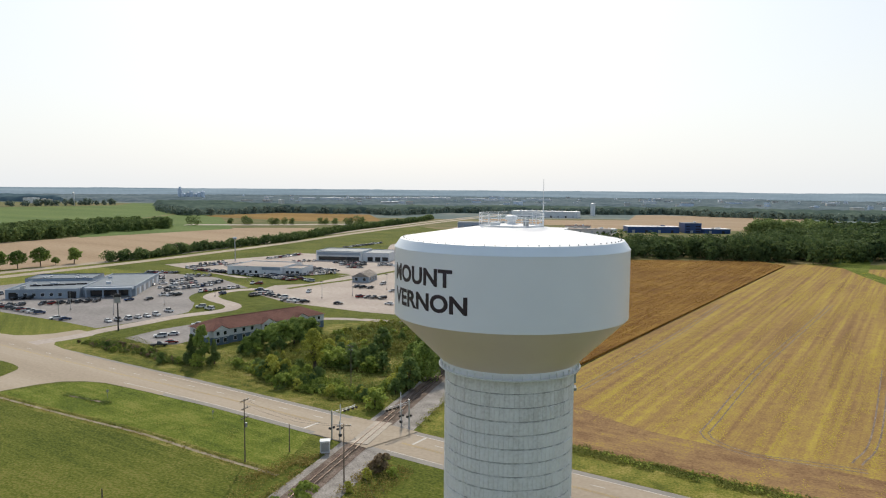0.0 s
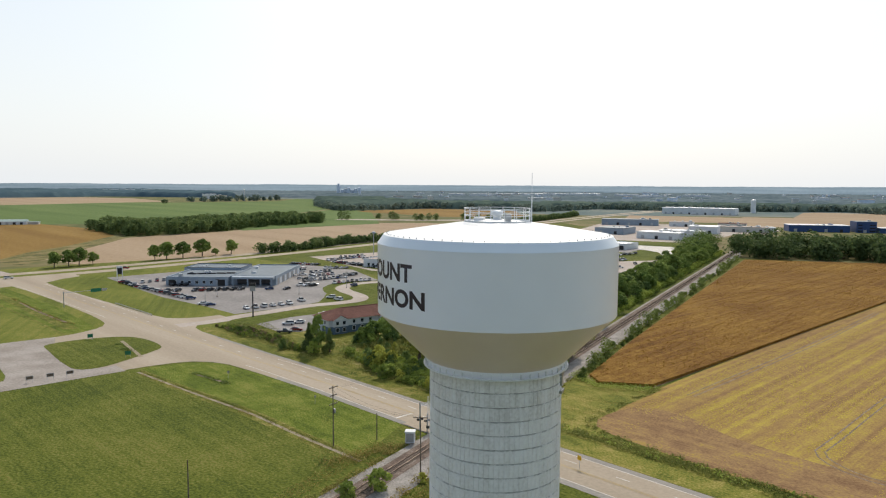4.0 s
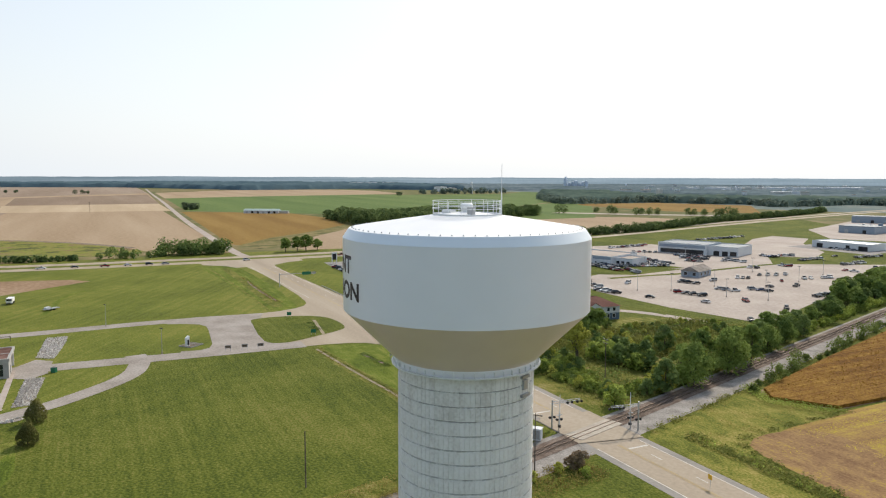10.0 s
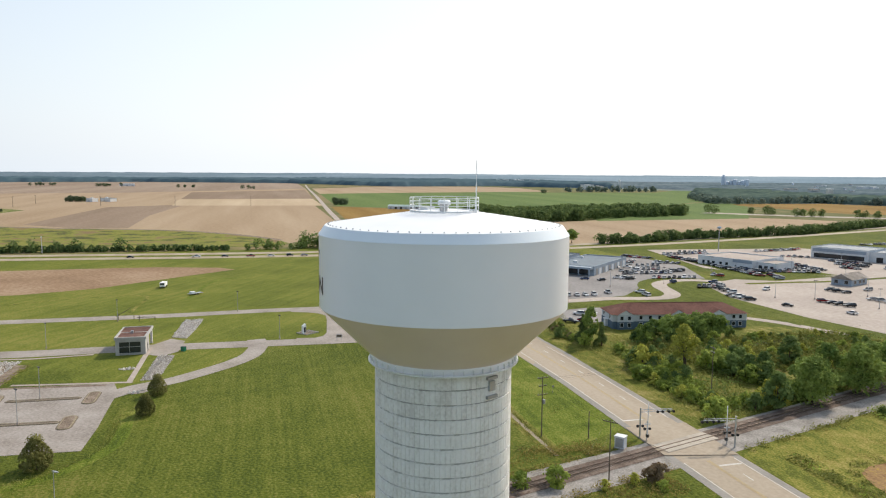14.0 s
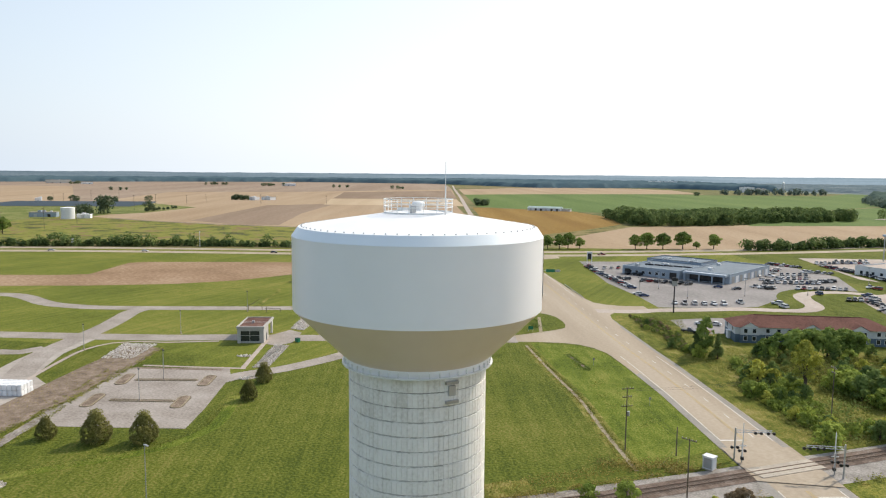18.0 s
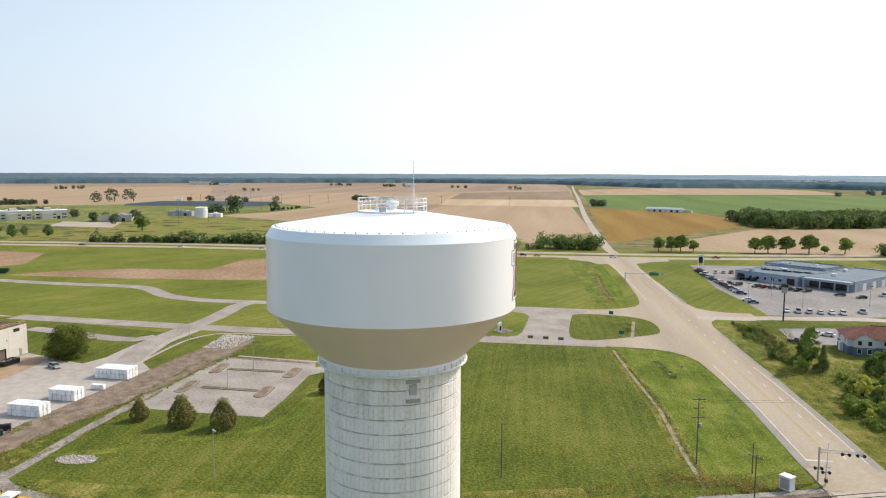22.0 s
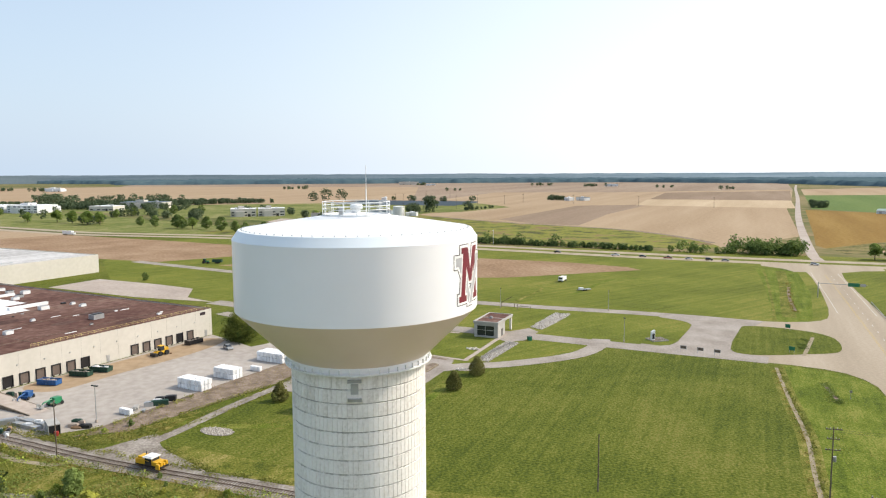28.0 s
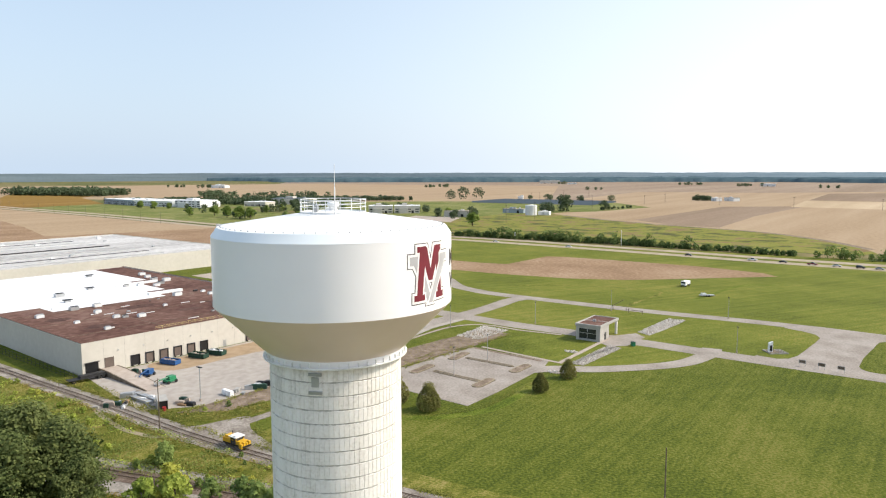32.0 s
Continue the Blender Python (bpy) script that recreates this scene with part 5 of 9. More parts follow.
wood("hedge_highway", along([(-275, 454), (-264, 477), (-256, 503), (-249, 545), (-233, 588), (-203, 664), (-190, 740), (-172, 873), (-146, 973), (-118, 1076), (-86, 1248)], 1.5, 7, 3), LEAF_WOOD, "dense hedge of bushes along the highway", 110, 0.7, 3, (5, 10))
NORTH_BELT = [(-1000, 2100), (-732, 1560), (-561, 1310), (-480, 1420), (-436, 1505), (-326, 1481), (-248, 1500), (-178, 1410), (-120, 1500), (-61, 1610), (100, 1560), (314, 1590), (453, 1627), (500, 1512), (670, 1405), (800, 1300), (1000, 1500), (600, 1760), (300, 1800), (-280, 1740), (-500, 1740), (-860, 2160)]
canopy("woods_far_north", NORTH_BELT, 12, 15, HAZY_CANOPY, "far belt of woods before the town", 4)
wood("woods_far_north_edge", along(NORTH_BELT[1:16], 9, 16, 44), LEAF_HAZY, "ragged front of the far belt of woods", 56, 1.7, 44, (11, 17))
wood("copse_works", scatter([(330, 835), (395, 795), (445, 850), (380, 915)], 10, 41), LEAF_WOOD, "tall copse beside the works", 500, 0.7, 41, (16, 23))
canopy("woods_town", [(-1500, 2500), (-1000, 2350), (-300, 1880), (700, 1900), (1700, 1600), (3000, 2600), (1300, 4200), (-1300, 4300), (-2600, 3600)], 24, 11, HAZE_WOOD, "hazy far town trees", 5)
wood("woods_lane", scatter([(-375, 302), (-384, 278), (-394, 262), (-406, 258), (-409, 272), (-397, 297)], 5.0, 6), LEAF_DARK, "clump of dark trees by the junction", 200, 0.6, 6, (9, 15))
wood("bushes_lane", along([(-396, 258), (-404, 246), (-413, 233), (-420, 222)], 3, 9, 66), LEAF_DARK, "lower bushes by the junction", 120, 0.55, 66, (4, 9))
wood("hedge_west", along([(-425, 212), (-470, 148), (-500, 103), (-530, 48), (-552, 5), (-577, -50)], 1.1, 7, 7), LEAF_WOOD, "dense scrubby bushes beyond the highway", 80, 0.6, 7, (2.2, 5.6))
wood("trees_highway_west", [(-552, 11), (-546, 17), (-542, 25), (-540, 31), (-548, 22), (-553, 8), (-534, 42), (-531, 47), (-527, 54), (-524, 60), (-521, 64), (-518, 69), (-526, 66), (-513, 78), (-505, 95), (-500, 104), (-492, 118), (-486, 128), (-560, -9), (-570, -30), (-576, -46), (-470, 152)], LEAF_WOOD, "tall rounded bushes beyond the highway", 200, 0.6, 8, (6, 11.5))

farm_rng = random.Random(19)
FARMS = ((-1330, 402, 11, 15), (-2860, 776, 9, 45), (-2617, 926, 9, 45), (-3090, 300, 6, 22), (-935, 86, 6, 9), (-1333, 113, 2, 4), (-1264, 167, 2, 4), (-1292, 223, 1, 3), (-1397, 81, 1, 3), (-995, 168, 2, 6), (-1190, 1600, 3, 20), (-2492, -1161, 9, 30), (-2430, -1000, 9, 40), (-2300, 1060, 5, 40),
         (-958, 709, 10, 13), (-930, -120, 12, 40), (-1100, -300, 18, 40), (-2465, -200, 9, 40), (-860, -210, 10, 40), (-820, -40, 6, 30), (-2100, 300, 3, 30), (-2050, 1150, 4, 30))
wood("woods_farm_trees", [(x0 + farm_rng.uniform(-d, d), y0 + farm_rng.uniform(-d, d)) for x0, y0, n, d in FARMS for _ in range(n)], LEAF_FARM, "scattered farmstead trees", 260, 0.75, 9, (8, 15))
wood("tree_tank", [(-960, 108)], LEAF_FARM, "very tall tree beside the storage tank", 900, 0.9, 75, (24, 28))
wood("bushes_field_corner", along([(-985, 162), (-1020, 190), (-1060, 222)], 7, 6, 76), LEAF_FARM, "low bushes at the field corner", 80, 0.7, 76, (2.5, 5.5))
wood("copse_town", along([(-1246, 1772), (-1190, 1790), (-1150, 1900), (-1106, 2055)], 12, 34, 77), LEAF_HAZY, "belt of trees before the town", 90, 1.8, 77, (13, 21))
wood("woods_west_belt", scatter([(-1180, -700), (-1120, -380), (-1290, -260), (-1335, -150), (-1360, -150), (-1340, -400)], 10, 10), LEAF_FARM, "tree belt behind the public buildings", 60, 1.3, 10, (7, 12))
wood("trees_works_front", [(-1028, -546), (-1006, -514), (-1018, -494), (-1019, -466), (-849, -387), (-896, -388), (-1021, -421), (-832, -332), (-840, -330), (-796, -306), (-782, -294), (-789, -292), (-796, -287), (-826, -294), (-917, -311), (-927, -303), (-937, -297), (-947, -290), (-947, -274)], LEAF_FARM, "dark round trees before the long works buildings", 200, 0.8, 91, (8, 13))
wood("belt_works_back", along([(-1473, -639), (-1508, -632), (-1369, -551), (-1350, -520), (-1342, -486), (-1342, -463), (-1371, -449), (-1372, -418), (-1373, -387), (-1373, -356), (-1374, -329)], 9, 40, 92), LEAF_FARM, "belt of trees behind the long works buildings", 80, 1.3, 92, (13, 21))
wood("trees_west_tall", [(-1402, -80), (-1394, -54), (-1430, -24)], LEAF_FARM, "group of tall trees in the far fields", 260, 1.0, 78, (20, 28))
canopy("woods_horizon_west", [(-4450, -2000), (-4000, -1300), (-3640, -1150), (-3670, 64), (-3700, 880), (-3600, 1420), (-3000, 1900), (-2122, 1830), (-1960, 2300), (-1400, 2320), (-1560, 2560), (-2700, 3500), (-3700, 2800), (-4450, 1200), (-4600, 0)], 18, 20, HAZE_BLUE_WOOD, "far hazy woods", 11)
wood("woods_rail_far", along([(56, 560), (78, 640), (84, 680)], 4, 18, 12), LEAF_DARK, "trees along the railway", 300, 0.4, 12, (9, 15))
wood("tree_row_field", [(-421, 966), (-413, 968), (-375, 1004), (-350, 998), (-344, 1001), (-308, 990), (-301, 994), (-292, 1004), (-284, 1015), (-242, 1024), (-234, 1026), (-220, 1029), (-203, 1033), (-196, 1030), (-188, 1036), (-180, 1034)], LEAF_WOOD, "row of trees beside the far car park", 420, 0.6, 35, (10, 14))
wood("wood_far_west", scatter([(-1640, -1220), (-1520, -900), (-1640, -880), (-1760, -1180)], 11, 36), LEAF_FARM, "dense wood in the far fields", 46, 1.8, 36, (14, 20))

# scrub and trees between the state road, the flats and the railway
rng_t = random.Random(5)
THICKET = [(-78, 156), (-65, 141.5), (-56, 133.5), (-47, 128.5), (-36, 123), (-30, 120), (-28, 127), (-38, 135), (-46, 142), (-54, 151), (-66, 159)]
GROVE = [(-82, 171), (-66, 161), (-54, 158), (-44, 160), (-30, 172), (-16, 196), (-12, 226), (-30, 236), (-46, 226), (-56, 205), (-66, 189), (-75, 179)]
ROADSIDE = [(-145, 185), (-129, 174), (-114, 168), (-101, 158), (-94, 155), (-100, 164), (-112, 175), (-134, 188)]
wood("thicket_low", scatter(THICKET, 1.5, 71), LEAF_BRUSH, "tangled low green thicket", 80, 0.2, 71, (0.9, 2.4))
wood("thicket_grove", scatter(GROVE, 2.0, 72), LEAF_WEED, "tangled yellow-green undergrowth of the scrub", 80, 0.22, 72, (0.8, 2.6))
wood("thicket_roadside", scatter(ROADSIDE, 1.4, 73), LEAF_MID, "low dark brush on the roadside slope", 60, 0.17, 73, (0.6, 1.8))
wood("thicket_dry", scatter(ROADSIDE, 3.2, 74), LEAF_RUST, "dry brown brush on the roadside slope", 60, 0.17, 74, (0.8, 1.7))
for x, y, s in ((-79.5, 174, 0.7), (-76, 176, 0.95), (-72.5, 178, 1.15), (-69.8, 182, 1.2), (-67, 187, 1.2), (-66.5, 193, 1.1), (-67.2, 200, 0.95), (-63.5, 197, 1.0), (-73, 183, 1.0)):
    place(OAK if (x + y) % 3 < 1.7 else DARKT, x, y, s * 1.0, s * 0.86, "dense leafy tree in front of the flats")
for x, y, s in ((-81, 172, 0.8), (-76, 172.5, 1.1), (-70, 177, 1.2), (-64.5, 186, 1.1), (-62.5, 191, 1.0), (-62, 203, 0.9), (-52.5, 168.5, 1.3), (-50.5, 165, 1.4), (-49.5, 158, 1.4), (-46.5, 161, 1.5), (-44, 156.5, 1.4), (-40.5, 154.5, 1.5), (-37, 157, 1.5), (-34.8, 152.5, 1.3),
                (-31, 154, 1.4), (-42, 163, 1.5), (-36, 165, 1.4), (-47, 170, 1.2), (-57.1, 133.8, 1.1), (-65, 144, 1.2), (-28.2, 117, 1.4), (-24.4, 130, 1.0), (-55, 148, 1.1)):
    place(BUSHD if (x * 7 + y * 3) % 2 < 1.3 else BUSH, x, y, s)
for x, y, s in ((-62.2, 144, 1.75), (-52.2, 132.4, 0.8), (-23.5, 137.5, 1.7), (-59, 146, 1.3), (-45, 175, 1.2), (-53, 180, 1.1)):
    place(YELLOWB, x, y, s)
place(DARKT, -34.5, 181, 1.05, 0.95)
for x, y in scatter(THICKET, 3.1, 21):
    if math.dist((x, y), (-39, 137)) < 7.5:
        continue
    place(rng_t.choice([BUSH, BUSH, BUSHD, YELLOWB, BUSH, BUSHD]), x, y, rng_t.uniform(0.45, 0.95))
for x, y in scatter(GROVE, 6.2, 22):
    place(rng_t.choice([BUSH, BUSHD, YELLOWB, BUSH, BUSH, BUSHD]), x, y, rng_t.uniform(0.35, 0.85))
for x, y in scatter([(-145, 185), (-129, 174), (-114, 168), (-101, 158), (-94, 155), (-100, 164), (-112, 175), (-134, 188)], 3.4, 23):
    place(rng_t.choice([BUSHD, DRY, DRY, BUSH]), x, y, rng_t.uniform(0.3, 0.55))
for y in np.arange(186, 560, 4.6):
    x, deep = rail_x(y), float(np.interp(y, [126, 261, 341, 400, 560], [8, 9, 17, 20, 26]))
    if y > 330 and rng_t.random() < 0.3:
        place(RAILOAK, x - 10 - deep * rng_t.random(), y, rng_t.uniform(0.75, 1.1))
    for f in (0.1, 0.6):
        if rng_t.random() < 0.22:
            continue
        k = rng_t.uniform(0.4, 0.9) if y < 300 else rng_t.uniform(0.65, 1.25)
        place(rng_t.choice([OAK, OAK2, OAK, DARKT, DARKT]), x - 8.5 - deep * (f + rng_t.uniform(0, 0.35)), y + rng_t.uniform(-2, 2), k * rng_t.uniform(1.0, 1.35), k)
wood("hedge_rail", along([(rail_x(y) - 8.5, y) for y in (128, 200, 300, 400, 560)], 2.0, 3, 51), LEAF_BRUSH, "low green bushes along the railway", 200, 0.3, 51, (2, 4.5))
wood("hedge_rail_east", along([(rail_x(y) + 9.6, y) for y in (150, 220, 300, 400, 505)], 4.6, 4, 52), LEAF_MID, "dark bushes between railway and crop", 260, 0.26, 52, (1.2, 5.5))
place(YELLOWT, -50.3, 145.6, 1.12, 1.18)
for p, x, y, s in ((DARKT, -19.7, 134.7, 1.05), (RAILOAK, -15.4, 146.3, 1.02), (OAK2, -17.4, 163, 1.05), (RAILOAK, -10.2, 164.6, 1.1), (RAILOAK, -11, 182, 0.85), (OAK2, -6, 176, 1.1), (RAILOAK, -5, 198, 0.75), (RAILOAK, -2, 214, 0.7), (DARKT, 2, 228, 0.9), (OAK2, -20, 152, 0.85)):
    place(p, x - 1.5, y, s)
place(OAK2, -88.5, 157, 0.78, 1.12, "tall loose green tree beside the flats")
place(BUSH, -89.5, 155.5, 1.1)
place(CEDAR, -85.2, 158.7, 0.8)
place(CEDAR, -92.6, 159, 0.95)
place(BUSHD, -102, 158, 0.8)
place(BUSHD, -95.5, 162, 0.7)
for x, y, s in ((-105, -2.3, 1.0), (-110.1, -10.6, 1.05), (-118, -19.1, 0.72)):
    place(CONE, x, y, s)
for x, y, s in ((-121.2, 24.9, 0.75), (-133.9, 33.2, 0.8)):
    place(CONE, x, y, s)
place(WIDE, -185, -38, 1.12, 1.05)
for x, y, s in ((-350, 335, 0.95), (-347, 341, 1.05), (-343, 349, 0.75), (-354, 327, 0.9), (-321, 385, 0.95), (-317, 393, 1.1), (-311, 404, 1.05), (-304, 418, 1.15), (-298.5, 427, 0.5), (-292, 439, 1.0)):
    place(OAK, x, y, s * 1.5, s * 1.2)
for x, y, s in ((-60, -70, 1.3), (-55.5, -61, 1.2), (-51, -55, 0.8), (-64, -79, 1.1), (-52, -74, 1.25), (-49, -66, 1.2), (-66, -88, 1.1)):
    place(BIGOAK, x, y, s)
for x, y, s in ((-57.5, -43.2, 1.45), (-55, -41, 1.3), (-54, -46, 1.2), (-53.2, -26, 1.1), (-54.5, -29, 1.15), (-52.5, -23, 1.0), (-55.7, -35, 0.95), (-70.5, -50.4, 1.0)):
    place(YELLOWB if s > 1.4 else BUSH if s > 1.18 else BUSHD, x, y, s)
cover("crossing_weeds", [(-30, 62), (-26, 74), (-21, 80), (-15, 78), (-19, 68), (-25, 58)], 0.4, LEAF_DRY, 0.14, "dry yellow weeds round the crossing", 81, 0.8, lambda x, y: noise.noise((x / 3, y / 3, 4)) > -0.15, "weeds", 1.4)
place(DRY, -21, 77, 1.35)
place(YELLOWB, -23.5, 73, 0.55)
place(BUSH, -18.5, 74.5, 0.5)
place(YELLOWB, -26, 67, 0.5)
place(BUSH, -33, 62, 1.0)
place(BUSH, -37, 57, 0.8)


# ---- buildings ----
def bm_face(v, bm, faces):
    for f in faces:
        bm.faces.new([v[i] for i in f])
    return bm


def windows(parent, spots, w, h, z, face, mat=GLASS, name="window", frame_mat=None):
    """Panes in a frame, a little proud of a wall: spots along the wall; face 'y-', 'y+', 'x-' or 'x+' with its coordinate."""
    side, c = face
    for s in spots:
        d = 0.06
        if side[0] == 'y':
            y0, y1 = (c - d, c + 0.02) if side == 'y-' else (c - 0.02, c + d)
            dims, fr = (s - w / 2, s + w / 2, y0, y1, z, z + h), (s - w / 2 - 0.12, s + w / 2 + 0.12, y0 + 0.02 * (side == 'y-'), y1 - 0.02 * (side == 'y+'), z - 0.12, z + h + 0.12)
        else:
            x0, x1 = (c - d, c + 0.02) if side == 'x-' else (c - 0.02, c + d)
            dims, fr = (x0, x1, s - w / 2, s + w / 2, z, z + h), (x0 + 0.02 * (side == 'x-'), x1 - 0.02 * (side == 'x+'), s - w / 2 - 0.12, s + w / 2 + 0.12, z - 0.12, z + h + 0.12)
        p = part(name, boxes(fr), frame_mat or WALL_WHITE, parent)
        part("pane", boxes(dims), mat, p)


def poly_bm(pts, z):
    bm = bmesh.new()
    bm.faces.new([bm.verts.new((x, y, z)) for x, y in pts])
    return bm


def angle_of(a, b):
    return math.degrees(math.atan2(b[1] - a[1], b[0] - a[0]))


def flat_building(name, x, y, turn, w, d, h, wall, roof, label, category="building", parapet=0.5, roof_label="", units=6, seed=0):
    """A flat-roofed block: origin at one corner, w along x, d along y, with parapet and roof units."""
    rng = random.Random(seed)
    t = thing(name, x, y, 0, turn, label, category)
    k = 0.3
    for dims in ((0, w, 0, k, 0, h), (0, w, d - k, d, 0, h), (0, k, k, d - k, 0, h), (w - k, w, k, d - k, 0, h)):
        part("wall", boxes(dims), wall, t)
    part("roof", boxes((k, w - k, k, d - k, h - parapet - 0.2, h - parapet)), roof, t, roof_label)
    for _ in range(units):
        ux, uy = rng.uniform(0.1, 0.9) * w, rng.uniform(0.15, 0.85) * d
        s = rng.uniform(0.7, 1.5)
        part("roof_unit", boxes((ux - s, ux + s, uy - s * 0.7, uy + s * 0.7, h - parapet, h - parapet + s * 0.9), (ux - s * 0.6, ux + s * 0.5, uy - s * 0.4, uy + s * 0.4, h - parapet + s * 0.9, h - parapet + s * 1.05)),
             rng.choice([GALV, WALL_WHITE, GALV]), t)
    return t


# the warehouse with its loading docks: the long wall runs from the near corner to the far one
WA, WB = (-126, -100), (-196.6, -50.2)
WL, WH = math.dist(WA, WB), 9.4
warehouse = flat_building("warehouse", WA[0], WA[1], angle_of(WA, WB), WL, 150, WH, WALL_CREAM, ROOF_BROWN, "long cream warehouse with dock doors and brown roof", "warehouse", 0.35, "brown gravel roof", 0)
for dims in ((15, 56, 55, 100), (15, 72, 100.004, 149), (0.4, 14.996, 66, 149), (56.004, 64, 70, 100)):
    part("roof_membrane", boxes((*dims, WH - 0.34, WH - 0.28)), ROOF_MEMBRANE, warehouse, "bright white roof membrane")
part("coping", boxes((-0.06, WL + 0.06, -0.08, 0.36, WH, WH + 0.1), (-0.06, 0.36, 0.36, 150, WH, WH + 0.1), (WL - 0.36, WL + 0.06, 0.36, 150, WH, WH + 0.1)), ROOF_BROWN, warehouse)
for k in range(3):
    part("roof_railing", boxes((22 + k * 21.5, 22 + (k + 1) * 21.5, 0.4, 0.46, WH + 0.95, WH + 1.02), (22 + k * 21.5, 22 + (k + 1) * 21.5, 0.4, 0.46, WH + 0.5, WH + 0.55),
         *[(22 + k * 21.5 + j * 2.15, 22.06 + k * 21.5 + j * 2.15, 0.4, 0.46, WH, WH + 1.0) for j in range(10)]), plain("yellow_rail", (0.5, 0.4, 0.16)) if k == 0 else bpy.data.materials["yellow_rail"], warehouse, "yellow safety railing")
DOOR_BROWN = plain("brown_dock_door", (0.13, 0.10, 0.085), 0.7)
for k, x in enumerate((15.1, 19.5, 24.0, 28.5, 33.0, 37.5, 54.4, 58.8, 63.2, 67.7, 72.1, 76.5)):
    dk = part("dock_door", boxes((x - 1.15, x + 1.15, -0.05, 0.02, 0.35, 3.1)), DOOR_BROWN if k % 5 else BLACK, warehouse, "brown dock door")
    part("dock_seal", boxes((x - 1.38, x - 1.15, -0.25, 0.0, 0.25, 3.4), (x + 1.15, x + 1.38, -0.25, 0.0, 0.25, 3.4), (x - 1.38, x + 1.38, -0.25, 0.0, 3.1, 3.38)), BLACK if k in (0, 6, 9) else DARK_METAL, dk, "black dock seal")
    part("bumper", boxes((x - 1.0, x - 0.7, -0.25, -0.04, 0.1, 0.35), (x + 0.7, x + 1.0, -0.25, -0.04, 0.1, 0.35)), RUBBER, dk)
for x, w2, h2 in ((7.5, 1.35, 4.1), (45.0, 0.55, 2.2), (83.5, 0.55, 2.2)):
    part("door", boxes((x - w2, x + w2, -0.06, 0.02, 0.05, h2)), DOOR_BROWN if w2 > 1 else GALV, warehouse, "steel door")
part("dock_pit", boxes((0.8, 4.4, -0.06, 0.02, 0.05, 3.6), (0.6, 4.6, -0.6, 0.0, 3.6, 3.75)), BLACK, warehouse, "dark low truck dock")
bm = bmesh.new()
v = [bm.verts.new(p) for p in ((4.6, -0.05, 0), (9.6, -0.05, 0), (9.6, -26, 0), (4.6, -26, 0), (4.6, -0.05, 1.3), (9.6, -0.05, 1.3), (9.6, -5, 1.3), (4.6, -5, 1.3), (9.6, -26, 0.1), (4.6, -26, 0.1))]
part("ramp", bm_face(v, bm, [(4, 7, 6, 5), (7, 9, 8, 6), (1, 5, 6, 8, 2), (0, 3, 9, 7, 4), (3, 2, 8, 9)]), LOT, warehouse, "long sloping concrete ramp")
for x, lip in ((4.3, 0.3), (9.6, 0.06)):
    bm = bmesh.new()
    v = [bm.verts.new((a, b, z)) for a in (x, x + 0.3) for b, z in ((-0.05, 0), (-26, 0), (-26, lip), (-5, 1.3 + lip), (-0.05, 1.3 + lip))]
    part("ramp_wall", bm_face(v, bm, [(0, 1, 2, 3, 4), (9, 8, 7, 6, 5), (2, 7, 8, 3), (3, 8, 9, 4), (1, 6, 7, 2)]), STAINED, warehouse, "dark ramp side wall")
fence = thing("steel_fence", -149, -141, 0, angle_of((-149, -141), (-122, -99)), "dark steel fence along the warehouse side", "fence")
for k in range(21):
    part("post", bar(bmesh.new(), (k * 2.5, 0, 0), (k * 2.5, 0, 2.2), 0.06), DARK_METAL, fence)
for k in range(20):
    for z in (0.3, 1.1, 2.0):
        part("rail", boxes((k * 2.5 + 0.06, k * 2.5 + 2.44, -0.02, 0.02, z, z + 0.07)), DARK_METAL, fence)
for k in range(10):
    part("wall_lamp", boxes((10 + k * 7.6, 10.35 + k * 7.6, -0.25, 0.0, 5.6, 5.9)), GALV, warehouse)
for x in np.arange(6, 86, 6.1):
    part("wall_joint", boxes((x, x + 0.05, -0.012, 0.0, 0, WH)), BRICK_GREY, warehouse)
part("wall_mark", boxes((81.2, 83.6, -0.03, 0.0, 7.6, 8.6)), LETTER, warehouse, "dark painted bar on the wall corner")
rr = random.Random(3)
for k, (x, y, s) in enumerate(((29, 84, 1.6), (29, 53, 1.3), (24, 29, 1.0), (26, 27, 0.9), (30, 24, 1.2), (59, 52, 1.5), (57, 21, 1.9), (69, 45, 1.0), (70, 52, 0.8), (21, 53, 1.4), (24, 42, 1.1), (76, 90, 1.5), (70, 84, 1.3),
                   (66, 80, 1.2), (62, 86, 1.2), (74, 97, 1.3), (76, 106, 1.2), (78, 115, 1.3), (57, 88, 1.0), (14, 14, 0.9), (45, 36, 0.7), (50, 14, 0.5), (12, 30, 0.8), (8, 48, 1.2))):
    pt = part("roof_unit", boxes((x - s, x + s, y - s * 0.7, y + s * 0.7, WH - 0.3, WH - 0.3 + s * 0.8)), WALL_WHITE if k % 3 else GALV, warehouse)
    part("unit_lid", boxes((x - s * 0.7, x + s * 0.9, y - s * 0.5, y + s * 0.5, WH - 0.3 + s * 0.8, WH - 0.15 + s * 0.85)), GALV if k % 3 else DARK_METAL, pt)
for x, y in ((26, 70), (44, 92), (60, 128)):
    vt = part("roof_hood", boxes((x - 1.6, x + 1.6, y - 1.0, y + 1.0, WH + 0.5, WH + 0.75)), DARK_METAL, warehouse, "dark louvred roof hood")
    part("hood_base", boxes((x - 1.0, x + 1.0, y - 0.6, y + 0.6, WH - 0.3, WH + 0.5)), GALV, vt)
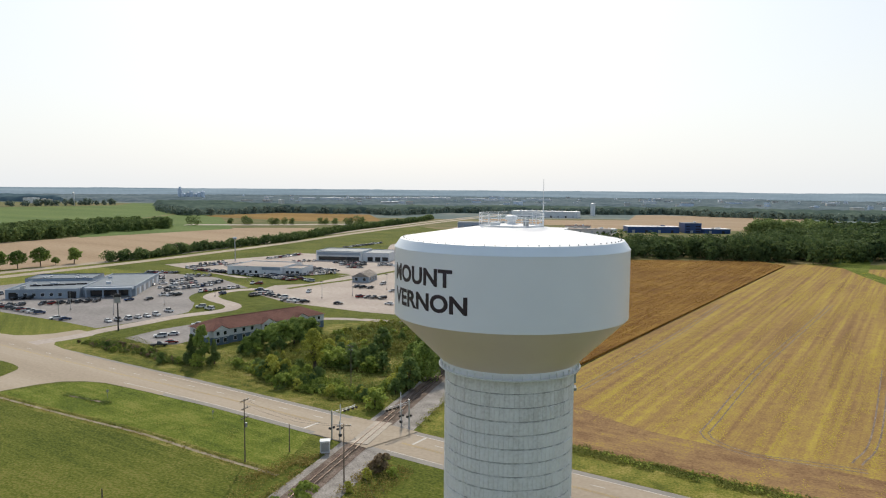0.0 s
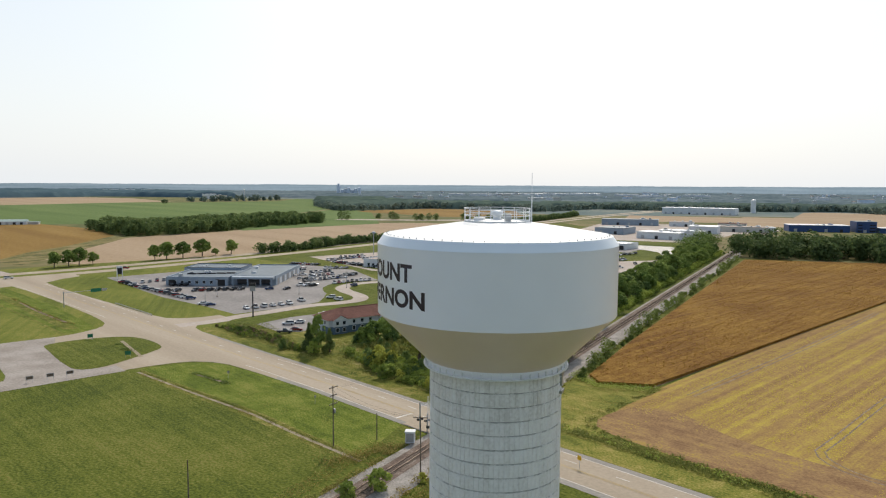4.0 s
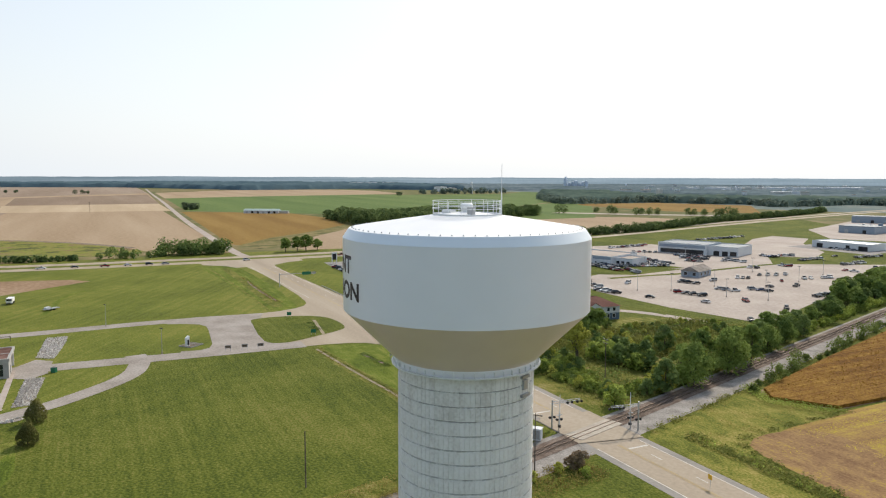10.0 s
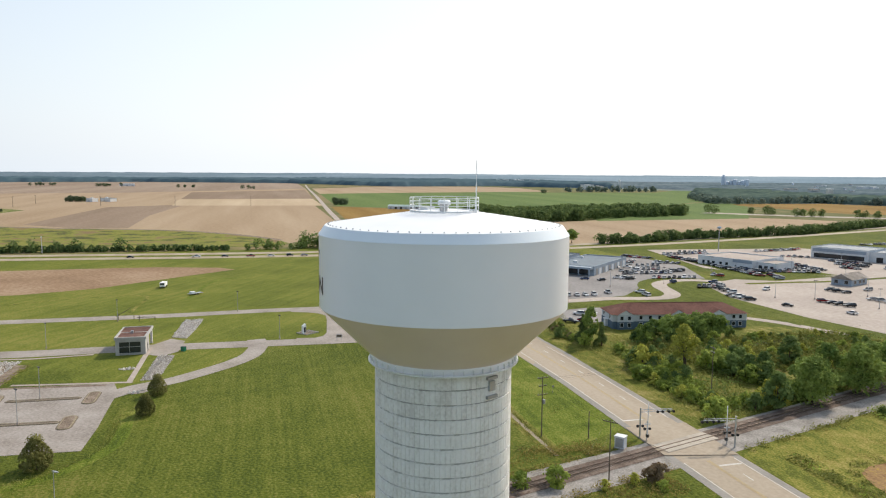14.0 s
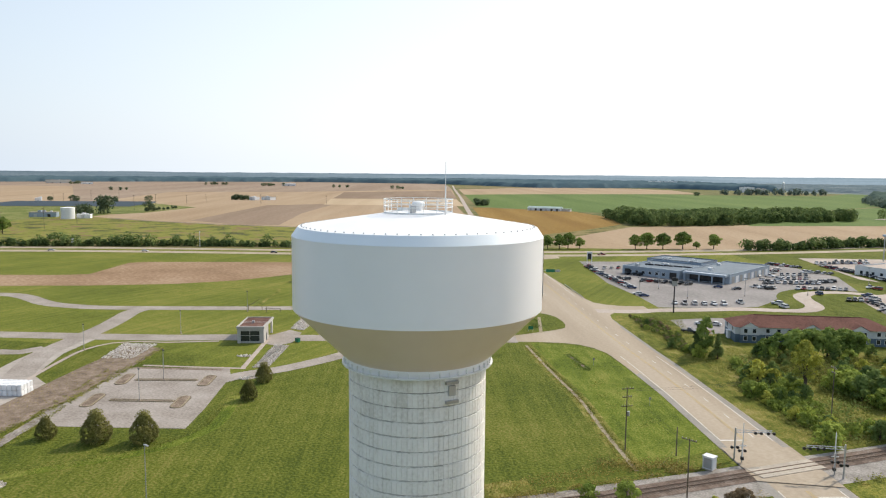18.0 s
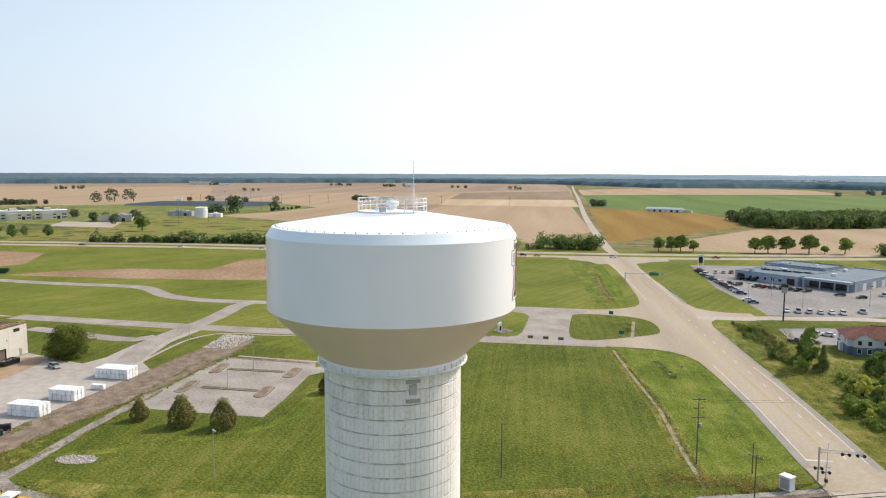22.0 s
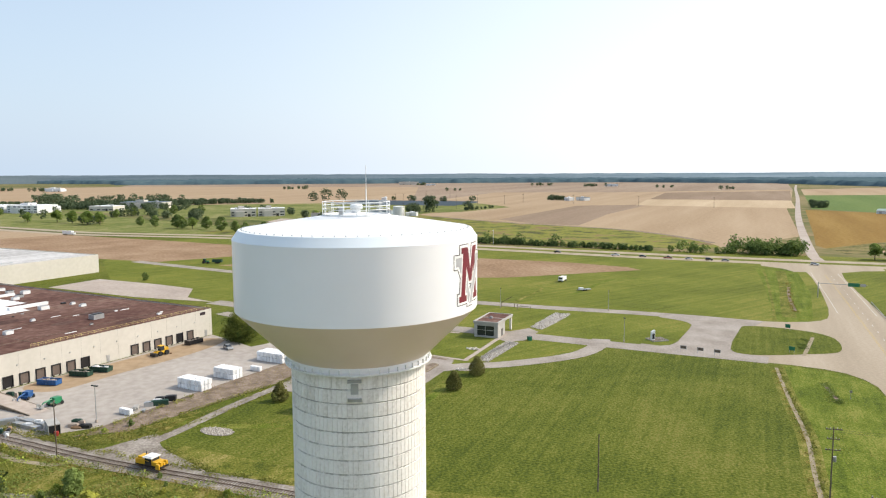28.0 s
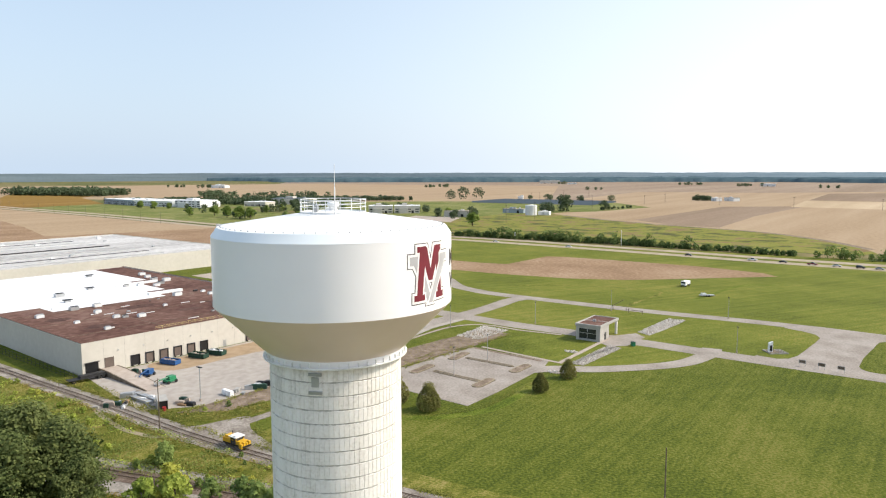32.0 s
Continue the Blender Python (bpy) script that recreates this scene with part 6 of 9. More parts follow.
for k in range(9):
    x, y = rr.uniform(20, 80), rr.uniform(8, 46)
    part("roof_plank", boxes((x, x + rr.uniform(2, 4), y, y + 0.4, WH - 0.34, WH - 0.2)), WALL_WHITE, warehouse)
for y in (12, 33, 52):
    part("roof_seam", boxes((0.6, WL - 0.6, y, y + 0.22, WH - 0.35, WH - 0.3)), STAINED, warehouse, "dark seam in the gravel roof")
part("roof_seam", boxes((27, 27.22, 0.6, 11.9, WH - 0.35, WH - 0.3), (27, 27.22, 12.3, 32.9, WH - 0.35, WH - 0.3)), STAINED, warehouse, "dark seam in the gravel roof")
for x, y, a, b in ((14, 20, 5, 3), (38, 42, 7, 3), (66, 30, 8, 4), (48, 24, 5, 2.4), (78, 60, 6, 4), (10, 40, 4, 3), (60, 8, 6, 2)):
    part("roof_stain", poly_bm([(x + a * math.cos(k * math.tau / 14) * rr.uniform(0.7, 1.2), y + b * math.sin(k * math.tau / 14) * rr.uniform(0.7, 1.2)) for k in range(14)], WH - 0.345), ROOF_STAIN, warehouse, "damp dark stain on the gravel roof")
part("roof_duct", boxes((52, 66, 60, 61.5, WH - 0.3, WH + 0.7)), ROOF_MEMBRANE, warehouse, "long white roof duct")
part("roof_duct", boxes((54, 72, 90, 91.2, WH - 0.3, WH + 0.6)), ROOF_MEMBRANE, warehouse, "long white roof duct")
for k in range(9):
    x, y, s = rr.uniform(12, 84), rr.uniform(8, 60), rr.uniform(0.35, 0.9)
    part("roof_box", boxes((x - s, x + s, y - s * 0.6, y + s * 0.6, WH - 0.34, WH - 0.3 + s * 0.7)), (WALL_WHITE, GALV, DARK_METAL, WALL_WHITE)[k % 4], warehouse)

ROOF_WORN = material("worn_membrane", [(0.33, 0.315, 0.30), (0.47, 0.455, 0.44), (0.58, 0.57, 0.555)], 0.7, 4, 6, stretch=(9, 0.8, 1), turn=147)
wh2 = flat_building("warehouse", -375, -148, angle_of((-375, -148), (-322, -200)), 120, 150, 10.2, WALL_CREAM, ROOF_WORN, "far cream warehouse under a white membrane roof", "warehouse", 0.3, "white membrane roof", 7, 4)
wh2.matrix_world = pose(-270.8, -212, 0, 0, 0, angle_of((-270.8, -212), (-371, -146)))
part("wall_extension", boxes((-120, 0, 0, 149, 0, 10.2)), WALL_CREAM, wh2)
part("roof_extension", boxes((-119.7, 0, 0.3, 148.7, 10.2, 10.24)), ROOF_WORN, wh2, "white membrane roof")
for k in range(9):
    part("roof_seam", boxes((-118, 75, 8 + k * 15.5, 8.5 + k * 15.5, 10.24 if k % 2 else 9.9, 10.5)), DARK_METAL if k % 3 == 1 else GALV, wh2)



def hipped(parent, x0, x1, y0, y1, z, rise, over, mat, name="roof", inset=None):
    """A hipped roof over a rectangle, with eaves."""
    bm = bmesh.new()
    x0, x1, y0, y1 = x0 - over, x1 + over, y0 - over, y1 + over
    d = (y1 - y0) / 2 if inset is None else inset
    v = [bm.verts.new(p) for p in ((x0, y0, z), (x1, y0, z), (x1, y1, z), (x0, y1, z), (x0 + d, (y0 + y1) / 2, z + rise), (x1 - d, (y0 + y1) / 2, z + rise))]
    for f in ((0, 1, 5, 4), (1, 2, 5), (2, 3, 4, 5), (3, 0, 4), (3, 2, 1, 0)):
        bm.faces.new([v[i] for i in f])
    return part(name, bm, mat, parent)


def gable(parent, x0, x1, y0, y1, z, rise, wall, roof):
    """A small front gable facing -y."""
    bm = bmesh.new()
    xm = (x0 + x1) / 2
    v = [bm.verts.new(p) for p in ((x0, y0, z), (x1, y0, z), (xm, y0, z + rise), (x0 - .4, y0 - .4, z - .15), (x1 + .4, y0 - .4, z - .15), (xm, y0 - .4, z + rise + .2), (x0 - .4, y1, z - .15), (x1 + .4, y1, z - .15), (xm, y1, z + rise + .2))]
    part("gable_wall", bm_face(v, bm, [(0, 1, 2)]), wall, parent)
    bm = bmesh.new()
    v = [bm.verts.new(p) for p in ((x0 - .4, y0 - .4, z - .15), (x1 + .4, y0 - .4, z - .15), (xm, y0 - .4, z + rise + .2), (x0 - .4, y1, z - .15), (x1 + .4, y1, z - .15), (xm, y1, z + rise + .2))]
    part("gable_roof", bm_face(v, bm, [(0, 2, 5, 3), (2, 1, 4, 5)]), roof, parent)


# flats with a red hipped roof: the wall that faces the tower runs along local x
FA, FB = (-96.5, 183.5), (-64.0, 222.0)
FL = math.dist(FA, FB)
flats = thing("apartment_house", FA[0], FA[1], 0, angle_of(FA, FB), "two-storey blue and pale house with red hipped roof", "apartment house")
FW = 13.0
part("lower_wall", boxes((0, FL, 0, FW, 0, 2.75)), WALL_BLUE, flats, "blue siding")
part("upper_wall", boxes((-0.02, FL + 0.02, -0.02, FW + 0.02, 2.75, 5.4)), WALL_PALE, flats, "pale siding")
hipped(flats, 0, FL, 0, FW, 5.35, 3.1, 0.7, ROOF_RED, "roof")["label"] = "faded red shingle roof"
part("ridge_cap", boxes((7.6, FL - 7.6, FW / 2 - 0.15, FW / 2 + 0.15, 8.4, 8.55)), ROOF_RED, flats)
for c in (4.5, FL * 0.48, FL * 0.78):
    gable(flats, c - 3.0, c + 3.0, -1.0, 4.0, 5.3, 1.6, WALL_WHITE, ROOF_RED)
    part("bay", boxes((c - 3.0, c + 3.0, -1.0, 0.0, 0, 2.75)), WALL_BLUE, flats)
    part("bay_upper", boxes((c - 3.02, c + 3.02, -1.02, 0.0, 2.75, 5.35)), WALL_PALE, flats)
    windows(flats, (c - 1.4, c + 1.4), 1.1, 1.3, 3.5, ('y-', -1.02))
    windows(flats, (c - 1.4, c + 1.4), 1.1, 1.4, 0.9, ('y-', -1.0))
for s in (10.5, 14.0, 17.5, 29.5, 32.5, 45.5, 48.0):
    windows(flats, (s,), 1.1, 1.3, 3.5, ('y-', -0.02))
    windows(flats, (s,), 1.1, 1.4, 0.9, ('y-', 0.0))
windows(flats, (3, 10), 1.1, 1.3, 3.5, ('x-', -0.02))
windows(flats, (3, 10), 1.1, 1.3, 3.5, ('x+', FL + 0.02))
windows(flats, (3, 10), 1.1, 1.4, 0.9, ('x+', FL))
part("entrance", boxes((-0.9, 0.0, 5.4, 7.6, 0, 2.6), (-1.1, 0.0, 5.1, 7.9, 2.6, 2.8)), WALL_WHITE, flats, "white entrance porch")
sheet("yard_flats", [(-132, 194), (-126, 211), (-116, 225), (-110, 220), (-104, 196), (-109, 185), (-118, 184)], 0.1, LOT_GREY, "asphalt parking beside the flats", "car park")


# the dealership: two blue-grey blocks with a low front wing
deal = thing("car_dealership", -233.6, 277, 0, 13, "blue-grey flat-roofed car dealership with dark entrances", "dealership")
def block(t, name, x0, x1, y0, y1, h, wall, roof, lab="", edge=WALL_BLUEGREY):
    p = part(name, boxes((x0, x1, y0, y0 + 0.3, 0, h), (x0, x1, y1 - 0.3, y1, 0, h), (x0, x0 + 0.3, y0 + 0.3, y1 - 0.3, 0, h), (x1 - 0.3, x1, y0 + 0.3, y1 - 0.3, 0, h)), wall, t, lab)
    part("roof", boxes((x0 + 0.3, x1 - 0.3, y0 + 0.3, y1 - 0.3, h - 0.6, h - 0.4)), roof, p)
    part("coping", boxes((x0 - 0.1, x1 + 0.1, y0 - 0.1, y0 + 0.3, h, h + 0.15), (x0 - 0.1, x0 + 0.3, y0 + 0.3, y1, h, h + 0.15), (x1 - 0.3, x1 + 0.1, y0 + 0.3, y1, h, h + 0.15), (x0 + 0.3, x1 - 0.3, y1 - 0.3, y1 + 0.1, h, h + 0.15)), edge, p)
    return p


block(deal, "west_wing", 0, 34, 0, 36, 4.7, WALL_BLUEGREY, ROOF_BLUE)
block(deal, "showroom", 34.1, 59.5, 4, 60, 5.1, WALL_BLUEGREY, ROOF_BLUE)
block(deal, "back_hall", -4, 30, 36.1, 58, 5.6, WALL_BLUEGREY, ROOF_BLUE, "", DARK_METAL)
for k in range(5):
    part("roof_rim", boxes((6 + k * 5.2, 11.2 + k * 5.2, 15 + k * 1.2, 15.5 + k * 1.2, 4.3, 5.0)), DARK_METAL, deal, "dark stepped roof rim")
part("front_band", boxes((0.5, 33, -0.12, 0.0, 3.7, 4.6)), WALL_BLUEGREY, deal, "pale fascia band")
windows(deal, (5, 9, 13, 17, 21, 25), 1.6, 1.5, 1.2, ('y-', 0.0))
part("showroom_glass", boxes((38, 56, 3.88, 4.0, 0.3, 4.2)), GLASS, deal, "dark showroom glass")
part("canopy", boxes((36, 59, -0.5, 4, 3.9, 5.0)), WALL_BLUEGREY, deal, "deep blue-grey canopy")
for x in (37, 45, 52, 58):
    part("canopy_post", boxes((x - 0.3, x + 0.3, -0.4, 0.2, 0, 3.9)), WALL_BLUEGREY, deal)
part("garage_door", boxes((28.5, 32.5, -0.06, 0.0, 0.1, 3.4)), BLACK, deal)
part("entry_door", boxes((1.5, 5, -0.06, 0.0, 0.1, 3.2)), BLACK, deal)
for k in range(10):
    part("bay_door", boxes((59.5, 59.58, 7 + k * 5.2, 10.4 + k * 5.2, 0.1, 3.6)), WALL_WHITE if k % 2 else BRICK_GREY, deal)
rr = random.Random(8)
for k in range(12):
    x, y = rr.choice([(rr.uniform(3, 31), rr.uniform(4, 36)), (rr.uniform(37, 57), rr.uniform(8, 56)), (rr.uniform(1, 27), rr.uniform(39, 55))])
    s = rr.uniform(0.6, 1.3)
    part("roof_unit", boxes((x - s, x + s, y - s * .8, y + s * .8, 4.1, 5.3 + s * 0.5)), rr.choice([GALV, WALL_WHITE]), deal)

deal2 = thing("car_dealership", -163, 391, 0, angle_of((-163, 391), (-127, 385)), "white low car dealership with flat pale roof", "dealership")
block(deal2, "main_hall", 0, 37, 0, 34, 5.4, WALL_WHITE, LOT)
block(deal2, "side_wing", 37.1, 49, 4, 24, 4.6, WALL_WHITE, LOT)
windows(deal2, (4, 7.5, 11, 16, 20), 1.7, 1.6, 1.2, ('y-', 0.0))
windows(deal2, (39.5, 43, 46.5), 2.2, 1.8, 1.0, ('y-', 4.0))
part("front_band", boxes((24, 36.5, -0.2, 0.0, 3.4, 5.2)), WALL_BLUEGREY, deal2)
deal3 = thing("car_dealership", -126, 483, 0, angle_of((-126, 483), (-93, 479)), "white and blue-grey showroom with dark glass front", "dealership")
block(deal3, "showroom", 0, 36, 0, 30, 7.5, WALL_WHITE, ROOF_BLUE)
block(deal3, "service_hall", 36.1, 57, 3, 34, 6.6, WALL_WHITE, ROOF_BLUE)
part("showroom_glass", boxes((2, 34, -0.1, 0.0, 0.4, 3.4)), GLASS, deal3, "dark showroom glass")
part("front_band", boxes((1, 35, -0.25, 0.0, 4.6, 6.6)), WALL_BLUEGREY, deal3)
part("service_door", boxes((40, 44, 2.9, 3.0, 0.1, 3.4)), BLACK, deal3)
part("service_door", boxes((46, 50, 2.9, 3.0, 0.1, 3.4)), BLACK, deal3)
part("service_glass", boxes((51.5, 56, 2.9, 3.0, 0.4, 3.4)), GLASS, deal3)
hut = thing("sales_hut", -76.5, 360, 0, angle_of((-76.5, 360), (-67, 358.4)), "small pale building with a grey gabled roof", "hut")
part("wall", boxes((0, 10, 0, 17, 0, 3.4)), WALL_BLUEGREY, hut)
bm = bmesh.new()
v = [bm.verts.new(p) for p in ((-.6, -.6, 3.3), (10.6, -.6, 3.3), (5, -.6, 6.0), (-.6, 17.6, 3.3), (10.6, 17.6, 3.3), (5, 17.6, 6.0))]
part("roof", bm_face(v, bm, [(0, 2, 5, 3), (2, 1, 4, 5), (0, 1, 2), (5, 4, 3)]), GRAVEL, hut, "grey shingle roof")
windows(hut, (2.5, 7.5), 1.8, 1.8, 0.9, ('y-', 0.0))
windows(hut, (4, 9, 13), 2.2, 1.8, 0.9, ('x+', 10.0))
shed = thing("long_shed", -35, 596, 0, angle_of((-35, 596), (4, 575)), "long low white shed with a metal roof", "shed")
block(shed, "hall", 0, 46, 0, 24, 5.2, WALL_WHITE, ROOF_MEMBRANE)
for x0, x1 in ((4, 9), (28, 31), (38, 45)):
    part("shed_door", boxes((x0, x1, -0.08, 0, 0.1, 3.5)), BLACK, shed)

# industry beyond, low and far
def far_hall(x, y, w, d, h, wall, roof, lab, turn=0):
    t = thing("industrial_hall", x, y, 0, turn, lab, "industrial building", "halls at the edge of town")
    part("wall", boxes((0, w, 0, d, 0, h)), wall, t)
    part("roof", boxes((-0.3, w + 0.3, -0.3, d + 0.3, h, h + 0.35)), roof, t)
    n = max(1, int(w / 14))
    for k in range(n):
        part("door", boxes((w * (k + 0.35) / n, w * (k + 0.35) / n + 3.4, -0.1, 0, 0, 3.6)), DARK_METAL if k % 2 else GALV, t)
    if "public" in lab or "block" in lab or "works building" in lab:
        for s in range(max(1, int(h / 3.6))):
            for k in range(n):
                part("window_band", boxes((w * (k + 0.08) / n, w * (k + 0.3) / n, -0.12, 0, 1.3 + 3.5 * s, 2.7 + 3.5 * s), (w * (k + 0.66) / n, w * (k + 0.94) / n, -0.12, 0, 1.3 + 3.5 * s, 2.7 + 3.5 * s)), GLASS, t)
    hr = random.Random(int(x * 3 + y))
    for k in range(n + 1):
        a, b, q = hr.uniform(0.1, 0.85) * w, hr.uniform(0.15, 0.7) * d, hr.uniform(1.2, 3.0)
        part("roof_unit", boxes((a, a + q * 1.4, b, b + q, h + 0.35, h + 0.35 + q * 0.7)), hr.choice([GALV, WALL_WHITE, wall]), t)
    if 9 < h < 13 and w < 100 and wall is not BLUE_STEEL:
        part("wing", boxes((w * 0.2, w * 0.55, -5, 0, 0, h * 0.72)), wall, t)
        part("wing", boxes((w * 0.6, w * 0.98, d, d + 7, 0, h * 0.8)), wall, t)
        part("roof_block", boxes((w * 0.3, w * 0.5, d * 0.3, d * 0.7, h + 0.35, h + 3.2)), wall, t)
    return t


far_hall(-30, 779, 34, 40, 7, WALL_BLUEGREY, ROOF_BLUE, "grey-blue steel hall with a flat roof", -20)
far_hall(16, 722, 46, 24, 7, WALL_WHITE, ROOF_MEMBRANE, "white steel hall with a pale roof", -28)
far_hall(60, 716, 20, 14, 9, WALL_WHITE, ROOF_MEMBRANE, "white block with stacked pale roofs", -28)
far_hall(40, 770, 24, 22, 6, WALL_CREAM, ROOF_MEMBRANE, "low pale works hall", -18)
far_hall(120, 940, 34, 20, 6, WALL_CREAM, ROOF_BROWN, "low works hall with brown roof", -12)
far_hall(60, 960, 30, 20, 6, WALL_WHITE, LOT, "low pale works hall", -12)
far_hall(-30, 968, 76, 24, 8, WALL_BLUEGREY, ROOF_BLUE, "long blue-grey industrial hall", -4)
far_hall(75, 822, 32, 30, 8, WALL_WHITE, ROOF_MEMBRANE, "white industrial hall with bright roof", -12)
far_hall(108, 866, 60, 22, 6, WALL_CREAM, LOT, "low tan works hall by the railway", -10)
far_hall(68, 1408, 134, 40, 12, WALL_WHITE, ROOF_MEMBRANE, "very long white industrial hall", -17)
far_hall(197, 895, 68, 26, 8, BLUE_STEEL, ROOF_MEMBRANE, "deep blue steel hall with white roof", 2)
far_hall(272, 898, 22, 24, 13, BLUE_STEEL, ROOF_BLUE, "tall deep blue steel block", 2)
far_hall(296, 892, 34, 20, 6, BLUE_STEEL, ROOF_MEMBRANE, "low deep blue steel hall", 2)
far_hall(150, 880, 30, 16, 5, WALL_WHITE, ROOF_MEMBRANE, "small white shed by the blue works", 2)
# public buildings beyond the highway
far_hall(-1102, -594, 100, 60, 9, WALL_WHITE, ROOF_MEMBRANE, "long white works building with flat roof", 62)
far_hall(-1174, -687, 116, 55, 9, WALL_BLUEGREY, ROOF_MEMBRANE, "long grey-blue works building with flat roof", 52)
far_hall(-1052, -500, 52, 40, 11, WALL_WHITE, ROOF_MEMBRANE, "white works building with stacked roof plant", 70)
far_hall(-1090, -400, 40, 30, 7, WALL_CREAM, ROOF_MEMBRANE, "low tan public building", 75)
far_hall(-1165, -378, 72, 34, 10, WALL_CREAM, ROOF_BLUE, "tan and grey public building", 78)
far_hall(-893, -158, 32, 26, 10, WALL_CREAM, ROOF_MEMBRANE, "pale three-storey block beyond the highway", 97)
far_hall(-900, -124, 34, 24, 10, WALL_CREAM, ROOF_MEMBRANE, "cream public building with pale roof", 97)
far_hall(-832, -52, 32, 16, 7, WALL_CREAM, LOT, "tan low building with flat roof", 80)
solar = thing("solar_array", -1232, 96, 0, 62, "field of dark blue solar panels in rows", "solar panels")
for k in range(12):
    for j in range(3):
        bm = bmesh.new()
        v = [bm.verts.new(p) for p in ((-112 + 76 * j, -62 + k * 11, 0.8), (-38 + 76 * j, -62 + k * 11, 0.8), (-38 + 76 * j, -57 + k * 11, 3.2), (-112 + 76 * j, -57 + k * 11, 3.2))]
        part("panel", bm_face(v, bm, [(0, 1, 2, 3)]), SOLAR, solar)
barn = thing("farm_barn", -799, 679, 0, 29, "long low white barn with a pale green roof", "barn")
part("wall", boxes((0, 52, 0, 13, 0, 4.2)), WALL_WHITE, barn)
bm = bmesh.new()
v = [bm.verts.new(p) for p in ((-0.6, -0.6, 4.1), (52.6, -0.6, 4.1), (52.6, 6.5, 6.6), (-0.6, 6.5, 6.6), (52.6, 13.6, 4.1), (-0.6, 13.6, 4.1))]
part("roof", bm_face(v, bm, [(0, 1, 2, 3), (3, 2, 4, 5), (1, 4, 2), (0, 3, 5)]), GREEN_TIN, barn, "pale green tin roof")
for k in range(6):
    part("door", boxes((3 + k * 8.4, 6.4 + k * 8.4, -0.1, 0, 0, 3.2)), DARK_METAL if k % 3 else GALV, barn)
part("side_shed", boxes((53.2, 66, 3, 11, 0, 3.4)), WALL_CREAM, barn)
part("side_roof", boxes((53, 66.4, 2.6, 11.4, 3.4, 3.7)), GREEN_TIN, barn)
far_hall(-1316, 414, 16, 12, 6, WALL_WHITE, ROOF_MEMBRANE, "white farmhouse among trees", 20)
far_hall(-1322, 440, 26, 14, 6, WALL_WHITE, ROOF_BLUE, "white far barn among fields", 20)
far_hall(-2600, 960, 50, 20, 9, WALL_WHITE, ROOF_MEMBRANE, "white far farm sheds", 70)
far_hall(-2390, -985, 60, 20, 10, WALL_WHITE, ROOF_MEMBRANE, "white far farm sheds", 70)
far_hall(-3270, 212, 92, 30, 13, WALL_CREAM, LOT, "pale far farm shed", 88)
far_hall(-3060, 318, 40, 16, 6, WALL_WHITE, ROOF_MEMBRANE, "white far farm shed", 88)
far_hall(-919, 22, 30, 10, 5.5, WALL_BLUEGREY, LOT, "low grey plant beside the storage tank", 67)
far_hall(-871, 67, 15, 7, 4.5, WALL_WHITE, ROOF_MEMBRANE, "low white shed beside the storage tank", 64)
far_hall(-1352, 55, 10, 8, 7, WALL_WHITE, ROOF_MEMBRANE, "small white shed in the fields", 80)
for x, y, w in ((-2330, 2740, 70), (-2320, 2850, 60), (-2290, 2960, 60)):
    far_hall(x, y, w, 30, 22, WALL_WHITE, ROOF_MEMBRANE, "very long white hall in the far town", 82)
far_hall(-1392, 2090, 40, 24, 17, WALL_WHITE, ROOF_MEMBRANE, "white hall at the edge of the far town", 60)
far_hall(-1376, 2140, 34, 20, 12, WALL_CREAM, LOT, "pale hall at the edge of the far town", 60)
tk = thing("storage_tank", -867, 58, 0, 0, "round white storage tank beyond the highway", "tank")
part("shell", lathe([(7.4, 0), (7.4, 12.8)], 32), WALL_WHITE, tk, smooth=True)
part("lid", lathe([(7.5, 12.8), (0.01, 13.6)], 32), ROOF_MEMBRANE, tk)
tk = thing("far_silo", -1150, 1926, 0, 0, "slender pale silo tower at the edge of town", "silo")
part("shell", lathe([(3.2, 0), (3.2, 36)], 20), WALL_WHITE, tk, smooth=True)
part("lid", lathe([(3.3, 36), (0.01, 38)], 20), ROOF_MEMBRANE, tk)
tk = thing("silo", 249, 1509, 0, 0, "tall white silo at the works", "silo")
part("shell", lathe([(5, 0), (5, 26)], 24), WALL_WHITE, tk, smooth=True)
part("lid", lathe([(5.1, 26), (0.01, 28)], 24), ROOF_MEMBRANE, tk)
# the works with its tower on the horizon, and the low roofs of the town
# grey lightened and blued so the colour itself holds the haze
HAZE_GREY = plain("haze_grey", (0.57, 0.63, 0.70), 0.9)
works = thing("grain_works", -1340, 3110, 0, 0, "hazy grey works with a tall headhouse and silos", "works")
works.matrix_world = works.matrix_world @ Matrix.Diagonal((0.8, 0.8, 0.72, 1))
part("headhouse", boxes((-8, 9, -10, 10, 0, 66), (-4, 5, -6, 6, 66, 76)), HAZE_GREY, works)
for k in range(6):
    o = part("silo", lathe([(10, 0), (10, 34 + 7 * (k % 3)), (0.1, 39 + 7 * (k % 3))], 16), HAZE_GREY, works)
    o.location = (24 + k * 21, 6 * (k % 2), 0)
part("gallery", boxes((9, 60, -4, 4, 50, 53)), HAZE_GREY, works)
rr = random.Random(11)
